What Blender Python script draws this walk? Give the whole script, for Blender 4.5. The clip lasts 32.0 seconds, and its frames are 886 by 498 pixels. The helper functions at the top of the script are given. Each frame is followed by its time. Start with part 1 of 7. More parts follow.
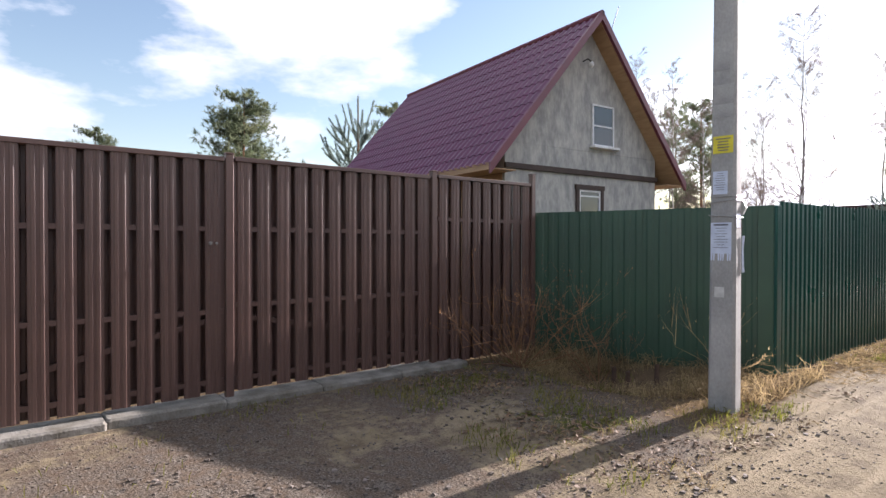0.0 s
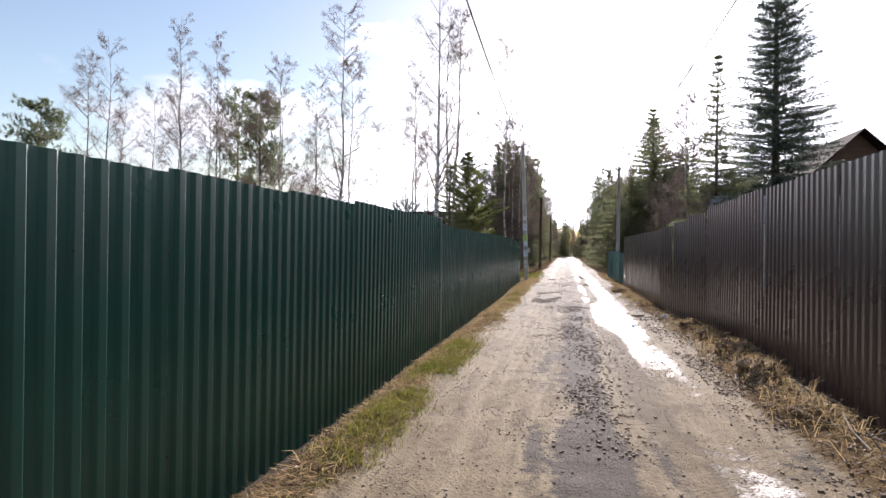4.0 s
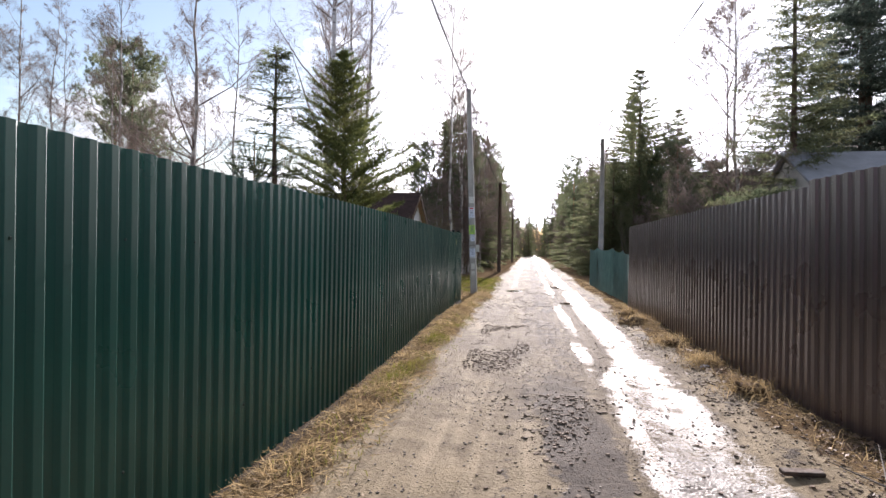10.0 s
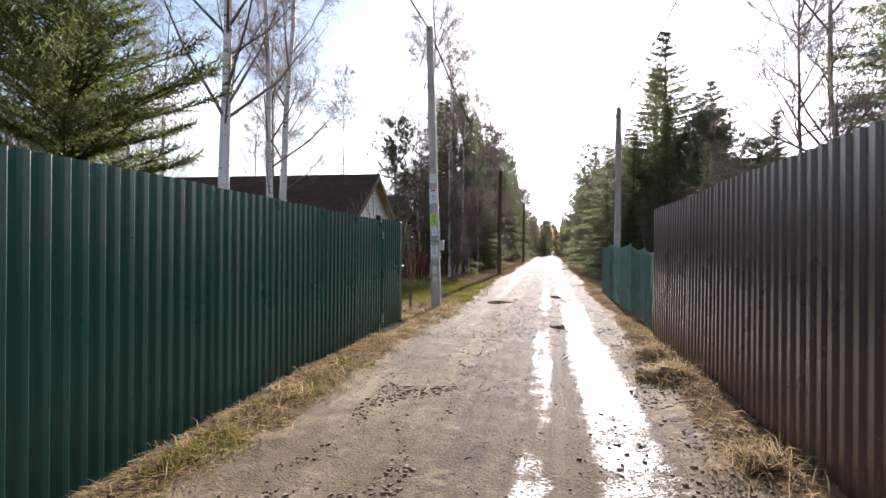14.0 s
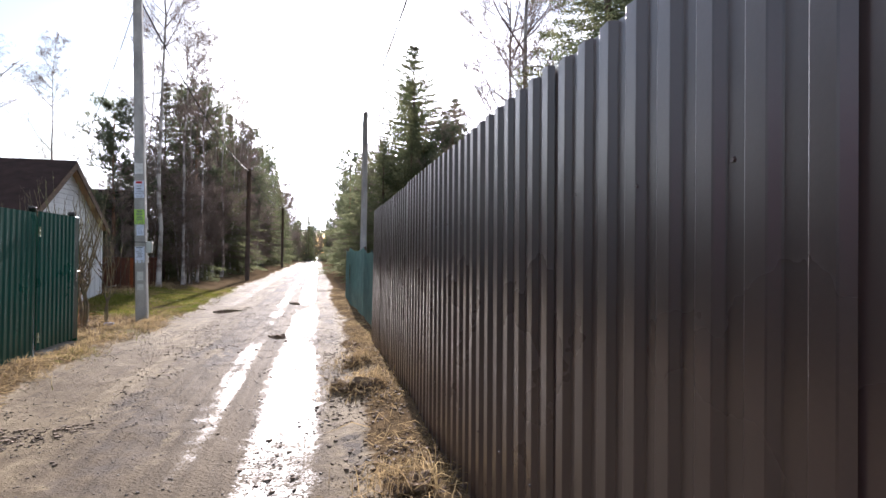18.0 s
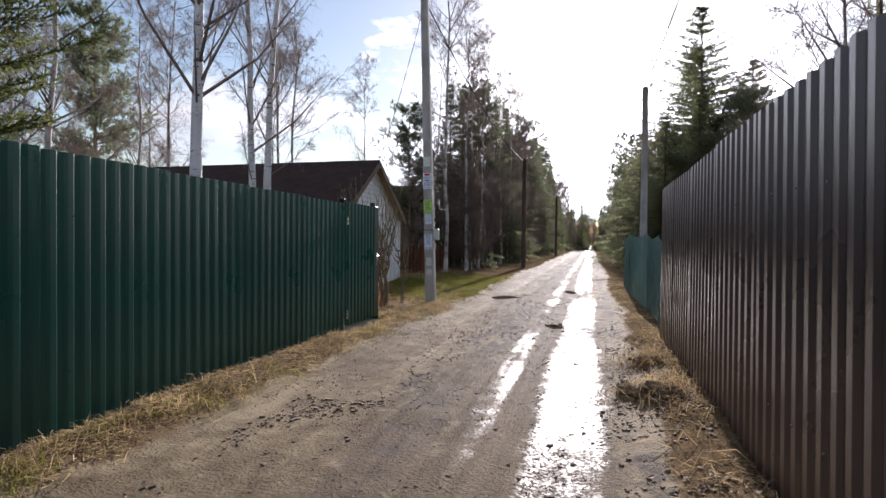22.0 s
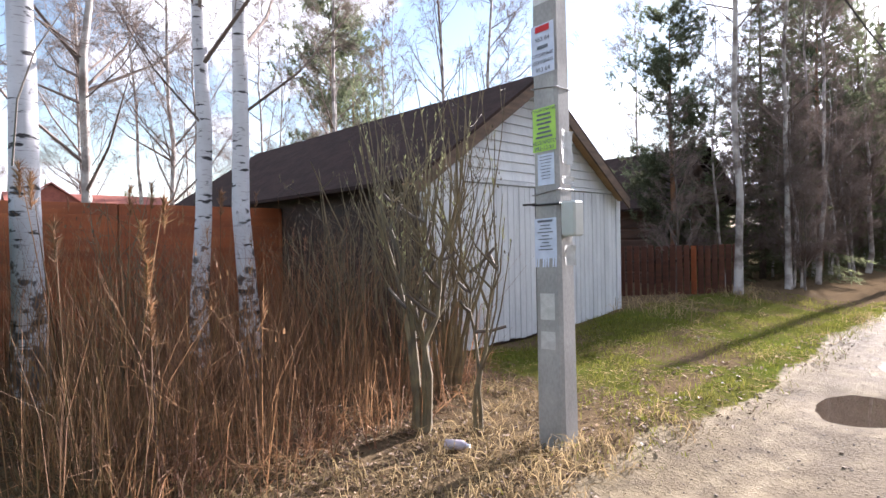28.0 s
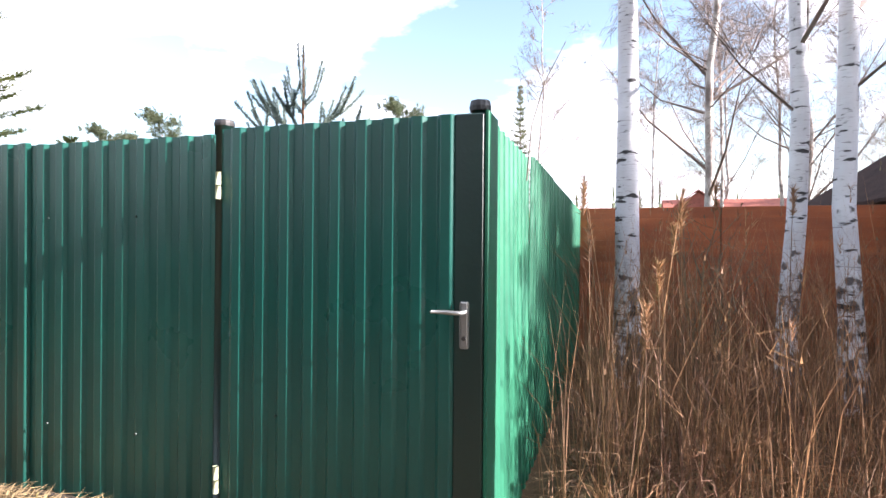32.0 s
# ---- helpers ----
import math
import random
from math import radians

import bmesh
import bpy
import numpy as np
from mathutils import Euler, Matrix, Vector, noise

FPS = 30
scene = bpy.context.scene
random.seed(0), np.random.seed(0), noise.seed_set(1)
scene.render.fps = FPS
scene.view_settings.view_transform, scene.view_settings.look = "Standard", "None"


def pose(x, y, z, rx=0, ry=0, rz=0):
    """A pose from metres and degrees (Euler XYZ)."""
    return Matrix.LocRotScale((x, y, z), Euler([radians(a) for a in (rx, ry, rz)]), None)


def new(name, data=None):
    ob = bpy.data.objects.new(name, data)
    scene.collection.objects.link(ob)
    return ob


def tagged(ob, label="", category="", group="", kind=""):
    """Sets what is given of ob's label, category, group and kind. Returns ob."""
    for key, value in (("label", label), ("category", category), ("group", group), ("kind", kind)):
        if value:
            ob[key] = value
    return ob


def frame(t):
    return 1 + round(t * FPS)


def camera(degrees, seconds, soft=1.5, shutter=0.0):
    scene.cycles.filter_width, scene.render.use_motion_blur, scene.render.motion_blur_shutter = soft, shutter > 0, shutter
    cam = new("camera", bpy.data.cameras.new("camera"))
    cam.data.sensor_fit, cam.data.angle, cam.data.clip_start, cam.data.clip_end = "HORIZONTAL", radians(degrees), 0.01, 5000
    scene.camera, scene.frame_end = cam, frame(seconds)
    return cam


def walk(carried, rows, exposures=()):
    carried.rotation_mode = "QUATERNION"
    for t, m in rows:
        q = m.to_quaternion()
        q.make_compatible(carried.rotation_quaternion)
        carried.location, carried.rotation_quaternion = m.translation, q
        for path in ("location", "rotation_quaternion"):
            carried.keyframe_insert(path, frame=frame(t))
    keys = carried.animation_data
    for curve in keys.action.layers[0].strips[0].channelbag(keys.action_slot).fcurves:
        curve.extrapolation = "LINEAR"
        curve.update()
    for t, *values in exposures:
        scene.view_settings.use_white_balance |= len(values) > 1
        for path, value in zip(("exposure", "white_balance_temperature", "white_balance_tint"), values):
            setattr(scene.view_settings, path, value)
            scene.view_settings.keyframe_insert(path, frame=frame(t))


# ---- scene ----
cam = camera(76.15, 32.0)
PATH = [
    (0.0, -0.698, -1.225, 1.464, 51.68, -0.49, 0.07),
    (0.5, -0.754, -0.334, 1.468, 51.79, -0.62, 0.21),
    (1.0, -0.732, 0.529, 1.490, 50.35, -0.66, 0.15),
    (1.5, -0.683, 1.401, 1.511, 45.35, -0.55, 0.25),
    (2.0, -0.669, 2.255, 1.518, 37.59, -0.55, 0.58),
    (2.5, -0.787, 3.211, 1.532, 27.05, -0.37, 0.68),
    (3.0, -0.945, 4.191, 1.563, 19.99, -0.20, 0.71),
    (3.5, -1.125, 4.939, 1.589, 14.11, -0.05, 0.81),
    (5.5, -1.499, 8.276, 1.528, 10.73, -0.04, 0.79),
    (6.0, -1.475, 8.994, 1.498, 9.76, -0.01, 0.80),
    (6.5, -1.444, 9.812, 1.492, 8.64, -0.08, 0.69),
    (7.0, -1.358, 10.694, 1.488, 8.45, -0.05, 0.74),
    (7.5, -1.307, 11.633, 1.490, 8.20, -0.07, 0.64),
    (8.0, -1.230, 12.549, 1.500, 8.20, 0.05, 0.68),
    (8.5, -1.235, 13.413, 1.501, 8.15, 0.06, 0.69),
    (9.0, -1.328, 14.220, 1.486, 8.14, 0.02, 0.77),
    (9.5, -1.365, 15.125, 1.510, 8.37, -0.03, 0.78),
    (10.0, -1.443, 15.973, 1.532, 8.62, -0.05, 0.73),
    (10.5, -1.548, 16.796, 1.561, 9.04, 0.10, 0.67),
    (11.0, -1.478, 17.606, 1.545, 10.32, 0.04, 0.57),
    (11.5, -1.382, 18.364, 1.514, 11.74, 0.03, 0.45),
    (12.0, -1.263, 19.138, 1.504, 13.33, -0.13, 0.42),
    (12.5, -1.172, 19.889, 1.530, 13.57, -0.17, 0.42),
    (13.0, -1.019, 20.527, 1.535, 13.54, -0.24, 0.41),
    (13.5, -0.813, 21.028, 1.518, 11.65, -0.11, 0.44),
    (14.0, -0.542, 21.468, 1.488, 10.71, -0.11, 0.44),
    (14.5, -0.245, 21.788, 1.477, 7.62, 0.26, 0.22),
    (16.5, -0.156, 22.818, 1.442, -1.54, 0.68, 0.62),
    (17.0, -0.031, 22.704, 1.452, -3.21, 0.66, 0.35),
    (17.5, 0.103, 22.340, 1.435, -6.65, 1.00, 0.33),
    (18.0, 0.296, 22.192, 1.442, -12.46, 0.67, 0.63),
    (18.5, 0.440, 22.207, 1.451, -17.39, 0.39, 0.64),
    (19.0, 0.546, 22.195, 1.456, -16.52, 0.55, 8.65),
    (19.5, 0.521, 22.262, 1.483, -8.40, 0.14, 11.74),
    (20.0, 0.527, 22.408, 1.499, -2.43, -0.27, 11.82),
    (20.5, 0.575, 22.503, 1.483, 1.31, -0.49, 9.94),
    (21.0, 0.482, 22.588, 1.457, 3.73, -0.54, 9.36),
    (21.5, 0.339, 22.541, 1.400, 6.09, -0.53, 6.83),
    (22.0, 0.202, 22.869, 1.380, 14.66, -0.67, 0.39),
    (22.5, 0.029, 23.460, 1.402, 27.55, -1.04, 0.26),
    (23.0, -0.136, 24.106, 1.425, 34.74, -1.21, 0.19),
    (23.5, -0.399, 24.834, 1.425, 38.75, -1.40, 0.14),
    (24.0, -0.621, 25.657, 1.420, 39.98, -1.37, 0.21),
    (24.5, -0.882, 26.300, 1.370, 41.71, -1.35, 0.01),
    (26.5, -1.002, 29.439, 1.292, 45.74, -1.06, 0.37),
    (27.0, -0.987, 30.277, 1.347, 45.02, -0.74, -0.07),
    (27.5, -1.014, 31.060, 1.383, 45.26, -0.42, -0.60),
    (28.0, -0.978, 31.822, 1.400, 46.42, -0.59, -1.09),
    (28.5, -1.096, 32.422, 1.414, 47.47, -0.67, -1.25),
    (29.0, -0.969, 32.694, 1.417, 57.08, -0.22, -0.75),
    (29.5, -0.888, 32.767, 1.425, 73.76, 0.22, -0.24),
    (30.0, -0.893, 32.771, 1.427, 84.97, 0.34, 0.09),
    (30.5, -0.850, 32.820, 1.429, 94.23, 0.33, -0.02),
    (31.0, -0.875, 32.846, 1.427, 98.83, 0.30, -0.07),
    (31.5, -0.925, 32.728, 1.414, 101.32, 0.25, 0.11),
    (32.0, -1.032, 32.499, 1.403, 106.70, 0.03, 0.47),
]
walk(cam, [(t, pose(x, y, z, 90 + pitch, 0, yaw) @ pose(0, 0, 0, 0, 0, roll)) for t, x, y, z, yaw, pitch, roll in PATH], exposures=[(0.0, 1.62, 6400, 20), (0.5, 1.97, 6400, 20), (1.0, 2.27, 6400, 20), (1.5, 2.12, 6400, 20), (2.0, 1.92, 6400, 20), (2.5, 1.62, 6400, 20), (3.0, 1.23, 6400, 20), (6.0, 1.16, 6400, 20), (9.0, 1.34, 6400, 20), (13.0, 1.39, 6400, 20), (14.5, 1.44, 6400, 20), (17.0, 1.40, 6250, 20), (18.0, 1.53, 6250, 20), (19.0, 2.03, 6250, 20), (20.0, 1.56, 6250, 20), (21.0, 1.26, 6250, 20), (22.0, 0.98, 6250, 20), (23.0, 1.18, 6250, 20), (24.0, 2.03, 6250, 20), (27.0, 2.39, 6250, 20), (28.0, 2.14, 6250, 20), (29.0, 1.73, 6250, 20), (30.0, 1.68, 6400, 20), (31.0, 1.93, 6400, 20), (32.0, 2.55, 6400, 20)])

# ---- light ----
SUN_ELEV, SUN_AZ = 20.0, 1.3          # degrees above the horizon, degrees from +y towards +x
world = bpy.data.worlds.new("sky")
scene.world = world
world.use_nodes = True
wn, wl = world.node_tree.nodes, world.node_tree.links
wn.clear()
sky = wn.new("ShaderNodeTexSky")
sky.sky_type, sky.sun_disc = "NISHITA", False
sky.sun_elevation, sky.sun_rotation = radians(SUN_ELEV), radians(SUN_AZ)
sky.air_density, sky.dust_density = 1.2, 0.4
w_coord, w_map = wn.new("ShaderNodeTexCoord"), wn.new("ShaderNodeMapping")
w_map.inputs["Scale"].default_value = (1.0, 1.0, 2.6)
w_map.inputs["Location"].default_value = (1.35, 0.6, 0.2)
clouds = wn.new("ShaderNodeTexNoise")
clouds.inputs["Scale"].default_value, clouds.inputs["Detail"].default_value, clouds.inputs["Roughness"].default_value = 2.3, 8.0, 0.56
w_ramp = wn.new("ShaderNodeValToRGB")
w_ramp.color_ramp.elements[0].position, w_ramp.color_ramp.elements[1].position = 0.462, 0.565
w_shade = wn.new("ShaderNodeValToRGB")
w_shade.color_ramp.elements[0].position, w_shade.color_ramp.elements[1].position = 0.35, 0.75
w_shade.color_ramp.elements[0].color, w_shade.color_ramp.elements[1].color = (0.86, 0.92, 1.0, 1), (0.95, 0.98, 1, 1)
w_mix, w_cloud, w_sky = wn.new("ShaderNodeMixShader"), wn.new("ShaderNodeBackground"), wn.new("ShaderNodeBackground")
w_cloud.inputs["Strength"].default_value, w_sky.inputs["Strength"].default_value = 1.15, 0.07
w_out = wn.new("ShaderNodeOutputWorld")
wl.new(w_coord.outputs["Generated"], w_map.inputs["Vector"])
wl.new(w_map.outputs["Vector"], clouds.inputs["Vector"])
# clear blue gaps between the clouds: degrees left of +y, degrees up, half width
w_cover = clouds.outputs["Fac"]
for g_az, g_el, g_wide, g_deep in ((38, 21, 15, 0.13), (49, 14, 9, 0.08), (106, 24, 13, 0.07)):
    g_dot, g_map, g_sub = wn.new("ShaderNodeVectorMath"), wn.new("ShaderNodeMapRange"), wn.new("ShaderNodeMath")
    g_dot.operation, g_sub.operation = "DOT_PRODUCT", "SUBTRACT"
    g_dot.inputs[1].default_value = (-math.sin(radians(g_az)) * math.cos(radians(g_el)), math.cos(radians(g_az)) * math.cos(radians(g_el)), math.sin(radians(g_el)))
    wl.new(w_coord.outputs["Generated"], g_dot.inputs[0])
    wl.new(g_dot.outputs["Value"], g_map.inputs["Value"])
    g_map.interpolation_type = "SMOOTHSTEP"
    g_map.inputs["From Min"].default_value, g_map.inputs["From Max"].default_value = math.cos(radians(g_wide)), math.cos(radians(g_wide * 0.25))
    g_map.inputs["To Max"].default_value = g_deep
    wl.new(w_cover, g_sub.inputs[0])
    wl.new(g_map.outputs["Result"], g_sub.inputs[1])
    w_cover = g_sub.outputs[0]
wl.new(w_cover, w_ramp.inputs["Fac"])
wl.new(clouds.outputs["Fac"], w_shade.inputs["Fac"])
# thin cloud glows round the sun
w_dot, w_pow, w_glow = wn.new("ShaderNodeVectorMath"), wn.new("ShaderNodeMath"), wn.new("ShaderNodeMath")
w_dot.operation, w_pow.operation, w_glow.operation = "DOT_PRODUCT", "POWER", "MULTIPLY_ADD"
w_dot.inputs[1].default_value = (math.sin(radians(SUN_AZ)) * math.cos(radians(SUN_ELEV)), math.cos(radians(SUN_AZ)) * math.cos(radians(SUN_ELEV)), math.sin(radians(SUN_ELEV)))
w_clamp = wn.new("ShaderNodeClamp")
wl.new(w_coord.outputs["Generated"], w_dot.inputs[0])
wl.new(w_dot.outputs["Value"], w_clamp.inputs["Value"])
wl.new(w_clamp.outputs["Result"], w_pow.inputs[0])
w_pow.inputs[1].default_value = 14.0
wl.new(w_pow.outputs[0], w_glow.inputs[0])
w_glow.inputs[1].default_value, w_glow.inputs[2].default_value = 3.0, 0.44
wl.new(w_glow.outputs[0], w_cloud.inputs["Strength"])
wl.new(w_shade.outputs["Color"], w_cloud.inputs["Color"])
wl.new(sky.outputs["Color"], w_sky.inputs["Color"])
wl.new(w_ramp.outputs["Color"], w_mix.inputs["Fac"])
wl.new(w_sky.outputs["Background"], w_mix.inputs[1])
wl.new(w_cloud.outputs["Background"], w_mix.inputs[2])
wl.new(w_mix.outputs["Shader"], w_out.inputs["Surface"])
sun_data = bpy.data.lights.new("sun", "SUN")
sun_data.energy, sun_data.angle, sun_data.color = 5.0, radians(0.6), (1.0, 0.95, 0.89)
sun = new("sun", sun_data)
sun.matrix_world = pose(0, 0, 20, -(90 - SUN_ELEV), 0, -SUN_AZ)


# ---- materials ----
def material(name, color, color2=None, rough=0.6, metal=0.0, scale=6.0, detail=5.0, bump=0.0, bump_scale=40.0, rand=0.0,
             rough2=None, stretch=(1, 1, 1), lo=0.35, hi=0.65, spec=0.5, coat=0.0, light_through=0.0, speck=0.0, holes=0.0):
    """A principled surface: two colours mixed by noise, a finer grain, bump, and a tone of its own for each object or island."""
    m = bpy.data.materials.new(name)
    m.use_nodes = True
    n, l = m.node_tree.nodes, m.node_tree.links
    b = n["Principled BSDF"]
    tc, mp = n.new("ShaderNodeTexCoord"), n.new("ShaderNodeMapping")
    mp.inputs["Scale"].default_value = stretch
    l.new(tc.outputs["Object"], mp.inputs["Vector"])
    no = n.new("ShaderNodeTexNoise")
    no.inputs["Scale"].default_value, no.inputs["Detail"].default_value = scale, detail
    l.new(mp.outputs["Vector"], no.inputs["Vector"])
    ra = n.new("ShaderNodeValToRGB")
    ra.color_ramp.elements[0].position, ra.color_ramp.elements[1].position = lo, hi
    c2 = color2 or tuple(c * 0.75 for c in color)
    ra.color_ramp.elements[0].color, ra.color_ramp.elements[1].color = (*color, 1), (*c2, 1)
    l.new(no.outputs["Fac"], ra.inputs["Fac"])
    col = ra.outputs["Color"]
    fine = n.new("ShaderNodeTexNoise")
    fine.inputs["Scale"].default_value, fine.inputs["Detail"].default_value = bump_scale, 4.0
    l.new(mp.outputs["Vector"], fine.inputs["Vector"])
    if rand or speck:
        hs = n.new("ShaderNodeHueSaturation")
        l.new(col, hs.inputs["Color"])
        add = n.new("ShaderNodeMath")
        add.operation = "MULTIPLY_ADD"
        info = n.new("ShaderNodeObjectInfo") if rand >= 0 else n.new("ShaderNodeNewGeometry")
        l.new(info.outputs["Random" if rand >= 0 else "Random Per Island"], add.inputs[0])
        add.inputs[1].default_value, add.inputs[2].default_value = 2 * abs(rand), 1 - abs(rand)
        mul = n.new("ShaderNodeMath")
        mul.operation = "MULTIPLY_ADD"
        l.new(fine.outputs["Fac"], mul.inputs[0])
        mul.inputs[1].default_value = 2 * speck
        sub = n.new("ShaderNodeMath")
        sub.operation = "SUBTRACT"
        l.new(add.outputs[0], sub.inputs[0])
        sub.inputs[1].default_value = speck
        l.new(sub.outputs[0], mul.inputs[2])
        l.new(mul.outputs[0], hs.inputs["Value"])
        col = hs.outputs["Color"]
    l.new(col, b.inputs["Base Color"])
    if rough2 is not None:
        mr = n.new("ShaderNodeMapRange")
        l.new(no.outputs["Fac"], mr.inputs["Value"])
        mr.inputs["From Min"].default_value, mr.inputs["From Max"].default_value = lo, hi
        mr.inputs["To Min"].default_value, mr.inputs["To Max"].default_value = rough, rough2
        l.new(mr.outputs["Result"], b.inputs["Roughness"])
    else:
        b.inputs["Roughness"].default_value = rough
    b.inputs["Metallic"].default_value, b.inputs["Specular IOR Level"].default_value, b.inputs["Coat Weight"].default_value = metal, spec, coat
    b.inputs["Coat Roughness"].default_value = 0.32
    if bump:
        bu = n.new("ShaderNodeBump")
        bu.inputs["Strength"].default_value, bu.inputs["Distance"].default_value = bump, 0.02
        l.new(fine.outputs["Fac"], bu.inputs["Height"])
        l.new(bu.outputs["Normal"], b.inputs["Normal"])
    if light_through:
        tr, mx = n.new("ShaderNodeBsdfTranslucent"), n.new("ShaderNodeMixShader")
        l.new(col, tr.inputs["Color"])
        mx.inputs["Fac"].default_value = light_through
        l.new(b.outputs["BSDF"], mx.inputs[1])
        l.new(tr.outputs["BSDF"], mx.inputs[2])
        l.new(mx.outputs["Shader"], n["Material Output"].inputs["Surface"])
        if holes:
            hole, hx = n.new("ShaderNodeBsdfTransparent"), n.new("ShaderNodeMixShader")
            hx.inputs["Fac"].default_value = holes
            l.new(mx.outputs["Shader"], hx.inputs[1])
            l.new(hole.outputs["BSDF"], hx.inputs[2])
            l.new(hx.outputs["Shader"], n["Material Output"].inputs["Surface"])
    return m


M = {}
M["green"] = material("green_paint", (0.008, 0.068, 0.052), (0.007, 0.054, 0.042), 0.27, scale=1.6, bump=0.015, bump_scale=60, rand=0.16, rough2=0.42, speck=0.10, coat=0.1, spec=0.38)
# the fence paint again, made tealer for the sky light on the gate
M["gate_green"] = material("sky_tinted_green_paint", (0.007, 0.073, 0.057), (0.006, 0.060, 0.048), 0.26, scale=1.6, bump=0.015, bump_scale=60, rough2=0.38, speck=0.10, coat=0.1, spec=0.34)
# fence green turned greyer, with veiling glare mixed into the colour
M["green_veiled"] = material("glare_veiled_green_paint", (0.020, 0.068, 0.038), (0.016, 0.054, 0.032), 0.5, scale=1.6, bump=0.05, bump_scale=90, rand=0.10, speck=0.1, coat=0.2)
# lighter copy of the fence green: the sunshine is put into the colour
M["green_sun"] = material("sunlit_green_paint", (0.014, 0.110, 0.060), (0.011, 0.086, 0.050), 0.55, scale=2.2, bump=0.05, bump_scale=20, rand=0.14, speck=0.12, spec=0.2)
M["green_dark"] = material("dark_green_paint", (0.005, 0.022, 0.017), (0.004, 0.017, 0.014), 0.4, scale=3, bump=0.05, rand=0.05)
M["brown"] = material("brown_paint", (0.062, 0.036, 0.034), (0.050, 0.031, 0.030), 0.25, scale=1.3, bump=0.03, bump_scale=80, rand=0.13, rough2=0.36, speck=0.10, coat=0.9, spec=0.7)
M["picket"] = material("chocolate_paint", (0.112, 0.062, 0.050), (0.091, 0.052, 0.043), 0.40, scale=2.5, bump=0.04, rand=0.14, speck=0.1)
M["steel"] = material("grey_steel", (0.35, 0.35, 0.34), (0.28, 0.28, 0.27), 0.35, 0.8, scale=9, bump=0.05, rand=0.05)
M["black"] = material("black_paint", (0.015, 0.015, 0.016), (0.03, 0.028, 0.026), 0.5, scale=12, bump=0.1)
M["hinge"] = material("pale_hinge_paint", (0.42, 0.45, 0.30), (0.30, 0.32, 0.2), 0.5, scale=20, bump=0.1)
M["concrete"] = material("weathered_concrete", (0.40, 0.39, 0.37), (0.27, 0.265, 0.255), 0.85, scale=3.5, detail=8, bump=0.12, bump_scale=60, speck=0.25, stretch=(1, 1, 0.6))
M["kerb"] = material("dusty_concrete", (0.25, 0.235, 0.205), (0.13, 0.115, 0.09), 0.9, scale=5, detail=8, bump=0.5, bump_scale=50, speck=0.3)
M["paper"] = material("white_paper", (0.64, 0.69, 0.80), (0.52, 0.57, 0.68), 0.8, scale=10, bump=0.15, bump_scale=30)
M["paper_green"] = material("lime_paper", (0.42, 0.68, 0.12), (0.36, 0.60, 0.11), 0.8, scale=9, bump=0.15, bump_scale=30)
M["paper_yellow"] = material("yellow_paper", (0.72, 0.62, 0.05), (0.62, 0.52, 0.05), 0.8, scale=9, bump=0.15, bump_scale=30)
M["ink"] = material("dark_print", (0.10, 0.11, 0.14), (0.15, 0.16, 0.19), 0.8, scale=40)
M["ink_red"] = material("red_print", (0.6, 0.03, 0.04), (0.5, 0.04, 0.04), 0.8, scale=40)
M["tape"] = material("clear_tape", (0.62, 0.62, 0.60), (0.5, 0.5, 0.48), 0.12, scale=15, bump=0.3, bump_scale=25)
M["meter"] = material("grey_plastic", (0.50, 0.52, 0.49), (0.42, 0.44, 0.41), 0.45, scale=6, bump=0.05)
M["wire"] = material("black_cable", (0.02, 0.02, 0.02), (0.03, 0.03, 0.03), 0.6)
M["osb"] = material("grey_board_wall", (0.44, 0.43, 0.40), (0.28, 0.28, 0.27), 0.9, scale=7, detail=7, bump=0.3, bump_scale=22, speck=0.3, stretch=(1, 1, 0.45))
M["tan"] = material("tan_timber", (0.42, 0.27, 0.15), (0.33, 0.20, 0.11), 0.7, scale=3, stretch=(1, 6, 6), bump=0.15, speck=0.1)
M["roof"] = material("burgundy_metal_tile", (0.115, 0.020, 0.066), (0.095, 0.017, 0.058), 0.32, scale=2.0, bump=0.03, speck=0.08)
M["roof_trim"] = material("burgundy_trim", (0.15, 0.028, 0.045), (0.12, 0.024, 0.04), 0.35, scale=3, bump=0.03)
M["dark_wood"] = material("dark_brown_wood", (0.055, 0.033, 0.024), (0.035, 0.022, 0.017), 0.7, scale=4, stretch=(1, 1, 5), bump=0.25, rand=0.15, speck=0.15)
M["white_wood"] = material("white_painted_board", (0.66, 0.68, 0.70), (0.50, 0.52, 0.55), 0.65, scale=4.5, detail=8, bump=0.25, bump_scale=50, rand=0.07, speck=0.14, stretch=(1, 1, 0.25), lo=0.45, hi=0.8)
M["barge"] = material("weathered_brown_board", (0.15, 0.095, 0.062), (0.09, 0.060, 0.042), 0.85, scale=5, stretch=(1, 0.6, 3), bump=0.25, speck=0.2)
M["felt"] = material("brown_roof_felt", (0.050, 0.032, 0.029), (0.032, 0.023, 0.021), 0.95, scale=4, detail=8, bump=0.4, bump_scale=60, speck=0.25, spec=0.08)
M["red_wood"] = material("red_brown_board", (0.13, 0.045, 0.022), (0.09, 0.032, 0.018), 0.7, scale=3, stretch=(1, 1, 4), bump=0.2, rand=0.2, speck=0.15)
M["orange"] = material("orange_stained_board", (0.33, 0.085, 0.022), (0.24, 0.060, 0.018), 0.6, scale=2.5, stretch=(3, 0.6, 4), bump=0.2, rand=0.15, speck=0.15)
M["white_paint"] = material("white_window_paint", (0.75, 0.76, 0.78), (0.62, 0.63, 0.64), 0.5, scale=14, bump=0.08)
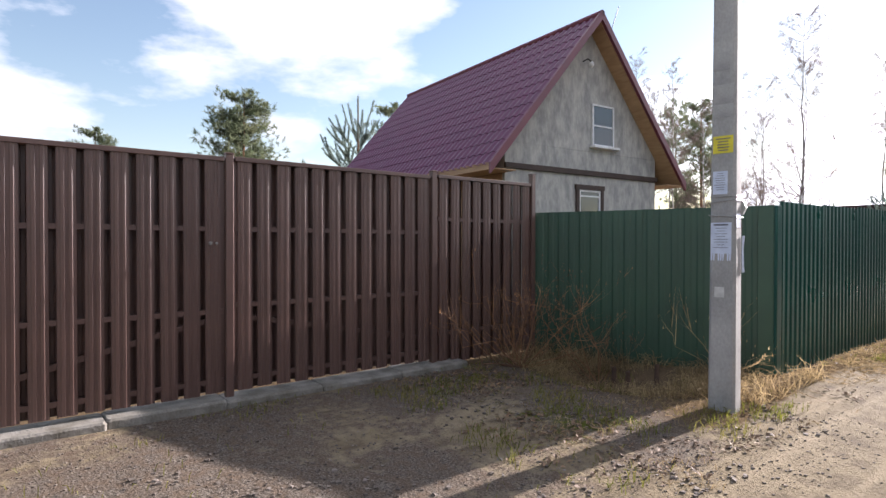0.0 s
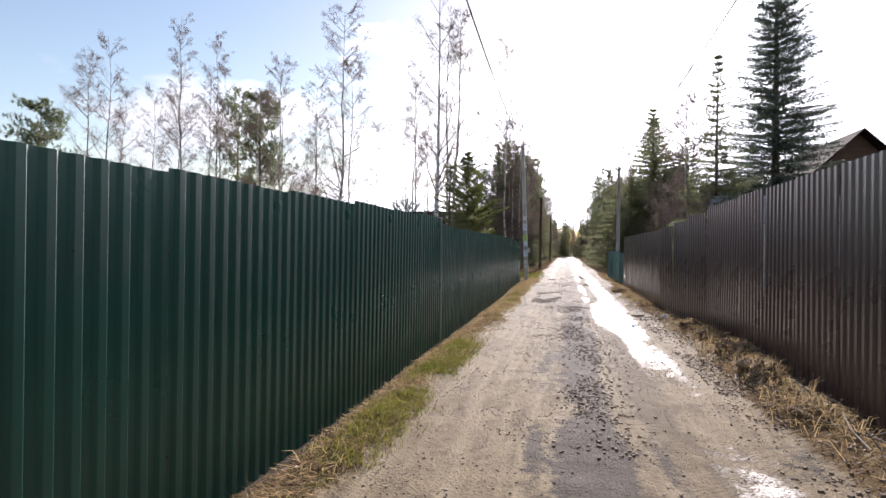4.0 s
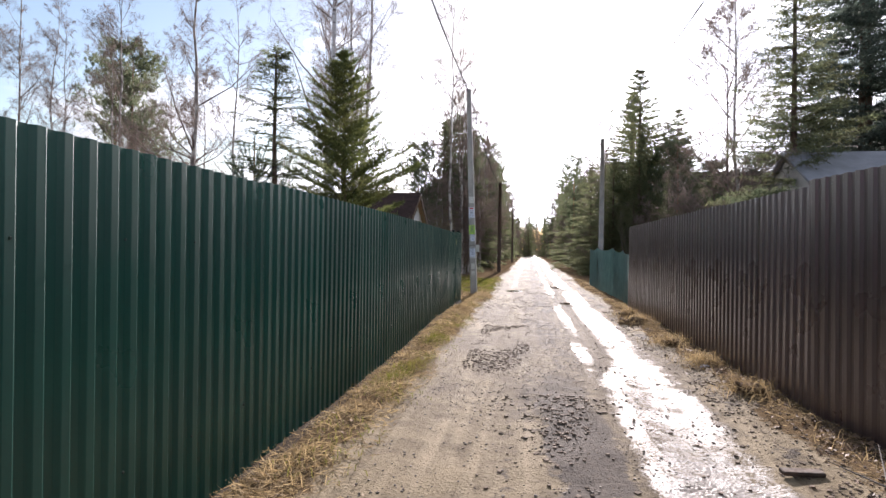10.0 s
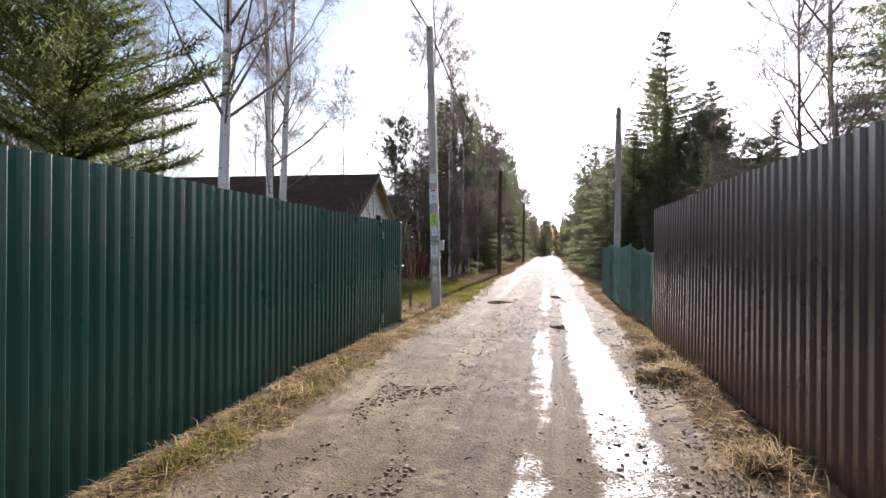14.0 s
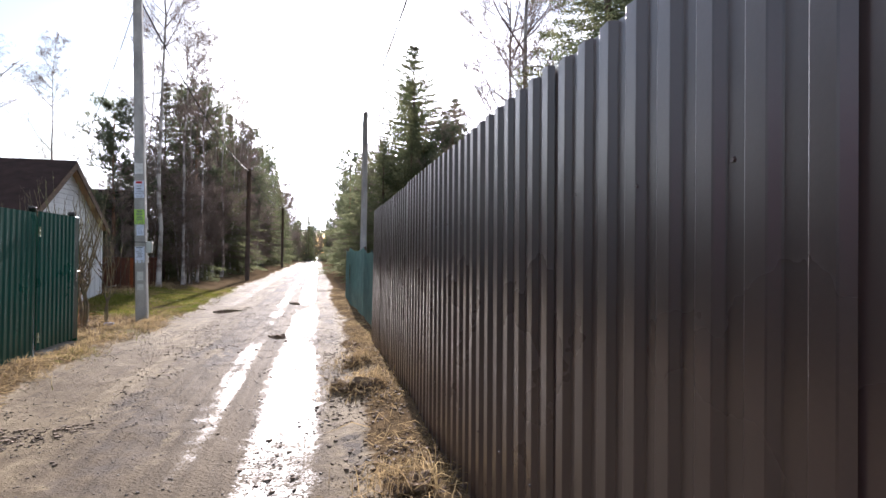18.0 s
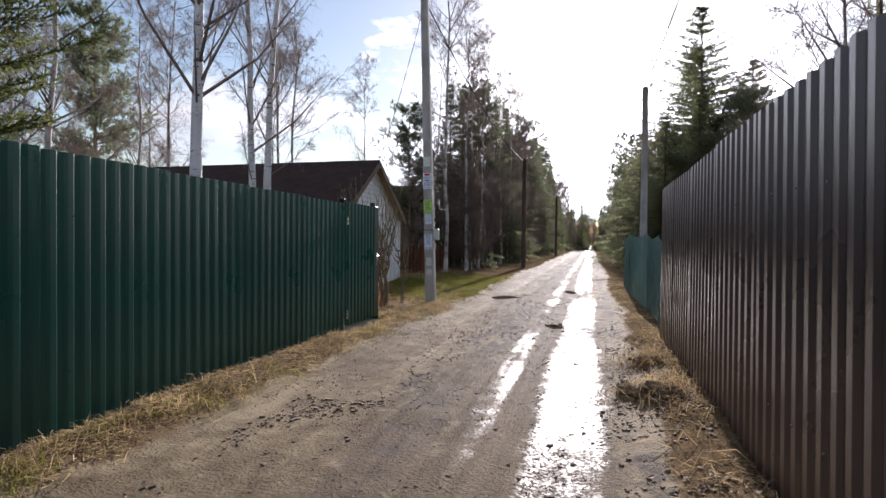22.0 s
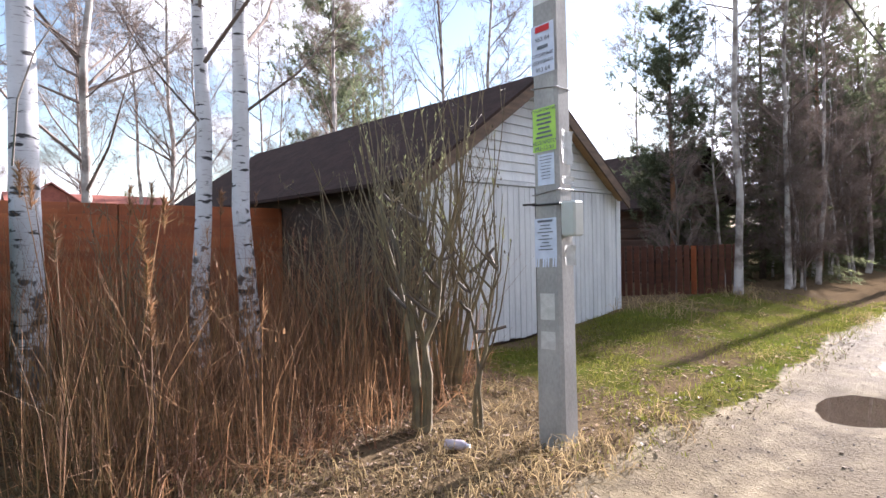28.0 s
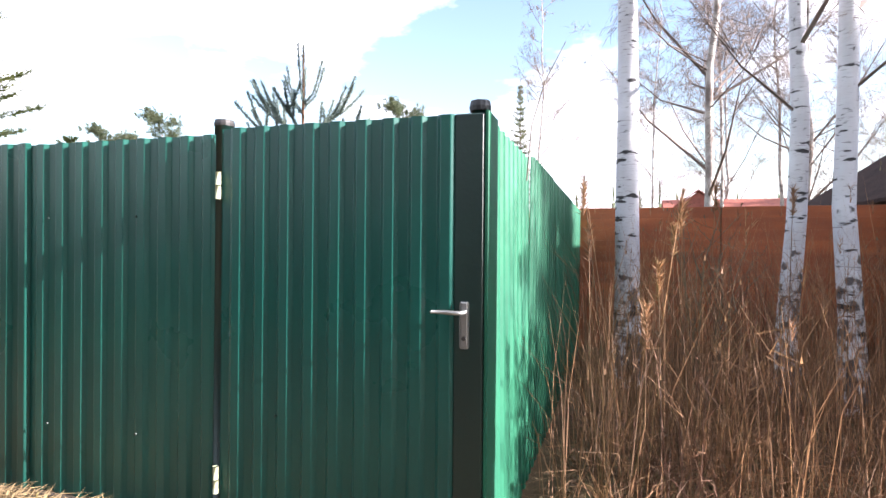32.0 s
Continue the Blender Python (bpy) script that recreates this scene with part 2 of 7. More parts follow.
M["logs"] = material("log_wall", (0.10, 0.055, 0.035), (0.06, 0.035, 0.024), 0.8, scale=3, stretch=(0.6, 1, 4), bump=0.3, rand=0.1, speck=0.15)
M["grey_roof"] = material("grey_sheet_roof", (0.24, 0.25, 0.28), (0.17, 0.18, 0.20), 0.5, scale=3, bump=0.1, speck=0.15)
M["red_tile"] = material("red_roof_tile", (0.33, 0.105, 0.075), (0.24, 0.075, 0.055), 0.7, scale=5, bump=0.3, bump_scale=30, speck=0.25)
M["siding"] = material("pale_siding", (0.55, 0.53, 0.50), (0.45, 0.43, 0.41), 0.7, scale=4, bump=0.1, rand=0.06)
M["birch_far"] = material("birch_bark_upper", (0.42, 0.39, 0.36), (0.16, 0.13, 0.115), 0.85, scale=3.0, detail=6, lo=0.42, hi=0.6, bump=0.3, bump_scale=30)
M["twig"] = material("birch_twigs", (0.165, 0.125, 0.108), (0.23, 0.185, 0.160), 0.8, scale=1.0, rand=-0.3, light_through=0.2, spec=0.2)
M["branch"] = material("grey_brown_branches", (0.15, 0.125, 0.105), (0.09, 0.075, 0.062), 0.85, scale=5, bump=0.2, rand=-0.2)
M["willow"] = material("olive_willow_bark", (0.190, 0.148, 0.080), (0.092, 0.072, 0.046), 0.7, scale=7, bump=0.1, rand=-0.3)
M["bark"] = material("conifer_bark", (0.13, 0.085, 0.06), (0.065, 0.048, 0.038), 0.9, scale=9, stretch=(1, 1, 0.3), bump=0.5, bump_scale=25)
M["pine_bark"] = material("orange_pine_bark", (0.30, 0.15, 0.075), (0.17, 0.095, 0.06), 0.9, scale=6, stretch=(1, 1, 0.4), bump=0.4, bump_scale=25)
M["spruce"] = material("spruce_needles", (0.125, 0.150, 0.080), (0.165, 0.165, 0.090), 0.6, scale=1.3, rand=-0.45, light_through=0.8, spec=0.3)
M["spruce_near"] = material("olive_spruce_needles", (0.085, 0.112, 0.036), (0.120, 0.125, 0.042), 0.55, scale=1.3, rand=-0.5, light_through=0.6, spec=0.3)
M["spruce_blue"] = material("blue_spruce_needles", (0.080, 0.110, 0.090), (0.110, 0.130, 0.105), 0.6, scale=1.3, rand=-0.45, light_through=0.6, spec=0.3)
M["pine"] = material("pine_needles", (0.115, 0.145, 0.085), (0.150, 0.160, 0.095), 0.6, scale=1.3, rand=-0.4, light_through=0.8, spec=0.3)
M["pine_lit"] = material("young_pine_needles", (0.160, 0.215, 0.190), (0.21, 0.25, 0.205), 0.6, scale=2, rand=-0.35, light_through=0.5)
M["straw"] = material("dry_grass", (0.41, 0.310, 0.165), (0.24, 0.172, 0.094), 0.8, scale=2.0, rand=-0.5, light_through=0.4, spec=0.2)
M["catkin"] = material("willow_catkins", (0.42, 0.43, 0.22), (0.30, 0.31, 0.15), 0.8, scale=3, rand=-0.3, light_through=0.3)
M["reed"] = material("dead_reed_stems", (0.345, 0.190, 0.094), (0.150, 0.075, 0.048), 0.75, scale=1.6, rand=-0.6, light_through=0.35)
M["grass"] = material("spring_grass", (0.130, 0.150, 0.020), (0.21, 0.190, 0.045), 0.7, scale=2.0, rand=-0.4, light_through=0.4, spec=0.2)
M["leaf"] = material("fallen_leaves", (0.20, 0.12, 0.065), (0.12, 0.075, 0.045), 0.75, scale=3, rand=-0.5)
M["stone"] = material("road_stone", (0.20, 0.17, 0.145), (0.11, 0.09, 0.075), 0.75, scale=8, rand=-0.4, bump=0.3, spec=0.12)
M["mound"] = material("dug_brown_earth", (0.235, 0.168, 0.112), (0.125, 0.090, 0.064), 0.95, scale=9, bump=0.6, bump_scale=45, speck=0.3, spec=0.1)
M["clod"] = material("dark_mud_clod", (0.215, 0.165, 0.125), (0.130, 0.098, 0.074), 0.9, scale=8, rand=-0.4, bump=0.4, spec=0.12)
M["net"] = material("green_shade_net", (0.150, 0.290, 0.275), (0.110, 0.225, 0.215), 0.7, scale=4, bump=0.2, bump_scale=120, light_through=0.6, holes=0.3)
M["blue"] = material("blue_plastic", (0.08, 0.14, 0.42), (0.6, 0.62, 0.66), 0.4, scale=9, lo=0.45, hi=0.55)
M["bottle"] = material("lilac_plastic", (0.50, 0.45, 0.52), (0.42, 0.38, 0.45), 0.3, scale=9)


def birch_bark():
    """White bark with dark lens-shaped marks across the trunk."""
    m = bpy.data.materials.new("birch_bark")
    m.use_nodes = True
    n, l = m.node_tree.nodes, m.node_tree.links
    b = n["Principled BSDF"]
    tc, mp = n.new("ShaderNodeTexCoord"), n.new("ShaderNodeMapping")
    mp.inputs["Scale"].default_value = (4.5, 4.5, 17.0)
    l.new(tc.outputs["Object"], mp.inputs["Vector"])
    marks, big = n.new("ShaderNodeTexNoise"), n.new("ShaderNodeTexNoise")
    marks.inputs["Scale"].default_value, marks.inputs["Detail"].default_value = 1.0, 3.0
    l.new(mp.outputs["Vector"], marks.inputs["Vector"])
    big.inputs["Scale"].default_value, big.inputs["Detail"].default_value = 2.2, 5.0
    l.new(tc.outputs["Object"], big.inputs["Vector"])
    rm, rb = n.new("ShaderNodeValToRGB"), n.new("ShaderNodeValToRGB")
    rm.color_ramp.elements[0].position, rm.color_ramp.elements[1].position = 0.350, 0.400
    rm.color_ramp.elements[0].color, rm.color_ramp.elements[1].color = (0.05, 0.045, 0.045, 1), (1, 1, 1, 1)
    rb.color_ramp.elements[0].position, rb.color_ramp.elements[1].position = 0.3, 0.7
    rb.color_ramp.elements[0].color, rb.color_ramp.elements[1].color = (0.64, 0.64, 0.67, 1), (0.46, 0.45, 0.47, 1)
    mix = n.new("ShaderNodeMix")
    mix.data_type, mix.blend_type = "RGBA", "MULTIPLY"
    mix.inputs["Factor"].default_value = 1.0
    l.new(marks.outputs["Fac"], rm.inputs["Fac"])
    l.new(big.outputs["Fac"], rb.inputs["Fac"])
    l.new(rb.outputs["Color"], mix.inputs["A"])
    l.new(rm.outputs["Color"], mix.inputs["B"])
    # thin lenticels all round, and rough black plates low on the trunk
    mp2, fine, plates = n.new("ShaderNodeMapping"), n.new("ShaderNodeTexNoise"), n.new("ShaderNodeTexNoise")
    mp2.inputs["Scale"].default_value = (7.0, 7.0, 70.0)
    l.new(tc.outputs["Object"], mp2.inputs["Vector"])
    l.new(mp2.outputs["Vector"], fine.inputs["Vector"])
    fine.inputs["Scale"].default_value, fine.inputs["Detail"].default_value = 1.0, 2.0
    plates.inputs["Scale"].default_value, plates.inputs["Detail"].default_value = 9.0, 5.0
    l.new(tc.outputs["Object"], plates.inputs["Vector"])
    sep, low, edge = n.new("ShaderNodeSeparateXYZ"), n.new("ShaderNodeMapRange"), n.new("ShaderNodeMath")
    l.new(tc.outputs["Object"], sep.inputs[0])
    l.new(sep.outputs["Z"], low.inputs["Value"])
    low.inputs["From Min"].default_value, low.inputs["From Max"].default_value, low.inputs["To Min"].default_value, low.inputs["To Max"].default_value = 0.2, 1.9, 0.56, 0.30
    edge.operation = "SUBTRACT"
    l.new(plates.outputs["Fac"], edge.inputs[0])
    l.new(low.outputs["Result"], edge.inputs[1])
    col = mix.outputs["Result"]
    for src, p0, p1, dark in ((fine.outputs["Fac"], 0.30, 0.37, (0.45, 0.42, 0.42)), (edge.outputs[0], -0.02, 0.05, (0.16, 0.14, 0.13))):
        r2, m2 = n.new("ShaderNodeValToRGB"), n.new("ShaderNodeMix")
        r2.color_ramp.elements[0].color, r2.color_ramp.elements[1].color = (*dark, 1), (1, 1, 1, 1)
        if p0 < 0:
            sh = n.new("ShaderNodeMath")
            sh.operation = "ADD"
            sh.inputs[1].default_value = 0.5
            l.new(src, sh.inputs[0])
            src, p0, p1 = sh.outputs[0], p0 + 0.5, p1 + 0.5
        r2.color_ramp.elements[0].position, r2.color_ramp.elements[1].position = p0, p1
        l.new(src, r2.inputs["Fac"])
        m2.data_type, m2.blend_type = "RGBA", "MULTIPLY"
        m2.inputs["Factor"].default_value = 1.0
        l.new(col, m2.inputs["A"])
        l.new(r2.outputs["Color"], m2.inputs["B"])
        col = m2.outputs["Result"]
    l.new(col, b.inputs["Base Color"])
    b.inputs["Roughness"].default_value = 0.7
    bu = n.new("ShaderNodeBump")
    bu.inputs["Strength"].default_value, bu.inputs["Distance"].default_value = 0.4, 0.02
    l.new(marks.outputs["Fac"], bu.inputs["Height"])
    l.new(bu.outputs["Normal"], b.inputs["Normal"])
    return m


M["birch"] = birch_bark()


def glass(name):
    m = bpy.data.materials.new(name)
    m.use_nodes = True
    b = m.node_tree.nodes["Principled BSDF"]
    b.inputs["Base Color"].default_value = (0.10, 0.12, 0.14, 1)
    b.inputs["Roughness"].default_value, b.inputs["Specular IOR Level"].default_value = 0.04, 0.8
    b.inputs["Transmission Weight"].default_value = 0.35
    return m


M["glass"] = glass("window_glass")


def ground_material():
    """Earth whose cover (wet ruts, green grass, straw, gravel) follows the sheet's own layers."""
    m = bpy.data.materials.new("earth")
    m.use_nodes = True
    n, l = m.node_tree.nodes, m.node_tree.links
    b = n["Principled BSDF"]
    tc = n.new("ShaderNodeTexCoord")

    def noise_tex(s, d):
        k = n.new("ShaderNodeTexNoise")
        k.inputs["Scale"].default_value, k.inputs["Detail"].default_value, k.inputs["Roughness"].default_value = s, d, 0.62
        l.new(tc.outputs["Object"], k.inputs["Vector"])
        return k.outputs["Fac"]

    def ramp(src, lo, hi, c0=(0, 0, 0), c1=(1, 1, 1)):
        r = n.new("ShaderNodeValToRGB")
        r.color_ramp.elements[0].position, r.color_ramp.elements[1].position = lo, hi
        r.color_ramp.elements[0].color, r.color_ramp.elements[1].color = (*c0, 1), (*c1, 1)
        l.new(src, r.inputs["Fac"])
        return r.outputs["Color"]

    def layer(name, edge, amp=0.9):
        a = n.new("ShaderNodeAttribute")
        a.attribute_name = name
        s = n.new("ShaderNodeMath")
        s.operation = "MULTIPLY_ADD"
        l.new(edge, s.inputs[0])
        s.inputs[1].default_value = amp
        t = n.new("ShaderNodeMath")
        t.operation = "SUBTRACT"
        l.new(a.outputs["Fac"], t.inputs[0])
        t.inputs[1].default_value = amp / 2
        l.new(t.outputs[0], s.inputs[2])
        return s.outputs[0]

    def mixed(f, a, c):
        k = n.new("ShaderNodeMix")
        k.data_type = "RGBA"
        l.new(f, k.inputs["Factor"])
        l.new(a, k.inputs["A"])
        l.new(c, k.inputs["B"])
        return k.outputs["Result"]

    coarse, mid, fine = noise_tex(1.3, 6), noise_tex(9, 6), noise_tex(70, 5)
    mp = n.new("ShaderNodeMapping")
    mp.inputs["Scale"].default_value = (8.0, 0.35, 1.0)
    l.new(tc.outputs["Object"], mp.inputs["Vector"])
    tracks = n.new("ShaderNodeTexNoise")
    tracks.inputs["Scale"].default_value, tracks.inputs["Detail"].default_value = 1.0, 6.0
    l.new(mp.outputs["Vector"], tracks.inputs["Vector"])
    tracks = tracks.outputs["Fac"]
    dirt = mixed(ramp(fine, 0.25, 0.75), ramp(mid, 0.3, 0.7, (0.215, 0.169, 0.106), (0.102, 0.079, 0.050)), ramp(coarse, 0.3, 0.7, (0.280, 0.225, 0.144), (0.156, 0.123, 0.080)))
    stain = mixed(ramp(noise_tex(3.2, 5), 0.50, 0.66), dirt, ramp(fine, 0.3, 0.7, (0.134, 0.105, 0.068), (0.088, 0.068, 0.046)))
    dirt = mixed(ramp(tracks, 0.46, 0.64), stain, ramp(fine, 0.3, 0.7, (0.302, 0.245, 0.162), (0.185, 0.147, 0.097)))
    gravel = mixed(ramp(mid, 0.4, 0.62), ramp(fine, 0.42, 0.60, (0.062, 0.050, 0.040), (0.20, 0.170, 0.140)), ramp(fine, 0.40, 0.62, (0.090, 0.066, 0.048), (0.165, 0.125, 0.092)))
    straw = mixed(ramp(fine, 0.4, 0.62), ramp(mid, 0.3, 0.7, (0.095, 0.068, 0.043), (0.18, 0.128, 0.075)), ramp(coarse, 0.3, 0.7, (0.085, 0.062, 0.040), (0.14, 0.10, 0.060)))
    green = mixed(ramp(fine, 0.4, 0.62), ramp(mid, 0.35, 0.65, (0.068, 0.078, 0.014), (0.11, 0.108, 0.024)), ramp(coarse, 0.35, 0.65, (0.095, 0.080, 0.035), (0.070, 0.10, 0.016)))
    mud = ramp(mid, 0.3, 0.7, (0.10, 0.082, 0.066), (0.062, 0.052, 0.044))
    def plus(a, c, k):
        s = n.new("ShaderNodeMath")
        s.operation = "MULTIPLY_ADD"
        l.new(c, s.inputs[0])
        s.inputs[1].default_value = k
        l.new(a, s.inputs[2])
        return s.outputs[0]

    lumps = ramp(noise_tex(38, 3), 0.47, 0.60)
    splash = noise_tex(4.5, 8)
    f_damp = ramp(layer("damp", splash, 0.8), 0.38, 0.66)
    f_wet, f_gravel, f_straw, f_green = ramp(plus(plus(plus(layer("wet", splash, 1.1), lumps, -0.30), fine, 0.25), tracks, -0.55), 0.05, 0.55), ramp(layer("gravel", mid), 0.4, 0.6), ramp(layer("straw", mid), 0.4, 0.6), ramp(layer("green", mid), 0.42, 0.58)
    f_mud_shade = ramp(layer("mud", mid), 0.42, 0.6)
    col = mixed(f_mud_shade, mixed(f_gravel, mixed(f_straw, dirt, straw), gravel), mud)
    damp = mixed(ramp(tracks, 0.42, 0.62), ramp(fine, 0.3, 0.7, (0.165, 0.128, 0.083), (0.090, 0.069, 0.046)), ramp(fine, 0.3, 0.7, (0.115, 0.088, 0.058), (0.062, 0.048, 0.033)))
    col = mixed(f_wet, mixed(f_damp, mixed(f_green, col, green), damp), mud)
    l.new(col, b.inputs["Base Color"])
    gl = n.new("ShaderNodeMix")
    l.new(f_wet, gl.inputs["Factor"])
    dry = n.new("ShaderNodeMath")
    dry.operation = "MULTIPLY_ADD"
    cov = n.new("ShaderNodeMath")
    cov.operation, cov.use_clamp = "ADD", True
    l.new(f_green, cov.inputs[0])
    l.new(f_straw, cov.inputs[1])
    l.new(cov.outputs[0], dry.inputs[0])
    dry.inputs[1].default_value, dry.inputs[2].default_value = -0.035, 0.035
    gd = n.new("ShaderNodeMix")
    l.new(f_damp, gd.inputs["Factor"])
    l.new(dry.outputs[0], gd.inputs["A"])
    gd.inputs["B"].default_value = 0.03
    l.new(gd.outputs["Result"], gl.inputs["A"])
    gl.inputs["B"].default_value = 0.5
    l.new(gl.outputs["Result"], b.inputs["Specular IOR Level"])
    mr = n.new("ShaderNodeMix")
    l.new(f_wet, mr.inputs["Factor"])
    rr = n.new("ShaderNodeMapRange")
    l.new(coarse, rr.inputs["Value"])
    rr.inputs["From Min"].default_value, rr.inputs["From Max"].default_value = 0.35, 0.65
    rr.inputs["To Min"].default_value, rr.inputs["To Max"].default_value = 0.16, 0.50
    rd = n.new("ShaderNodeMix")
    l.new(f_damp, rd.inputs["Factor"])
    rd.inputs["A"].default_value, rd.inputs["B"].default_value = 0.82, 0.80
    l.new(rd.outputs["Result"], mr.inputs["A"])
    l.new(rr.outputs["Result"], mr.inputs["B"])
    l.new(mr.outputs["Result"], b.inputs["Roughness"])
    bu, st = n.new("ShaderNodeBump"), n.new("ShaderNodeMix")
    l.new(f_wet, st.inputs["Factor"])
    st.inputs["A"].default_value, st.inputs["B"].default_value = 0.75, 0.42
    l.new(st.outputs["Result"], bu.inputs["Strength"])
    bu.inputs["Distance"].default_value = 0.020

    soft = n.new("ShaderNodeMath")
    soft.operation = "MULTIPLY"
    l.new(mid, soft.inputs[0])
    soft.inputs[1].default_value = 0.40
    l.new(plus(plus(plus(soft.outputs[0], tracks, 0.6), fine, 0.16), lumps, 0.26), bu.inputs["Height"])
    l.new(bu.outputs["Normal"], b.inputs["Normal"])
    return m


M["earth"] = ground_material()
M["puddle"] = material("still_muddy_water", (0.075, 0.055, 0.040), (0.06, 0.045, 0.034), 0.03, scale=2)


# ---- builders ----
class Build:
    """Collects vertices and faces for one mesh."""

    def __init__(self):
        self.v, self.f, self.n = [], [], 0

    def add(self, verts, faces):
        self.v.append(np.asarray(verts, float).reshape(-1, 3))
        k = self.n
        self.f += [tuple(int(i) + k for i in q) for q in faces]
        self.n += len(self.v[-1])
        return self

    def bulk(self, verts, faces):
        """verts (n,3), faces (m,k) as arrays."""
        self.v.append(np.asarray(verts, float))
        self.f += (np.asarray(faces) + self.n).tolist()
        self.n += len(verts)
        return self

    def box(self, x0, x1, y0, y1, z0, z1, bevel=0.0):
        if bevel <= 0:
            return self.add([(x, y, z) for z in (z0, z1) for y in (y0, y1) for x in (x0, x1)],
                            [(0, 2, 3, 1), (4, 5, 7, 6), (0, 1, 5, 4), (2, 6, 7, 3), (0, 4, 6, 2), (1, 3, 7, 5)])
        b = bevel
        ring = [(x0 + b, y0), (x1 - b, y0), (x1, y0 + b), (x1, y1 - b), (x1 - b, y1), (x0 + b, y1), (x0, y1 - b), (x0, y0 + b)]
        cx, cy = (x0 + x1) / 2, (y0 + y1) / 2
        ins = lambda p: (p[0] + (b if p[0] < cx else -b) * 0.7, p[1] + (b if p[1] < cy else -b) * 0.7)
        rows = [[(*ins(p), z0) for p in ring], [(*p, z0 + b) for p in ring], [(*p, z1 - b) for p in ring], [(*ins(p), z1) for p in ring]]
        faces = [tuple(reversed(range(8))), tuple(range(24, 32))]
        faces += [(8 * r + i, 8 * r + (i + 1) % 8, 8 * r + 8 + (i + 1) % 8, 8 * r + 8 + i) for r in range(3) for i in range(8)]
        return self.add([p for r in rows for p in r], faces)

    def tube(self, path, radii, sides=8, cap=True):
        path = [Vector(p) for p in path]
        verts, faces = [], []
        for i, p in enumerate(path):
            d = (path[min(i + 1, len(path) - 1)] - path[max(i - 1, 0)]).normalized()
            u = d.cross(Vector((0.13, 0.97, 0.21)) if abs(d.z) > 0.5 else Vector((0, 0, 1))).normalized()
            w = d.cross(u)
            r = float(radii[i] if hasattr(radii, "__len__") else radii)
            verts += [p + r * (math.cos(2 * math.pi * k / sides) * u + math.sin(2 * math.pi * k / sides) * w) for k in range(sides)]
        for i in range(len(path) - 1):
            faces += [(i * sides + k, i * sides + (k + 1) % sides, (i + 1) * sides + (k + 1) % sides, (i + 1) * sides + k) for k in range(sides)]
        if cap:
            faces += [tuple(range(sides)), tuple((len(path) - 1) * sides + k for k in reversed(range(sides)))]
        return self.add([tuple(v) for v in verts], faces)

    def mesh(self, name, mat, smooth=False):
        me = bpy.data.meshes.new(name)
        me.from_pydata(np.concatenate(self.v).tolist(), [], self.f)
        if mat is not None:
            me.materials.append(mat)
        if smooth:
            me.polygons.foreach_set("use_smooth", [True] * len(me.polygons))
        me.update()
        return me


def part(name, b, mat, parent=None, label="", smooth=False, m=None):
    """One mesh object, under a thing or a part."""
    ob = new(name, b.mesh(name, mat, smooth) if isinstance(b, Build) else b)
    if parent is not None:
        ob.parent = parent
    if m is not None:
        ob.matrix_basis = m
    return tagged(ob, label)


def thing(name, label, category, m=None, group="", kind=""):
    ob = new(name)
    ob.empty_display_size = 0.2
    if m is not None:
        ob.matrix_basis = m
    return tagged(ob, label, category, group, kind)


def solid(name, b, mat, label, category, group="", kind="", m=None, smooth=False):
    """A thing of one mesh."""
    return tagged(part(name, b, mat, None, label, smooth, m), label, category, group, kind)


def words(text, size, mat, name, parent, m):
    """Letters as a thin mesh, centred on the origin of m, in its xy plane."""
    c = bpy.data.curves.new(name, "FONT")
    c.body, c.size, c.align_x, c.align_y, c.extrude = text, size, "CENTER", "CENTER", 0.0005
    o = bpy.data.objects.new(name, c)
    scene.collection.objects.link(o)
    me = bpy.data.meshes.new_from_object(o.evaluated_get(bpy.context.evaluated_depsgraph_get()))
    bpy.data.objects.remove(o)
    me.materials.clear()
    me.materials.append(mat)
    return part(name, me, mat, parent, m=m)


RNG = np.random.default_rng(7)
LAT = np.random.default_rng(3).random((256, 256))


def fbm(x, y, size, octaves=4, seed=0):
    """Smooth value noise, about 0 to 1; size: metres of the largest swell."""
    x, y = np.asarray(x, float), np.asarray(y, float)
    out, amp, tot = np.zeros(np.broadcast(x, y).shape), 1.0, 0.0
    for o in range(octaves):
        u, v = x / size + 17.3 * o + 5.1 * seed, y / size + 9.7 * o + 3.3 * seed
        i, j = np.floor(u).astype(int), np.floor(v).astype(int)
        a, b = u - i, v - j
        a, b = a * a * (3 - 2 * a), b * b * (3 - 2 * b)
        g = lambda p, q: LAT[(i + p) % 256, (j + q) % 256]
        out += amp * ((g(0, 0) * (1 - a) + g(1, 0) * a) * (1 - b) + (g(0, 1) * (1 - a) + g(1, 1) * a) * b)
        tot, amp, size = tot + amp, amp * 0.5, size / 2.03
    return out / tot


def bell(v, c, w):
    return np.exp(-((np.asarray(v, float) - c) / w) ** 2)


def step(v, a, b):
    t = np.clip((np.asarray(v, float) - a) / (b - a), 0, 1)
    return t * t * (3 - 2 * t)


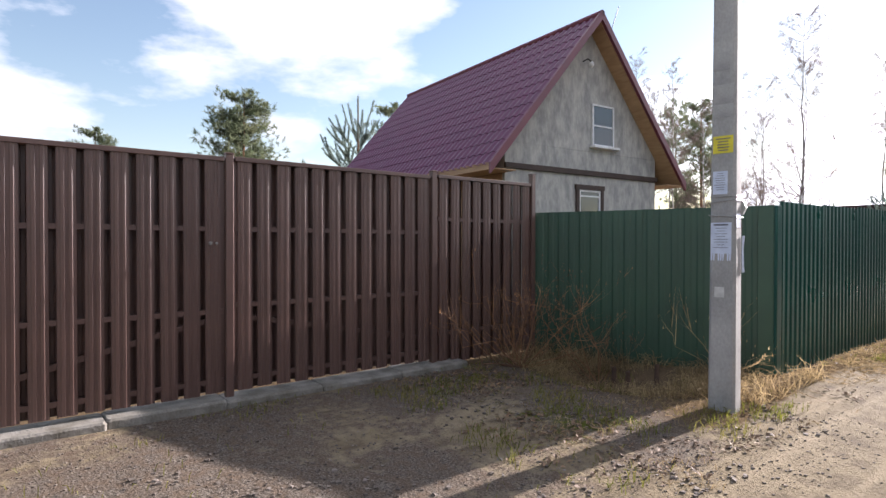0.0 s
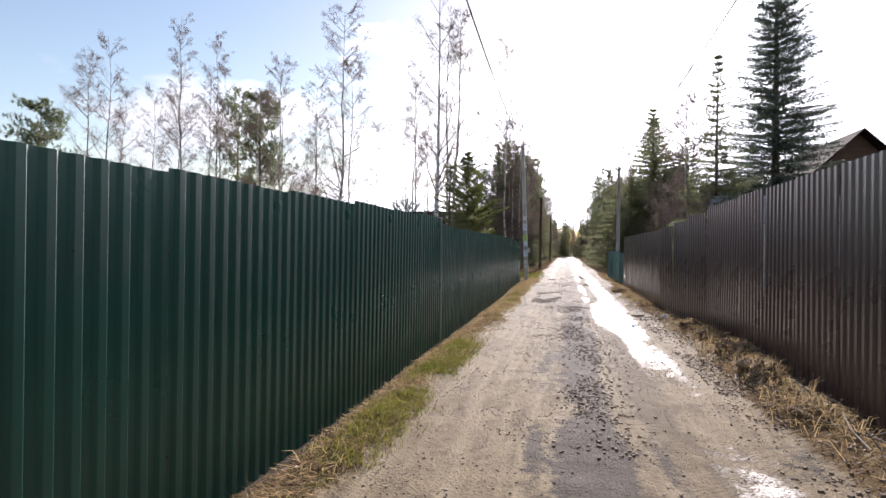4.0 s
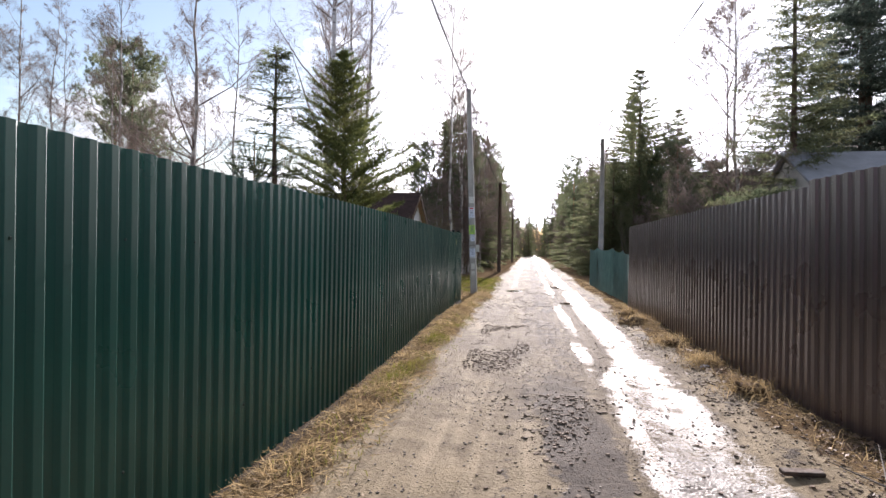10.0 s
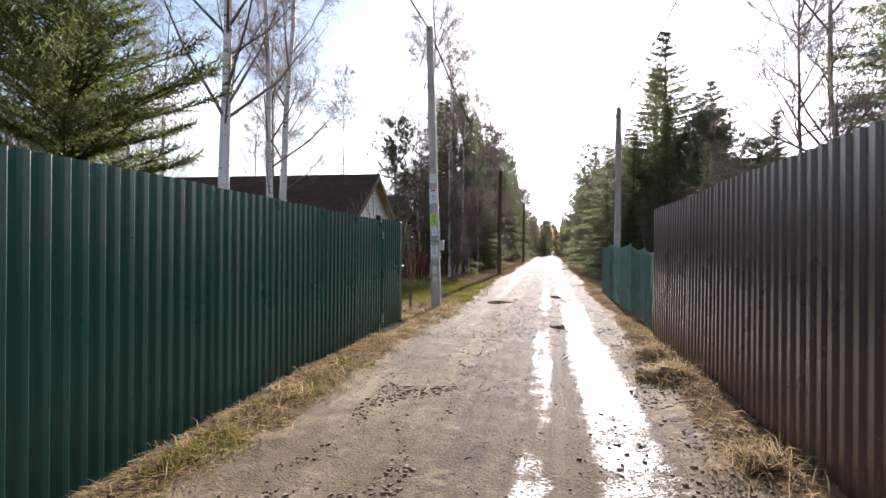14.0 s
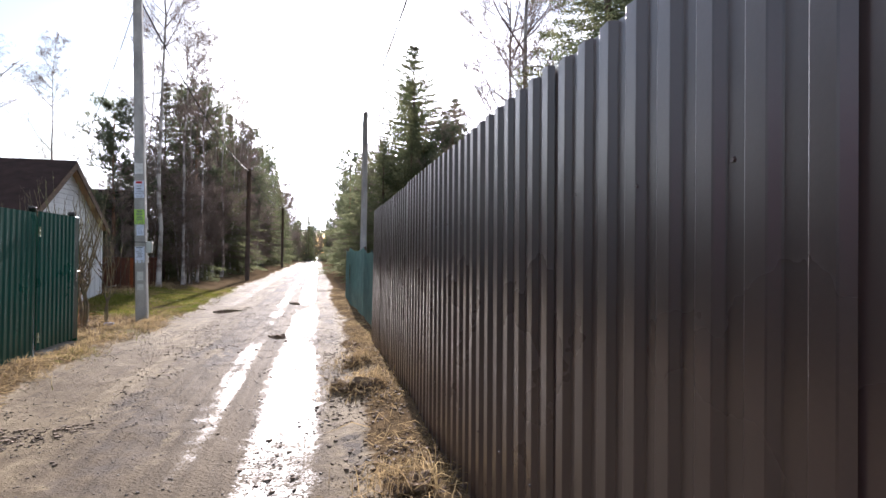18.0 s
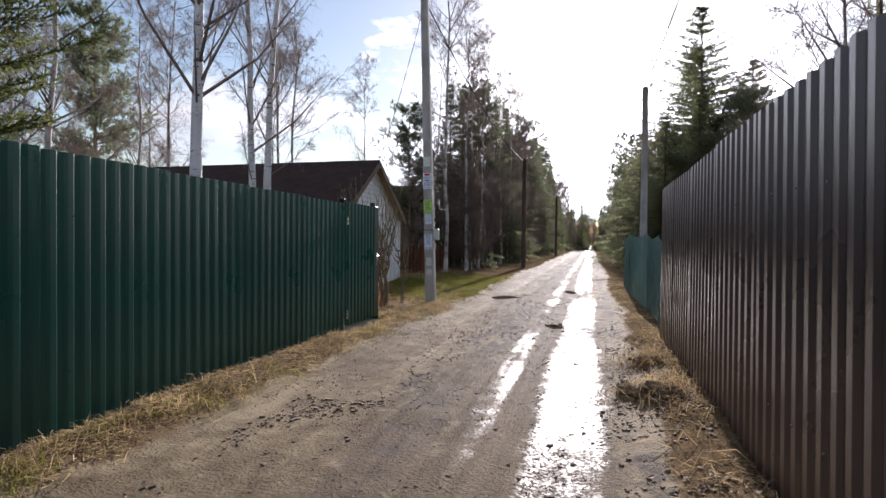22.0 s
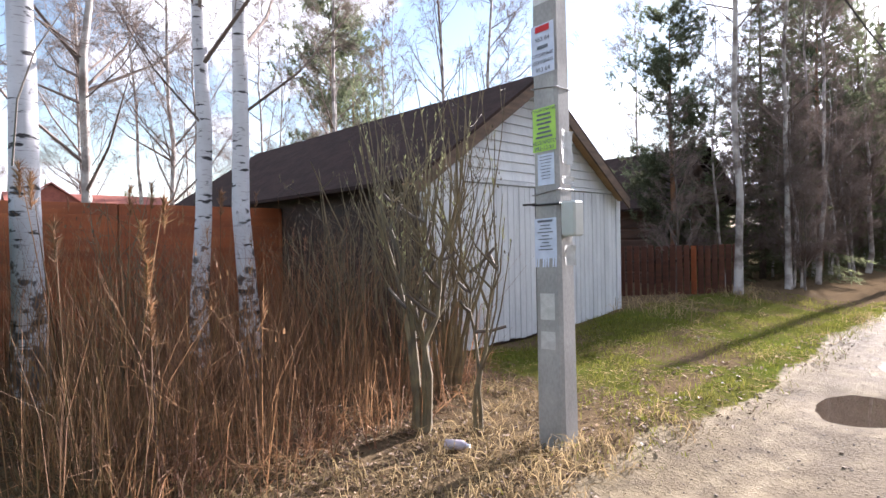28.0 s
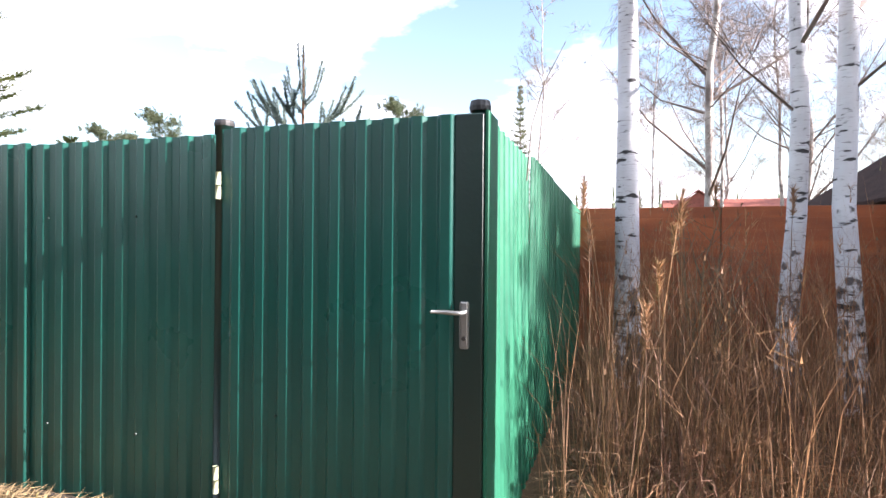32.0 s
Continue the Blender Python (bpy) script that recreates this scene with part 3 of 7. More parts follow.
def land(x, y):
    """Height of the ground."""
    x, y = np.asarray(x, float), np.asarray(y, float)
    near = step(x, -14, -10) * (1 - step(x, 4, 8))
    road = step(x, -3.0, -2.4) * (1 - step(x, 0.7, 1.1))
    wob = 0.12 * (fbm(y, 0 * y, 6, 2, 4) - 0.5)
    z = 0.05 * (fbm(x, y, 1.7, 4) - 0.5) * (1 - road) + 0.022 * (fbm(x, y, 0.5, 3, 2) - 0.5) * (1 - 0.9 * bell(x, -0.08, 0.5) * road)
    z += road * (-0.035 * bell(x, -2.0 + wob, 0.28) - 0.05 * bell(x, -0.05 + wob, 0.34) + 0.02 * bell(x, -1.1 + wob, 0.3))
    z += road * (0.045 * (fbm(2.2 * x, y, 0.35, 3, 6) - 0.5) * (bell(x, -1.1, 0.5) + 0.5 * bell(x, 0.62, 0.2)) + 0.016 * (fbm(x, y, 0.22, 2, 7) - 0.5))
    z += (0.07 * bell(x, -2.98, 0.24) - 0.03 * bell(x, -3.32, 0.12)) * step(y, 5, 7) * (0.4 + fbm(x, y, 0.6, 3, 8))
    z += (0.06 + 0.17 * bell(y, 14.5, 4.5) + 0.10 * bell(y, 28, 1.0)) * bell(x, 1.05, 0.30) * (0.2 + 1.1 * fbm(x, y, 0.7, 3, 9)) * step(y, 2, 5)
    z += 0.10 * bell(x, -3.3, 0.32) * step(y, 24, 28) * (1 - step(y, 30.0, 30.7))
    z += -0.30 * bell(x, -4.5, 0.7) * bell(y, 4.3, 0.55) - 0.10 * bell(x, -6.5, 2.2) * bell(y, 33.8, 1.8)
    z += 0.16 * step(y, 38, 41) * (1 - step(x, -5.6, -3.6)) + 0.06 * bell(x, -5.8, 0.5) * bell(y, 41.2, 0.6)
    z += -0.06 * np.exp(-(((x + 1.92) / 0.46) ** 2 + ((y - 37.5) / 0.5) ** 2) ** 2)
    z += (step(np.abs(x + 1), 60, 500) + step(y, 150, 500)) * 1.5
    return z * 1.0


def ground_z(x, y):
    return float(land(np.array([x]), np.array([y]))[0])


# ---- ground and road ----
def lines(fine, coarse):
    return np.unique(np.round(np.concatenate([fine, coarse]), 4))


gx = lines(np.arange(-6.6, 2.0, 0.06), np.concatenate([np.arange(-16, -6.6, 0.4), np.arange(2.0, 12, 0.4), np.arange(-60, -16, 4), np.arange(12, 60, 4), [-1500, -700, -300, -140, 140, 300, 700, 1500]]))
gy = lines(np.arange(-3.0, 46.0, 0.075), np.concatenate([np.arange(46, 90, 0.3), np.arange(90, 200, 2.5), np.arange(-20, -3, 0.5), [-1500, -700, -300, -140, -70, -40, 260, 400, 700, 1500]]))
GX, GY = np.meshgrid(gx, gy)
GZ = land(GX, GY)
wob = 0.25 * (fbm(GY, 0 * GY, 7, 3, 4) - 0.5)
EX = GX + 0.42 * (fbm(GX, GY, 0.9, 4, 61) - 0.5) + 0.5 * (fbm(GX, GY, 3.5, 2, 62) - 0.5)
on_road = step(EX, -2.98, -2.62) * (1 - step(EX, 0.62, 0.98))
# standing wet in the right wheel track: a broad sheet, and from the middle of the walk a second narrow one beside it
WX = GX - wob * 0.8
left_edge = -0.24 - 0.36 * step(GY, 16.5, 18.5) * (1 - step(GY, 22.5, 24.5))
pool_a = step(WX, left_edge - 0.12, left_edge + 0.10) * (1 - step(WX, 0.16, 0.42)) * step(GY, 4, 8) * np.clip(-0.30 + 0.20 * (1 - step(GY, 9.5, 11.5)) + 0.45 * step(GY, 12, 19) + 1.05 * fbm(2.0 * GX, GY, 1.5, 4, 11) + 0.45 * (fbm(7.0 * GX, GY, 2.0, 4, 21) - 0.5) - 0.15 * step(GY, 33, 37), 0, 1)
pool_b = step(WX, -0.84, -0.72) * (1 - step(WX, -0.60, -0.48)) * step(GY, 22, 25) * np.clip(-0.30 + 1.05 * fbm(GX, GY, 1.1, 3, 19) + 0.7 * (fbm(9.0 * GX, GY, 1.5, 3, 22) - 0.3), 0, 1)
cover = {
    "wet": np.clip(pool_a + pool_b + 0.45 * bell(GX, -2.0 + wob, 0.25) * step(GY, 36, 40) * fbm(GX, GY, 1.3, 3, 12), 0, 1),
    "damp": np.clip(on_road * ((0.22 + 0.50 * step(GY, 18, 24)) * (0.25 + 0.9 * fbm(2.5 * GX, GY, 1.8, 4, 23)) * step(GY, 5, 9) + 0.9 * pool_a + 0.9 * pool_b + 0.5 * bell(GX, -0.42 + wob, 0.3) * step(GY, 8, 12)), 0, 1),
    # mud; its strip along x = -3.27 paints fence-foot shade over bare soil
    "mud": np.clip(0.9 * bell(GX, -3.27, 0.10) * step(GY, 5.5, 6.5) * (1 - step(GY, 32, 32.5)) + 0.5 * bell(GX, 1.3, 0.2) + (1.45 * bell(GX, -1.05 + wob, 0.30) + 0.5 * bell(GX, -1.55 + wob, 0.12) + 0.55 * bell(GX, -0.5 + wob, 0.10) + 0.16) * on_road * (-0.05 + 1.3 * fbm(4.0 * GX, GY, 1.3, 4, 14)) * step(GY, 5, 9) + 0.6 * bell(GX, 0.55 + wob, 0.25) * fbm(GX, GY, 1.0, 3, 15), 0, 1),
    "gravel": np.clip(0.95 * (1 - step(GX, -2.9, -2.0)) * (1 - step(GY, 3.0, 4.6)) * step(GX, -6.1, -5.8) * (0.15 + 1.1 * fbm(GX, GY, 0.8, 4, 16)), 0, 1),
    "straw": np.clip((1 - on_road) * (0.55 + 0.5 * fbm(GX, GY, 1.2, 3, 17)), 0, 1) * (1 - (GX > -6.3) * (GX < 1.35) * (1 - step(GY, 1, 4))),
    "green": np.clip((1.1 * bell(GX, -4.3, 1.7) * bell(GY, 2.9, 1.9) * (GX > -5.8) * fbm(GX, GY, 0.5, 3, 20) + bell(GX, -2.88, 0.2) * step(GY, 6, 8) * (1 - step(GY, 15, 19)) * 0.8 + bell(GX, -2.9, 0.2) * 0.55 * step(GY, 19, 20) + 1.15 * (1 - step(EX, -3.0, -2.6)) * step(GX, -7, -5.5) * step(GY + 0.35 * (GX + 4), 35.4, 36.9) * (1 - step(GY, 43, 47)) * (0.75 + 0.5 * fbm(GX, GY, 0.35, 3, 63)) + 0.22 * (1 - step(EX, -3.4, -3.0)) * step(GY, 44, 46)) * (-0.06 + 0.10 * step(GY, 35, 36) + (1.25 - 0.15 * step(GY, 35, 36)) * fbm(GX, GY, 0.9, 4, 18)), 0, 1),
}
nx, ny = len(gx), len(gy)
quads = (np.arange(ny - 1)[:, None] * nx + np.arange(nx - 1)[None]).reshape(-1)
quads = np.stack([quads, quads + 1, quads + 1 + nx, quads + nx], 1)
road_cell = ((gx[:-1][None] > -2.75) & (gx[:-1][None] < 0.85) & (gy[:-1][:, None] > -20) & (gy[:-1][:, None] < 200)).reshape(-1)
all_co = np.stack([GX, GY, GZ], -1).reshape(-1, 3)
for g_name, cells, g_label in (("ground", ~road_cell, "bare spring earth with dry grass verges"), ("road", road_cell, "muddy dirt road with wet wheel ruts")):
    q = quads[cells]
    used, back = np.unique(q, return_inverse=True)
    me = bpy.data.meshes.new(g_name)
    me.from_pydata(all_co[used].tolist(), [], back.reshape(-1, 4).tolist())
    me.materials.append(M["earth"])
    me.polygons.foreach_set("use_smooth", [True] * len(me.polygons))
    for key, values in cover.items():
        at = me.attributes.new(key, "FLOAT", "POINT")
        at.data.foreach_set("value", values.reshape(-1)[used].astype(np.float32))
    tagged(new(g_name, me), g_label, g_name, kind="structure")


# ---- corrugated fences ----
def corrugated(name, width, height, waves, depth, mat, flat=0.42, ragged=0.0):
    """Trapezoid sheet along local x, facing local -y, standing on z = 0, with the thickness of the metal."""
    p = width / waves
    s = p * (1 - 2 * flat) / 2 + p * 0.0
    prof = []
    for k in range(waves):
        x = k * p
        r, u = 0.0028, s / math.hypot(s, depth) * 0.0028
        w = depth / math.hypot(s, depth) * 0.0028
        for cx, cy, da, db in ((x, 0.0, (-u, -w), (r, 0)), (x + p * flat, 0.0, (-r, 0), (u, -w)), (x + p * flat + s, -depth, (-u, w), (r, 0)), (x + 2 * p * flat + s, -depth, (-r, 0), (u, w))):
            prof += [(cx + da[0], cy + da[1]), (cx + db[0], cy + db[1])]
    prof.append((width, -0.002))
    prof = np.array(prof)
    n, th = len(prof), 0.0016
    tops = height + ragged * (RNG.random(n) - 0.5)
    v = np.concatenate([np.c_[prof[:, 0], prof[:, 1], np.zeros(n)], np.c_[prof[:, 0], prof[:, 1], tops],
                        np.c_[prof[:, 0], prof[:, 1] + th, np.zeros(n)], np.c_[prof[:, 0], prof[:, 1] + th, tops]])
    i = np.arange(n - 1)
    f = np.concatenate([np.c_[i, i + 1, n + i + 1, n + i], np.c_[2 * n + i + 1, 2 * n + i, 3 * n + i, 3 * n + i + 1],
                        np.c_[n + i, n + i + 1, 3 * n + i + 1, 3 * n + i], np.c_[2 * n + i, 2 * n + i + 1, i + 1, i]])
    return Build().bulk(v, f).mesh(name, mat)


def sheet_run(fence, me, start, turn, width, count, tops, height, lean=0.35, lift=0.008):
    """Sheets in a row, each lapping the next; start: plan point, turn: heading of local x."""
    d = Vector((math.cos(radians(turn)), math.sin(radians(turn)), 0))
    nrm = Vector((-d.y, d.x, 0))
    for k in range(count):
        top = tops[0] + (tops[1] - tops[0]) * (k + 0.5) / count
        spot = Vector((*start, 0)) + d * (k * width) + nrm * (0.0035 * (k % 2))
        part("sheet", me, None, fence, m=pose(spot.x, spot.y, top - height + random.uniform(-lift, lift), random.uniform(-lean, lean), random.uniform(-0.15, 0.15), turn + random.uniform(-0.25, 0.25)))


def screws(fence, start, turn, length, zs, pitch, mat, out):
    """Small screw heads along the rails of a fence, one mesh for each rail."""
    d = Vector((math.cos(radians(turn)), math.sin(radians(turn)), 0))
    nrm = Vector((d.y, -d.x, 0))
    for z in zs:
        b = Build()
        s = pitch / 2
        while s < length:
            c = Vector((*start, z + random.uniform(-0.01, 0.01))) + d * (s + random.uniform(-0.02, 0.02)) + nrm * out
            b.tube([c, c + nrm * 0.006], [0.008, 0.006], 6)
            s += pitch
        tagged(part("screw_row", b, mat, fence), kind="stuff")


left_fence = thing("metal_fence", "dark green corrugated metal fence along a dirt road", "fence")
H = 2.03
w1, w2 = 9.34 / 7, 15.59 / 13
sheet_run(left_fence, corrugated("green_sheet", w1 + 0.012, 2.08, 10, 0.019, M["green"], 0.36), (-3.35, 5.68), 90, w1, 7, (1.935, 2.105), 2.08)
low_sheet = corrugated("green_sheet", w2 + 0.012, H, 9, 0.019, M["green"], 0.36)
sheet_run(left_fence, low_sheet, (-3.36, 15.04), 90, w2, 7, (1.975, 2.02), H)
sheet_run(left_fence, low_sheet, (-3.36, 15.04 + 7 * w2), 90, w2, 6, (2.02, 1.945), H)
screws(left_fence, (-3.35, 5.7), 90, 24.8, (0.45, 1.55), 0.59, M["green_dark"], 0.012)
part("post", Build().box(-3.41, -3.324, 15.015, 15.045, -0.1, 2.11, 0.006), M["steel"], left_fence, "pale steel edge of the fence step")
part("flashing", Build().box(-3.372, -3.331, 5.60, 5.74, 0.0, 1.905, 0.012), M["green"], left_fence)
part("flashing", Build().box(-0.16, 0.0, -0.012, 0.0, 0.0, 1.905, 0.004), M["green_veiled"], left_fence, m=pose(-3.366, 5.606, 0, 0, 0, 21.3))

side_fence = thing("metal_fence", "sunlit green corrugated metal fence beside tall dry reeds", "fence")
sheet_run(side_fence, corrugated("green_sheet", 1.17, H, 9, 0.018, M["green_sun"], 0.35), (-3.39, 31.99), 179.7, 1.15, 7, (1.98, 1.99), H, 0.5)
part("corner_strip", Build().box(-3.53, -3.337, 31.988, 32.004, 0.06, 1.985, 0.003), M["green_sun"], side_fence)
for py in (30.655,):
    p = part("post", Build().tube([(-3.395, py, -0.1), (-3.395, py, 2.0)], 0.044, 12), M["green_dark"], left_fence, smooth=True)
    part("cap", Build().tube([(-3.40, py, 2.0), (-3.40, py, 2.012), (-3.40, py, 2.03), (-3.40, py, 2.034)], [0.048, 0.05, 0.045, 0.02], 14), M["black"], p, "black plastic cap")
p = part("post", Build().tube([(-3.425, 31.945, -0.1), (-3.425, 31.945, 2.01)], 0.036, 14), M["green_dark"], side_fence, smooth=True)
part("cap", Build().tube([(-3.425, 31.945, 2.0), (-3.425, 31.945, 2.02), (-3.425, 31.945, 2.045), (-3.425, 31.945, 2.05)], [0.046, 0.048, 0.042, 0.02], 16), M["black"], p, "black plastic cap")

# the gate at the end of the fence
gate = thing("metal_gate", "closed green corrugated metal gate with a steel lever handle", "gate")
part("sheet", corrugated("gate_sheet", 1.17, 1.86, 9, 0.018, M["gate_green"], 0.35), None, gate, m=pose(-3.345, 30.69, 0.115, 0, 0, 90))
part("stile", Build().box(-3.38, -3.335, 31.855, 31.984, 0.11, 1.975, 0.006), M["green_dark"], gate, "dark steel edge of the gate")
for hz in (1.70, 0.29):
    part("hinge", Build().tube([(-3.318, 30.685, hz - 0.065), (-3.318, 30.685, hz - 0.002)], 0.013, 10).tube([(-3.318, 30.685, hz + 0.002), (-3.318, 30.685, hz + 0.065)], 0.013, 10), M["hinge"], gate, "pale painted hinge", True)
plate = part("handle_plate", Build().box(-3.334, -3.325, 31.885, 31.925, 0.985, 1.185, 0.008), M["steel"], gate, "steel handle plate")
part("lever", Build().tube([(-3.325, 31.905, 1.14), (-3.285, 31.905, 1.14), (-3.277, 31.89, 1.14), (-3.277, 31.83, 1.142), (-3.28, 31.775, 1.142)], [0.010, 0.010, 0.010, 0.009, 0.007], 10), M["steel"], plate, "steel door lever", True)
part("lock", Build().tube([(-3.326, 31.905, 1.03), (-3.318, 31.905, 1.03)], [0.010, 0.009], 10), M["black"], plate)
for gz, gy2 in ((0.62, 31.0), (0.62, 31.45), (1.35, 30.9), (1.35, 31.3)):
    part("screw", Build().tube([(-3.345, gy2, gz), (-3.328, gy2, gz)], [0.008, 0.006], 6), M["green_dark"], gate)
solid("concrete_block", Build().box(-3.52, -3.30, 30.9, 31.88, -0.1, 0.075, 0.02), M["kerb"], "grey concrete threshold block under the gate", "concrete block")

front_fence = thing("metal_fence", "green corrugated metal fence in front of a house", "fence")
fx0, fy0, fx1, fy1 = -6.03, 4.58, -3.37, 5.62
fl, fa = math.hypot(fx1 - fx0, fy1 - fy0), math.degrees(math.atan2(fy1 - fy0, fx1 - fx0))
sheet_run(front_fence, corrugated("green_sheet", fl / 2 + 0.01, H, 10, 0.007, M["green_veiled"], 0.38), (fx0, fy0), fa, fl / 2, 2, (1.90, 1.90), H, 0.2)

right_fence = thing("metal_fence", "brown corrugated metal fence beside a wet rut", "fence")
for ry0, ry1, rx0, rx1, tops, n, tall in ((18.2, -2.5, 1.52, 1.60, (2.50, 2.56), 18, 2.55), (21.77, 18.17, 1.185, 1.505, (2.18, 2.42), 3, 2.34), (31.65, 21.74, 1.20, 1.175, (2.18, 2.16), 8, 2.20)):
    ln, ang = math.hypot(ry1 - ry0, rx1 - rx0), math.degrees(math.atan2(ry1 - ry0, rx1 - rx0))
    sheet_run(right_fence, corrugated("brown_sheet", ln / n + 0.014, tall, 8, 0.022, M["brown"], 0.38, 0.008), (rx0, ry0), ang, ln / n, n, tops, tall, 0.6, 0.012)
part("post", Build().box(1.22, 1.28, 31.64, 31.70, -0.1, 2.14), M["brown"], right_fence)
screws(right_fence, (1.18, 31.6), -90, 9.8, (0.5, 1.65), 0.39, M["brown"], 0.02)


# ---- picket gate and its concrete strip ----
def picket_mesh(height, width):
    """A pressed picket: flat middle, two ribs, folded edges, rounded top."""
    w = width / 2
    prof = [(-w, 0.014), (-w, 0.0), (-w * 0.72, -0.002), (-w * 0.55, -0.010), (-w * 0.25, -0.010), (-w * 0.15, -0.004), (w * 0.15, -0.004), (w * 0.25, -0.010), (w * 0.55, -0.010), (w * 0.72, -0.002), (w, 0.0), (w, 0.014)]
    n = len(prof)
    v = [(x, y, 0) for x, y in prof] + [(x, y, height - 0.03 * (abs(x) / w) ** 3) for x, y in prof]
    return Build().add(v, [(i, i + 1, n + i + 1, n + i) for i in range(n - 1)] + [tuple(range(n)), tuple(n + i for i in reversed(range(n)))]).mesh("picket", M["picket"])


def picket_leaf(name, label, category, y0, y1, z0, z1, pitch, rails, brace=None, group=""):
    """Pickets on both sides of rails, facing +x, in the plane x = -6."""
    g = thing(name, label, category, group=group)
    me_f, me_b = picket_mesh(z1 - z0, pitch * 0.72), picket_mesh(z1 - z0, pitch * 0.86)
    n = max(1, round((y1 - y0) / pitch))
    p = (y1 - y0) / n
    for k in range(n):
        part("picket", me_f, None, g, m=pose(-5.965, y0 + p * (k + 0.5), z0 + random.uniform(-0.006, 0.006), 0, random.uniform(-0.3, 0.3), 90))
        if k < n - 1:
            part("picket", me_b, None, g, m=pose(-6.045, y0 + p * (k + 1.0), z0 + random.uniform(-0.006, 0.006), 0, random.uniform(-0.3, 0.3), -90))
    for rz in rails:
        part("rail", Build().box(-6.03, -5.968, y0, y1, rz - 0.022, rz + 0.022), M["picket"], g)
    if brace:
        (ya, za), (yb, zb) = brace
        part("brace", Build().add([(x, y, z + o) for x in (-6.028, -5.988) for y, z in ((ya, za), (yb, zb)) for o in (-0.025, 0.025)],
                                  [(0, 1, 3, 2), (4, 6, 7, 5), (0, 4, 5, 1), (2, 3, 7, 6), (1, 5, 7, 3), (0, 2, 6, 4)]), M["picket"], g)
    for sy in (y0 - 0.012, y1 - 0.043):
        part("stile", Build().box(-6.035, -5.985, sy, sy + 0.055, z0, z1), M["picket"], g)
    part("top_rail", Build().box(-6.065, -5.945, y0, y1, z1 - 0.028, z1 + 0.014, 0.004), M["picket"], g)
    return g


picket_leaf("picket_gate", "closed chocolate brown metal picket gate leaf above a concrete strip", "gate", 0.50, 2.74, 0.115, 2.25, 0.185, (0.22, 0.90, 1.60), ((0.52, 0.80), (2.72, 0.36)), "gate leaves")
picket_leaf("picket_gate", "closed chocolate brown metal picket gate leaf beside a parking apron", "gate", -1.80, 0.40, 0.115, 2.24, 0.185, (0.22, 0.85, 1.60), ((0.38, 0.80), (-1.75, 0.30)), "gate leaves")
picket_leaf("picket_fence", "chocolate brown metal picket fence next to a gate", "fence", 2.86, 4.44, 0.05, 2.27, 0.175, (0.40, 1.76))
picket_leaf("picket_fence", "chocolate brown metal picket fence beyond a gate post", "fence", -5.2, -1.90, 0.115, 2.26, 0.185, (0.40, 1.70))
for py, pz in ((0.45, 2.28), (2.80, 2.31), (4.49, 2.40), (-1.85, 2.28)):
    gp = thing("gate_post", "brown square steel gate post in the ground", "post", pose(-5.98, py, 0), "gate posts")
    part("shaft", Build().box(-0.035, 0.035, -0.035, 0.035, -0.15, pz, 0.006), M["picket"], gp)
    part("cap", Build().box(-0.039, 0.039, -0.039, 0.039, pz, pz + 0.015, 0.005), M["picket"], gp)
lat = thing("gate_latch", "small steel latch fixed to the picket gate", "latch", pose(-5.95, 0.30, 1.47))
part("knob", Build().tube([(0, -0.03, 0), (0.04, -0.03, 0)], [0.012, 0.016], 10), M["steel"], lat)
part("keyhole", Build().tube([(0, 0.03, 0), (0.02, 0.03, 0)], [0.012, 0.010], 10), M["steel"], lat)
strip = Build()
for k in range(9):
    a = -5.2 + k * 0.93
    strip.box(-6.13, -5.80 + random.uniform(-0.03, 0.03), a, a + 0.932, -0.2, 0.068 + random.uniform(-0.012, 0.012), 0.018)
solid("concrete_strip", strip, M["kerb"], "worn grey concrete strip footing under the picket gate", "kerb", kind="structure")


# ---- house behind the gate ----
house = thing("house", "grey board house with a steep burgundy metal tile roof", "house")
X0, YL, YR, ZB, YA = -7.62, 5.74, 9.95, 2.85, 7.82
ZW = 3.27
part("wall", Build().box(X0 - 6.7, X0, YL, YR, -0.3, ZW), M["osb"], house, "grey weathered board wall")
part("side_cladding", Build().box(X0 - 6.7, X0 - 0.06, YL - 0.012, YL - 0.002, 0.3, ZB - 0.14), M["tan"], house, "tan timber side wall")
for ya, yb in ((YL - 0.57, YL - 0.003), (YR + 0.003, YR + 0.50)):
    part("eave_board", Build().box(X0 - 6.6, -7.32, ya, yb, 2.715, 2.735), M["tan"], house)
    part("eave_fascia", Build().box(X0 - 6.6, -7.32, ya - 0.012 if ya < YL else yb + 0.002, ya - 0.002 if ya < YL else yb + 0.012, 2.70, 2.82), M["tan"], house)
part("gable", Build().add([(X0, YL, ZW + 0.003), (X0, YR, ZW + 0.003), (X0, YA, 5.70), (X0 - 0.15, YL, ZW + 0.003), (X0 - 0.15, YR, ZW + 0.003), (X0 - 0.15, YA, 5.70)],
                          [(0, 1, 2), (5, 4, 3), (0, 3, 4, 1), (1, 4, 5, 2), (2, 5, 3, 0)]), M["osb"], house, "grey board gable wall")
part("belt", Build().box(X0, X0 + 0.05, YL - 0.02, YR + 0.02, ZB - 0.05, ZB + 0.05, 0.006), M["dark_wood"], house, "dark timber belt")


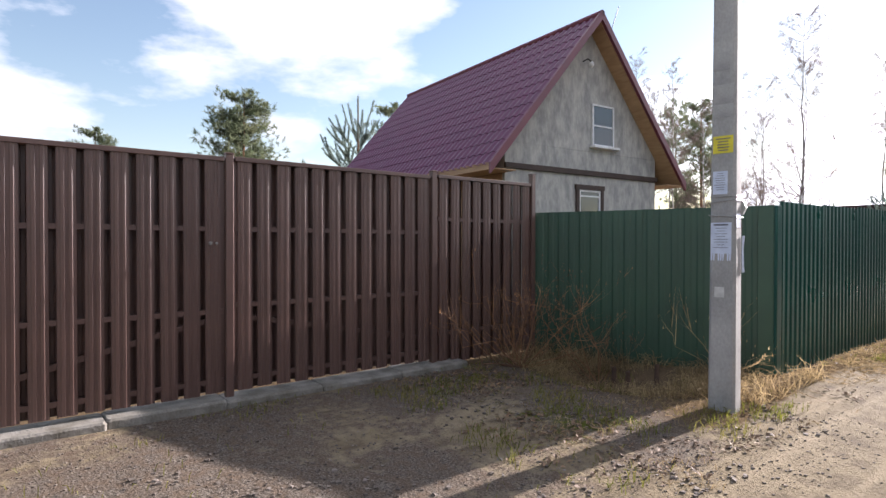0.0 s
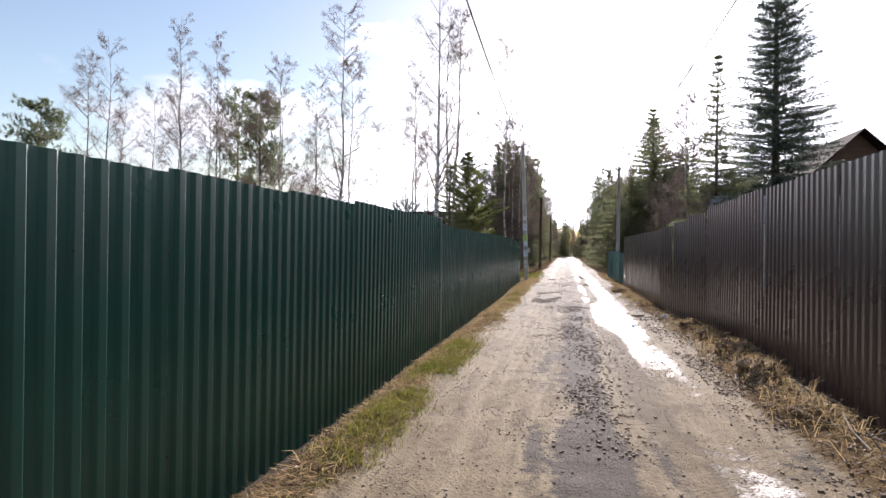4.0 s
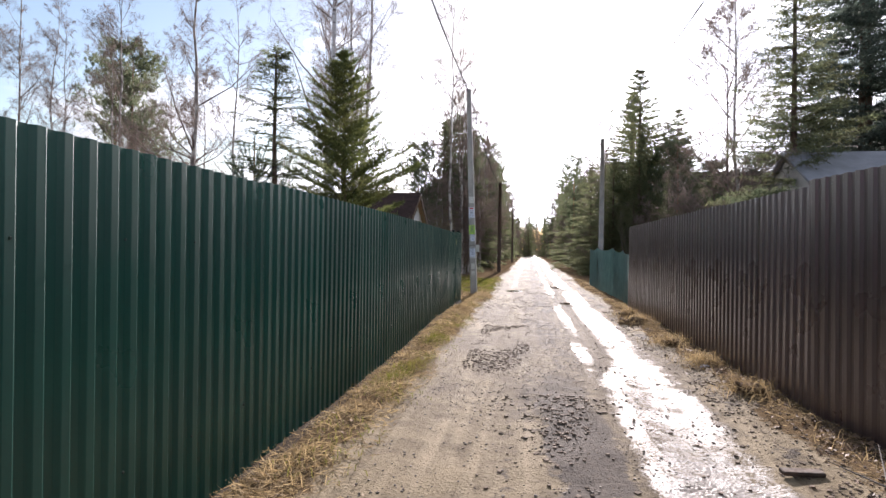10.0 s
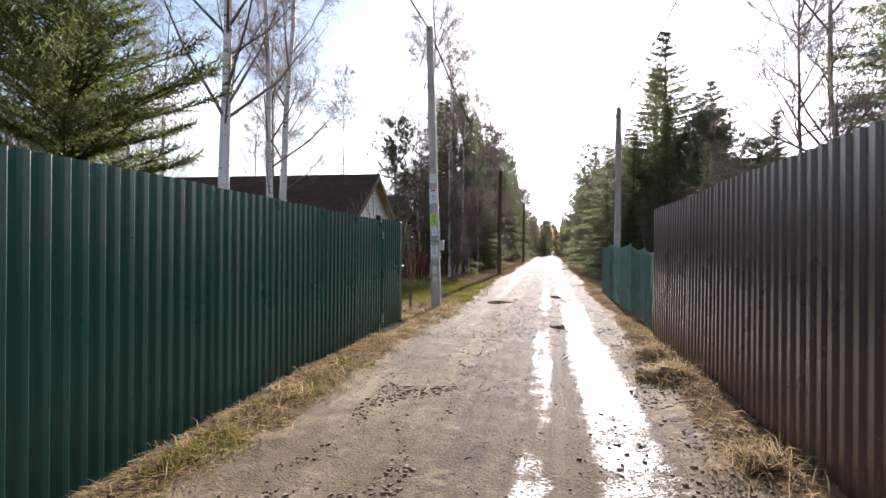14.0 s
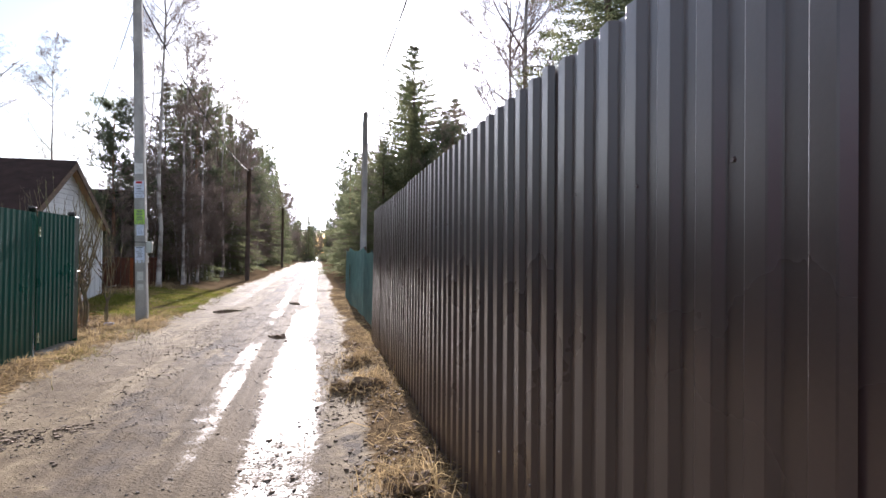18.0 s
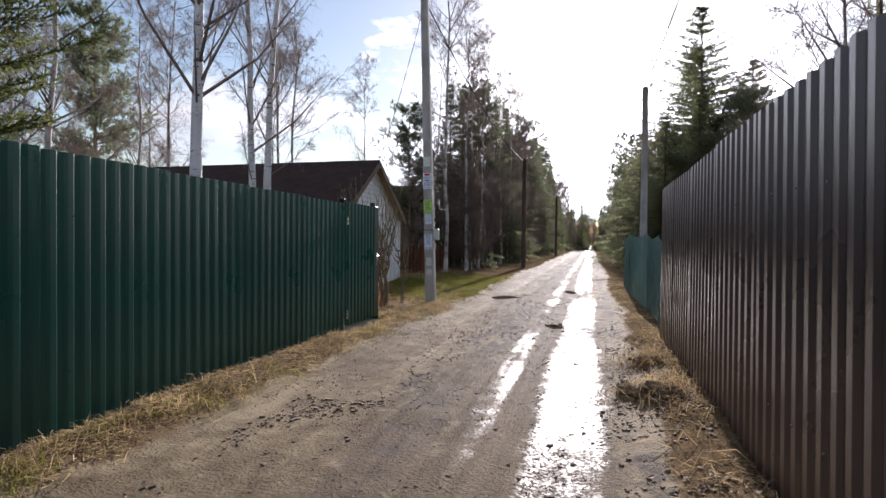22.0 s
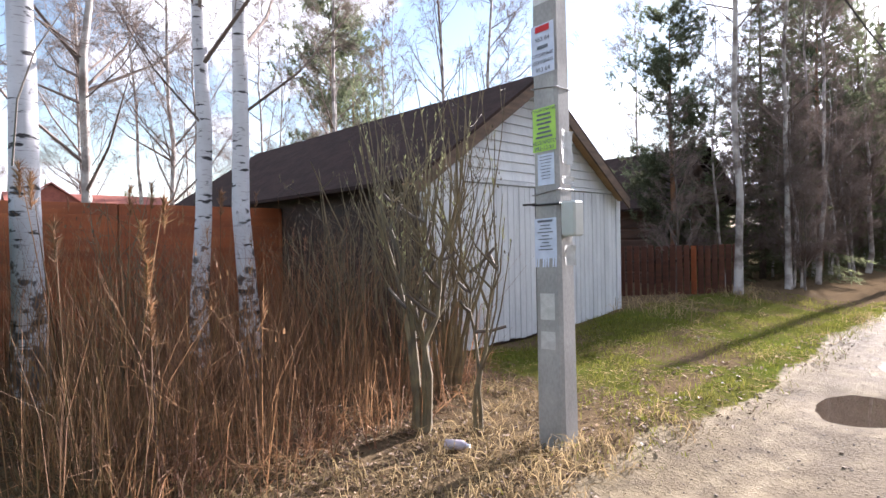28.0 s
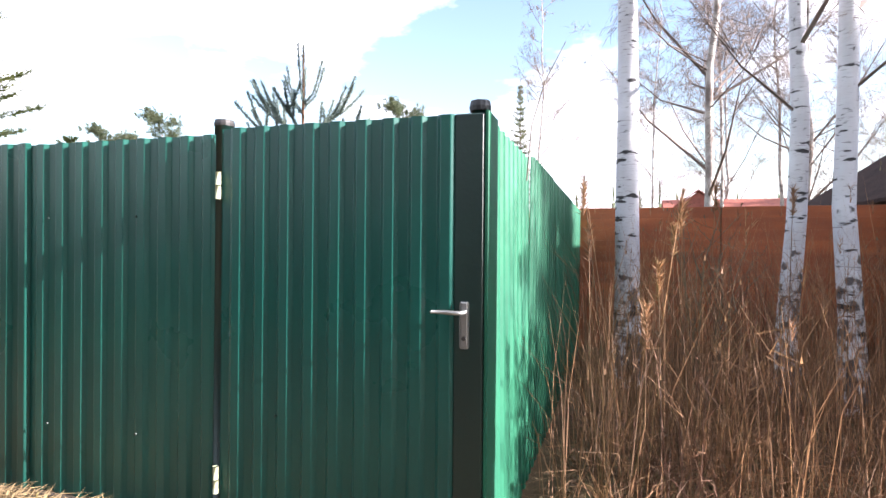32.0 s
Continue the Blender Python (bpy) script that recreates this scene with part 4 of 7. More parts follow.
def roof_side(sign):
    """Metal tiles: waves across, steps down the slope."""
    run, drop, length = 2.66, 3.05, 7.15
    us, vs = np.linspace(0, length, 7 * 40 + 1), []
    for k in range(13):
        vs += [k / 13 + 0.0005, (k + 0.5) / 13, (k + 1) / 13 - 0.0005]
    vs = np.array(vs)
    U, V = np.meshgrid(us, vs)
    lift = 0.030 * (0.5 + 0.5 * np.cos(U * 2 * math.pi / 0.179)) + 0.012 * ((V * 13) % 1.0)
    nz, ny2 = run / math.hypot(run, drop), drop / math.hypot(run, drop)
    v = np.stack([-7.30 - U, YA + sign * (V * run + lift * ny2), 5.82 - V * drop + lift * nz], -1).reshape(-1, 3)
    w = len(us)
    i = (np.arange(len(vs) - 1)[:, None] * w + np.arange(w - 1)[None]).reshape(-1)
    f = np.stack([i, i + 1, i + 1 + w, i + w], 1)
    return Build().bulk(v, f if sign > 0 else f[:, ::-1])


for sg in (-1, 1):
    r = part("roof_slope", roof_side(sg), M["roof"], house, "burgundy metal tile roof slope")
    e0, e1 = (YA, 5.80), (YA + sg * 2.66, 2.77)
    part("soffit", Build().add([(x, y + dy, z + dz) for x in (-7.31, -14.4) for (y, z) in (e0, e1) for dy, dz in ((0, -0.02), (-sg * 0.02, -0.07))],
                               [(0, 1, 3, 2), (4, 6, 7, 5), (0, 4, 5, 1), (2, 3, 7, 6), (1, 5, 7, 3), (0, 2, 6, 4)]), M["tan"], house, "tan timber soffit")
    part("barge_board", Build().add([(x, y, z + o) for x in (-7.24, -7.30) for (y, z) in ((e0[0], e0[1] + 0.06), (e1[0] + sg * 0.03, e1[1])) for o in (-0.14, 0.04)],
                                    [(0, 2, 3, 1), (4, 5, 7, 6), (0, 1, 5, 4), (2, 6, 7, 3), (1, 3, 7, 5), (0, 4, 6, 2)]), M["roof_trim"], house, "burgundy metal barge board")
part("ridge_cap", Build().tube([(-7.24, YA, 5.84), (-14.5, YA, 5.84)], 0.06, 10), M["roof_trim"], house)


def window(parent, x, y0, y1, z0, z1, bars, frame_mat, surround=None, sill=True, w=0.035):
    """A window facing +x: frame, bars, glass, sill and an outer casing."""
    win = part("window", Build().box(x + 0.002, x + 0.03, y0, y0 + w, z0, z1).box(x + 0.002, x + 0.03, y1 - w, y1, z0, z1).box(x + 0.002, x + 0.03, y0 + w, y1 - w, z0, z0 + w).box(x + 0.002, x + 0.03, y0 + w, y1 - w, z1 - w, z1), frame_mat, parent, "painted window frame")
    for bz in bars:
        part("bar", Build().box(x + 0.004, x + 0.028, y0 + w, y1 - w, bz - 0.015, bz + 0.015), frame_mat, win)
    part("pane", Build().box(x + 0.008, x + 0.014, y0 + w, y1 - w, z0 + w, z1 - w), M["glass"], win)
    if sill:
        part("sill", Build().box(x + 0.002, x + 0.13, y0 - 0.05, y1 + 0.07, z0 - 0.05, z0 - 0.004, 0.006), frame_mat, win)
    if surround:
        s = 0.085
        part("casing", Build().box(x + 0.002, x + 0.045, y0 - s, y0 - 0.003, z0, z1 + s).box(x + 0.002, x + 0.045, y1 + 0.003, y1 + s, z0, z1 + s).box(x + 0.003, x + 0.05, y0 - s - 0.02, y1 + s + 0.02, z1 + 0.004, z1 + s + 0.01), surround, win, "dark timber casing")
    return win


window(house, X0, 7.95, 8.58, 3.40, 4.22, (3.80,), M["white_paint"])
window(house, X0, 7.58, 8.18, 1.45, 2.52, (2.40,), M["white_paint"], M["dark_wood"])
lamp = part("gable_lamp", Build().tube([(X0, 7.70, 5.0), (X0 + 0.12, 7.70, 5.02), (X0 + 0.2, 7.72, 4.95)], 0.012, 8), M["black"], house, "small lamp on a bracket")
part("lamp_glass", Build().tube([(X0 + 0.2, 7.72, 4.95), (X0 + 0.2, 7.72, 4.92), (X0 + 0.2, 7.72, 4.87), (X0 + 0.2, 7.72, 4.84)], [0.02, 0.045, 0.045, 0.02], 10), M["white_paint"], lamp)
part("mast", Build().tube([(-7.4, 8.15, 5.4), (-7.3, 8.35, 6.1)], 0.008, 6), M["black"], house)


turned = pose(X0, YA, 0, 0, 0, -4.5) @ pose(-X0, -YA, 0)
house.matrix_basis = turned


# ---- concrete poles ----
def pole(label, base, top, wx, wy, taper):
    """A tapered concrete pole of rounded oblong section, from base to top; returns the thing and a function to the faces."""
    p = thing("utility_pole", label, "pole", pose(*base))
    lean = Vector(top) - Vector(base)
    b, c = Build(), 0.022
    rows = []
    for k in range(13):
        t = -0.05 + 1.05 * k / 12
        s = 1 - taper * max(t, 0)
        a, d = wx / 2 * s, wy / 2 * s
        o = lean * t
        rows.append([(o.x + x, o.y + y, o.z) for x, y in ((-a + c, -d), (a - c, -d), (a, -d + c), (a, d - c), (a - c, d), (-a + c, d), (-a, d - c), (-a, -d + c))])
    f = [(8 * r + i, 8 * r + (i + 1) % 8, 8 * r + 8 + (i + 1) % 8, 8 * r + 8 + i) for r in range(12) for i in range(8)]
    b.add([q for r in rows for q in r], f + [tuple(range(96, 104)), tuple(reversed(range(8)))])
    part("shaft", b, M["concrete"], p, "weathered grey concrete shaft")

    def face(side, z, u=0.0, out=0.003):
        """A pose on a face at height z: local x to the right, y up, z outward."""
        t = (z - base[2]) / lean.z
        o, s = lean * t, 1 - taper * t
        tilt = Matrix.Rotation(math.atan2(lean.y, lean.z), 4, "X").inverted() @ Matrix.Rotation(math.atan2(lean.x, lean.z), 4, "Y")
        if side == "-y":
            return Matrix.Translation((o.x + u, o.y - wy / 2 * s - out, o.z)) @ tilt @ pose(0, 0, 0, 90, 0, 0)
        return Matrix.Translation((o.x + wx / 2 * s + out, o.y + u, o.z)) @ tilt @ pose(0, 0, 0, 90, 0, 90)
    return p, face


tabs = []


def sheet_of_paper(w, h, curl=0.006, strips=0):
    """Paper in the xy plane, slightly curled; strips: tear-off tabs along its lower edge, kept in tabs."""
    b = Build()
    tabs.clear()
    n, m = 8, 8
    v = [(x, y, 0.001 + curl * ((2 * x / w) ** 2) * (0.4 + 0.6 * abs(2 * y / h)) * (0.4 + random.random() * 0.3)) for y in np.linspace(-h / 2, h / 2, m) for x in np.linspace(-w / 2, w / 2, n)]
    b.add(v, [(r * n + c, r * n + c + 1, r * n + n + c + 1, r * n + n + c) for r in range(m - 1) for c in range(n - 1)])
    for k in range(strips):
        if k % 4 != 2:
            a = -w / 2 + w * k / strips
            tabs.append(Build().add([(a + 0.002, -h / 2, 0.001), (a + w / strips - 0.003, -h / 2, 0.001), (a + w / strips - 0.004, -h / 2 - 0.06, 0.004 + 0.008 * random.random()), (a + 0.003, -h / 2 - 0.06, 0.006)], [(0, 1, 2, 3)]))
    return b


def bars(w, rows, parent, ink="ink"):
    """Plain bars for writing too small to read: y, height and share of the width for each row."""
    b = Build()
    for y, h, s in rows:
        b.box(-w * s / 2, w * s / 2, y - h / 2, y + h / 2, 0.0055, 0.0065)
    part("print", b, M[ink], parent)


def band(p, face_size, z, lean, base, mat="steel", t=0.012, tilt=0.0):
    wx, wy = face_size
    k = (z - base[2]) / lean.z
    o = lean * k
    b = Build()
    a, d = wx / 2 + 0.004, wy / 2 + 0.004
    pts = [(-a, -d), (a, -d), (a, d), (-a, d), (-a, -d)]
    for (x0, y0), (x1, y1) in zip(pts, pts[1:]):
        b.tube([(o.x + x0, o.y + y0, o.z + tilt * x0), (o.x + x1, o.y + y1, o.z + tilt * x1)], t / 2, 6)
    part("strap", b, M[mat], p, "steel strap")


b1, t1 = (-3.06, 3.80, 0.02), (-3.04, 3.82, 7.3)
pole_a, face_a = pole("grey concrete utility pole plastered with paper notices", b1, t1, 0.225, 0.185, 0.28)
la = Vector(t1) - Vector(b1)
pole_a.matrix_basis = pose(*b1, 0, 0, 8)
y_note = part("notice", sheet_of_paper(0.165, 0.15), M["paper_yellow"], pole_a, "yellow paper notice", m=face_a("-y", 2.33, 0.0))
bars(0.13, [(0.05 - 0.025 * k, 0.008, 0.5 + 0.45 * random.random()) for k in range(5)], y_note)
n1 = part("notice", sheet_of_paper(0.12, 0.20), M["paper"], pole_a, "white paper notice", m=face_a("-y", 2.0, -0.02))
bars(0.1, [(0.08 - 0.02 * k, 0.0042, 0.5 + 0.45 * random.random()) for k in range(8)], n1)
n2 = part("notice", sheet_of_paper(0.17, 0.27, 0.004, 9), M["paper"], pole_a, "white paper notice with tear-off strips", m=face_a("-y", 1.52, -0.01))
for tab in tabs:
    part("tear_off_tab", tab, M["paper"], n2)
bars(0.14, [(0.115, 0.014, 0.85)] + [(0.085 - 0.024 * k, 0.0042, 0.4 + 0.5 * random.random()) for k in range(8)], n2)
for z, side, u, w, h in ((2.75, "-y", 0.0, 0.17, 0.2), (1.05, "-y", -0.02, 0.08, 0.09), (2.62, "-y", 0.0, 0.16, 0.12), (3.05, "-y", -0.02, 0.14, 0.16)):
    part("torn_paper", sheet_of_paper(w, h, 0.002), M["concrete" if z > 2.5 else "tape"], pole_a, "scrap of old paper", m=face_a(side, z, u))
part("notice", sheet_of_paper(0.11, 0.12), M["paper"], pole_a, "white paper notice", m=face_a("+x", 1.67, -0.03))
part("notice", sheet_of_paper(0.05, 0.32, 0.03), M["paper"], pole_a, "hanging strip of white paper", m=face_a("+x", 1.38, 0.075))
for z, tl in ((1.84, 0.1), (1.71, -0.08), (1.88, 0.0)):
    band(pole_a, (0.225 * 0.95, 0.185 * 0.95), z, la, b1, tilt=tl, t=0.008)
mbox = part("meter_box", Build().tube([(0.05, 0.155, 1.77), (0.05, 0.10, 1.77)], [0.085, 0.09], 8), M["meter"], pole_a, "rounded grey plastic box")
part("cable_loop", Build().tube([(0.08, 0.13, 1.69), (0.10, 0.13, 1.60), (0.09, 0.13, 1.52), (0.06, 0.12, 1.50), (0.05, 0.11, 1.56)], 0.006, 6), M["wire"], mbox)

b2, t2 = (-3.26, 35.06, 0.0), (-3.56, 35.42, 7.05)
pole_b, face_b = pole("grey concrete utility pole with lime green notice beside the road", b2, t2, 0.225, 0.185, 0.25)
lb = Vector(t2) - Vector(b2)
gn = part("notice", sheet_of_paper(0.195, 0.31, 0.004), M["paper_green"], pole_b, "lime green paper notice", m=face_b("-y", 2.185, 0.0))
for text, yy, sz in (("СТРОИТЕЛЬСТВО", 0.135, 0.024), ("НЕДОРОГО", -0.095, 0.036), ("992-12-93", -0.135, 0.040)):
    words(text, sz, M["ink"], "print", gn, pose(0, yy, 0.006))
bars(0.15, [(0.105 - 0.032 * k, 0.014, 0.55 + 0.4 * random.random()) for k in range(6)], gn)
tn = part("notice", sheet_of_paper(0.195, 0.36, 0.004), M["paper"], pole_b, "white paper notice with a red heading", m=face_b("-y", 2.76, 0.0))
bars(0.12, [(0.145, 0.045, 1.0)], tn, "ink_red")
for text, yy, sz in (("953 64", 0.07, 0.045), ("СЛОЖНЫХ", -0.045, 0.034), ("ДЕРЕВЬЕВ", -0.095, 0.034), ("953 64", -0.15, 0.045)):
    words(text, sz, M["ink"], "print", tn, pose(0, yy, 0.006))
bars(0.13, [(0.012, 0.024, 0.7)], tn)
pn = part("notice", sheet_of_paper(0.14, 0.22), M["paper"], pole_b, "small white paper notice", m=face_b("-y", 1.90, 0.01))
bars(0.11, [(0.09 - 0.022 * k, 0.0042, 0.5 + 0.45 * random.random()) for k in range(8)], pn)
qn = part("notice", sheet_of_paper(0.185, 0.28, 0.004, 9), M["paper"], pole_b, "white paper notice with tear-off strips", m=face_b("-y", 1.42, -0.005))
for tab in tabs:
    part("tear_off_tab", tab, M["paper"], qn)
bars(0.15, [(0.12, 0.016, 0.85)] + [(0.09 - 0.024 * k, 0.007, 0.4 + 0.5 * random.random()) for k in range(8)], qn)
for z, u, w, h in ((0.95, 0.0, 0.12, 0.18), (0.72, 0.0, 0.12, 0.12), (3.2, 0.0, 0.16, 0.22)):
    part("torn_paper", sheet_of_paper(w, h, 0.002), M["tape"], pole_b, "scrap of old paper under tape", m=face_b("-y", z, u))
for z, w, h in ((2.05, 0.13, 0.24), (1.56, 0.12, 0.10), (1.30, 0.13, 0.14), (1.82, 0.14, 0.06)):
    part("torn_paper", sheet_of_paper(w, h, 0.03), M["tape"], pole_b, "loose clear tape and paper", m=face_b("+x", z, 0.01))
band(pole_b, (0.225 * 0.95, 0.185 * 0.95), 1.655, lb, b2, "black", 0.016)
band(pole_b, (0.225 * 0.95, 0.185 * 0.95), 1.74, lb, b2, "steel", 0.008, 0.15)
band(pole_b, (0.225 * 0.92, 0.185 * 0.92), 2.48, lb, b2, "steel", 0.008, -0.1)
part("bolt", Build().tube([(-0.20, -0.09, 1.655), (-0.09, -0.095, 1.655)], 0.008, 6), M["black"], pole_b)
part("meter_box", Build().box(0.045, 0.16, 0.0, 0.11, 1.43, 1.67, 0.012), M["meter"], pole_b, "grey metal box on the pole")


def plain_pole(label, x, y, h, r, mat, group=""):
    p = thing("utility_pole", label, "pole", pose(x, y, ground_z(x, y)), group)
    part("shaft", Build().tube([(0, 0, -0.3), (0.02, 0, h * 0.5), (0.03, 0.03, h)], [r, r * 0.88, r * 0.75], 10), mat, p, smooth=True)
    part("bracket", Build().tube([(0.03, 0.03, h - 0.2), (0.16, -0.05, h - 0.15), (0.18, -0.06, h - 0.02)], 0.012, 6), M["black"], p)
    part("insulator", Build().tube([(0.18, -0.06, h - 0.02), (0.18, -0.06, h + 0.03), (0.18, -0.06, h + 0.08)], [0.02, 0.035, 0.025], 8), M["white_paint"], p)
    return p


plain_pole("dark wooden utility pole beside the road", -3.42, 54.2, 6.0, 0.13, M["bark"])
plain_pole("grey concrete utility pole behind a shade net", 1.98, 44.0, 6.9, 0.13, M["concrete"])
plain_pole("dark wooden utility pole far down the road", -3.4, 84.0, 6.4, 0.13, M["bark"])


def wire(name, a, c, sag, r=0.017):
    a, c = Vector(a), Vector(c)
    pts = []
    for k in range(15):
        t = k / 14
        q = a.lerp(c, t)
        pts.append((q.x, q.y, q.z - sag * 4 * t * (1 - t)))
    return solid(name, Build().tube(pts, r, 5), M["wire"], "black overhead power cable between poles", "cable", "power cables")


wire("power_cable", (-3.03, 3.86, 7.2), (-3.55, 35.4, 6.95), 0.7)
wire("power_cable", (-3.55, 35.4, 6.95), (-3.42, 54.2, 5.9), 0.5)
wire("power_cable", (-3.42, 54.2, 5.9), (-3.4, 84, 6.3), 0.5)
wire("power_cable", (2.0, 2.0, 7.1), (1.98, 44.0, 6.8), 0.35)
wire("power_cable", (1.98, 44.0, 6.8), (2.3, 84.0, 6.8), 0.5)
wire("power_cable", (-3.55, 35.4, 6.9), (-5.9, 38.4, 3.5), 0.2, 0.008)


# ---- shed with white doors ----
shed = thing("shed", "white painted timber shed with closed double doors and brown felt roof", "shed")
SX, SY0, SY1, SZ, SA = -6.02, 36.32, 40.86, 2.22, 38.40
part("wall", Build().box(SX - 8.5, SX - 0.05, SY0, SY1, -0.2, SZ), M["dark_wood"], shed, "dark timber side and back walls")
k = 0
z = SZ + 0.03
while z < 3.62:
    half = min((3.69 - z) / 0.6736 - 0.03, 2.27)
    part("siding_board", Build().add([(SX - 0.05, SA - half, z), (SX - 0.05, SA + half, z), (SX - 0.05, SA + half - 0.19, z + 0.128), (SX - 0.05, SA - half + 0.19, z + 0.128), (SX + 0.022, SA - half, z), (SX + 0.022, SA + half, z), (SX + 0.004, SA + half - 0.19, z + 0.128), (SX + 0.004, SA - half + 0.19, z + 0.128)],
                                     [(4, 5, 6, 7), (1, 0, 3, 2), (0, 1, 5, 4), (2, 3, 7, 6), (0, 4, 7, 3), (1, 2, 6, 5)]), M["white_wood"], shed, m=pose(0, 0, 0))
    z += 0.132
part("gable_backing", Build().add([(SX - 0.06, SY0, SZ), (SX - 0.06, SY1, SZ), (SX - 0.06, SA, 3.68), (SX - 0.12, SY0, SZ), (SX - 0.12, SY1, SZ), (SX - 0.12, SA, 3.68)], [(0, 1, 2), (5, 4, 3), (0, 3, 4, 1), (1, 4, 5, 2), (2, 5, 3, 0)]), M["dark_wood"], shed)
part("lintel", Build().box(SX - 0.04, SX + 0.035, SY0 - 0.02, SY1, SZ - 0.035, SZ + 0.02, 0.005), M["white_wood"], shed)
for a, c in ((SY0 + 0.18, 38.47), (38.51, SY1 - 0.12)):
    leaf = part("door", Build().box(SX - 0.04, SX - 0.015, a, c, 0.02, SZ - 0.05), M["dark_wood"], shed, "white painted plank door")
    n = round((c - a) / 0.125)
    w = (c - a) / n
    for i in range(n):
        part("plank", Build().box(SX - 0.014, SX + 0.012 + 0.006 * random.random(), a + i * w + 0.004, a + (i + 1) * w - 0.004, 0.0 + 0.03 * random.random() + 0.09 * (a + i * w - SY0) / 4.5, SZ - 0.045, 0.004), M["white_wood"], leaf)
for a, c in ((SY0 - 0.02, SY0 + 0.165), (SY1 - 0.11, SY1 + 0.02)):
    part("corner_post", Build().box(SX - 0.06, SX + 0.03, a, c, -0.1, SZ - 0.04, 0.006), M["white_wood"], shed)
# black bar added in place of the dark gap between the door leaves
part("chain_gap", Build().box(SX - 0.012, SX + 0.004, 38.475, 38.505, 0.05, SZ - 0.05), M["black"], shed)
for sg in (-1, 1):
    e0, e1 = (SA, 3.76), (SA + sg * 2.42, 2.13)
    part("roof_slope", Build().add([(x, y, z + o) for x in (SX + 0.24, SX - 8.7) for (y, z) in (e0, e1) for o in (-0.03, 0.02)],
                                   [(0, 2, 3, 1), (4, 5, 7, 6), (0, 1, 5, 4), (2, 6, 7, 3), (1, 3, 7, 5), (0, 4, 6, 2)]), M["felt"], shed, "brown felt roof slope")
    part("barge_board", Build().add([(x, y, z + o) for x in (SX + 0.245, SX + 0.215) for (y, z) in (e0, e1) for o in (-0.20, -0.025)],
                                    [(0, 2, 3, 1), (4, 5, 7, 6), (0, 1, 5, 4), (2, 6, 7, 3), (1, 3, 7, 5), (0, 4, 6, 2)]), M["barge"], shed, "weathered timber barge board")
    part("soffit", Build().add([(x, y - sg * 0.02, z + o) for x in (SX + 0.21, SX - 0.02) for (y, z) in (e0, e1) for o in (-0.06, -0.034)],
                               [(0, 2, 3, 1), (4, 5, 7, 6), (0, 1, 5, 4), (2, 6, 7, 3), (1, 3, 7, 5), (0, 4, 6, 2)]), M["tan"], shed)

# ---- orange board fence behind the reeds ----
orange_fence = thing("board_fence", "orange stained wooden board fence behind dry reeds", "fence")
for i in range(13):
    z = 0.0 + i * 0.155
    for a, c in ((31.6, 33.9), (33.92, 36.3)):
        part("board", Build().box(-9.53 - 0.008 * random.random(), -9.50, a, c, z, z + 0.1545, 0.003), M["orange"], orange_fence)
for py in (31.6, 33.91, 36.3):
    part("post", Build().box(-9.6, -9.54, py - 0.04, py + 0.04, -0.2, 2.0), M["orange"], orange_fence)

brown_fence = thing("board_fence", "dark brown board fence beside a log house", "fence")
for i in range(19):
    y = 43.0 + i * 0.135
    # board 12 is orange: the sunlight on it is put into its colour
    part("board", Build().box(-7.55 + 0.10 * i, -7.43 + 0.10 * i, y, y + 0.025, -0.15, 1.25 + random.uniform(-0.02, 0.02), 0.004), M["orange" if i == 12 else "red_wood"], brown_fence)
part("rail", Build().tube([(-7.6, 43.05, 0.9), (-5.6, 45.65, 0.9)], 0.03, 4), M["dark_wood"], brown_fence)


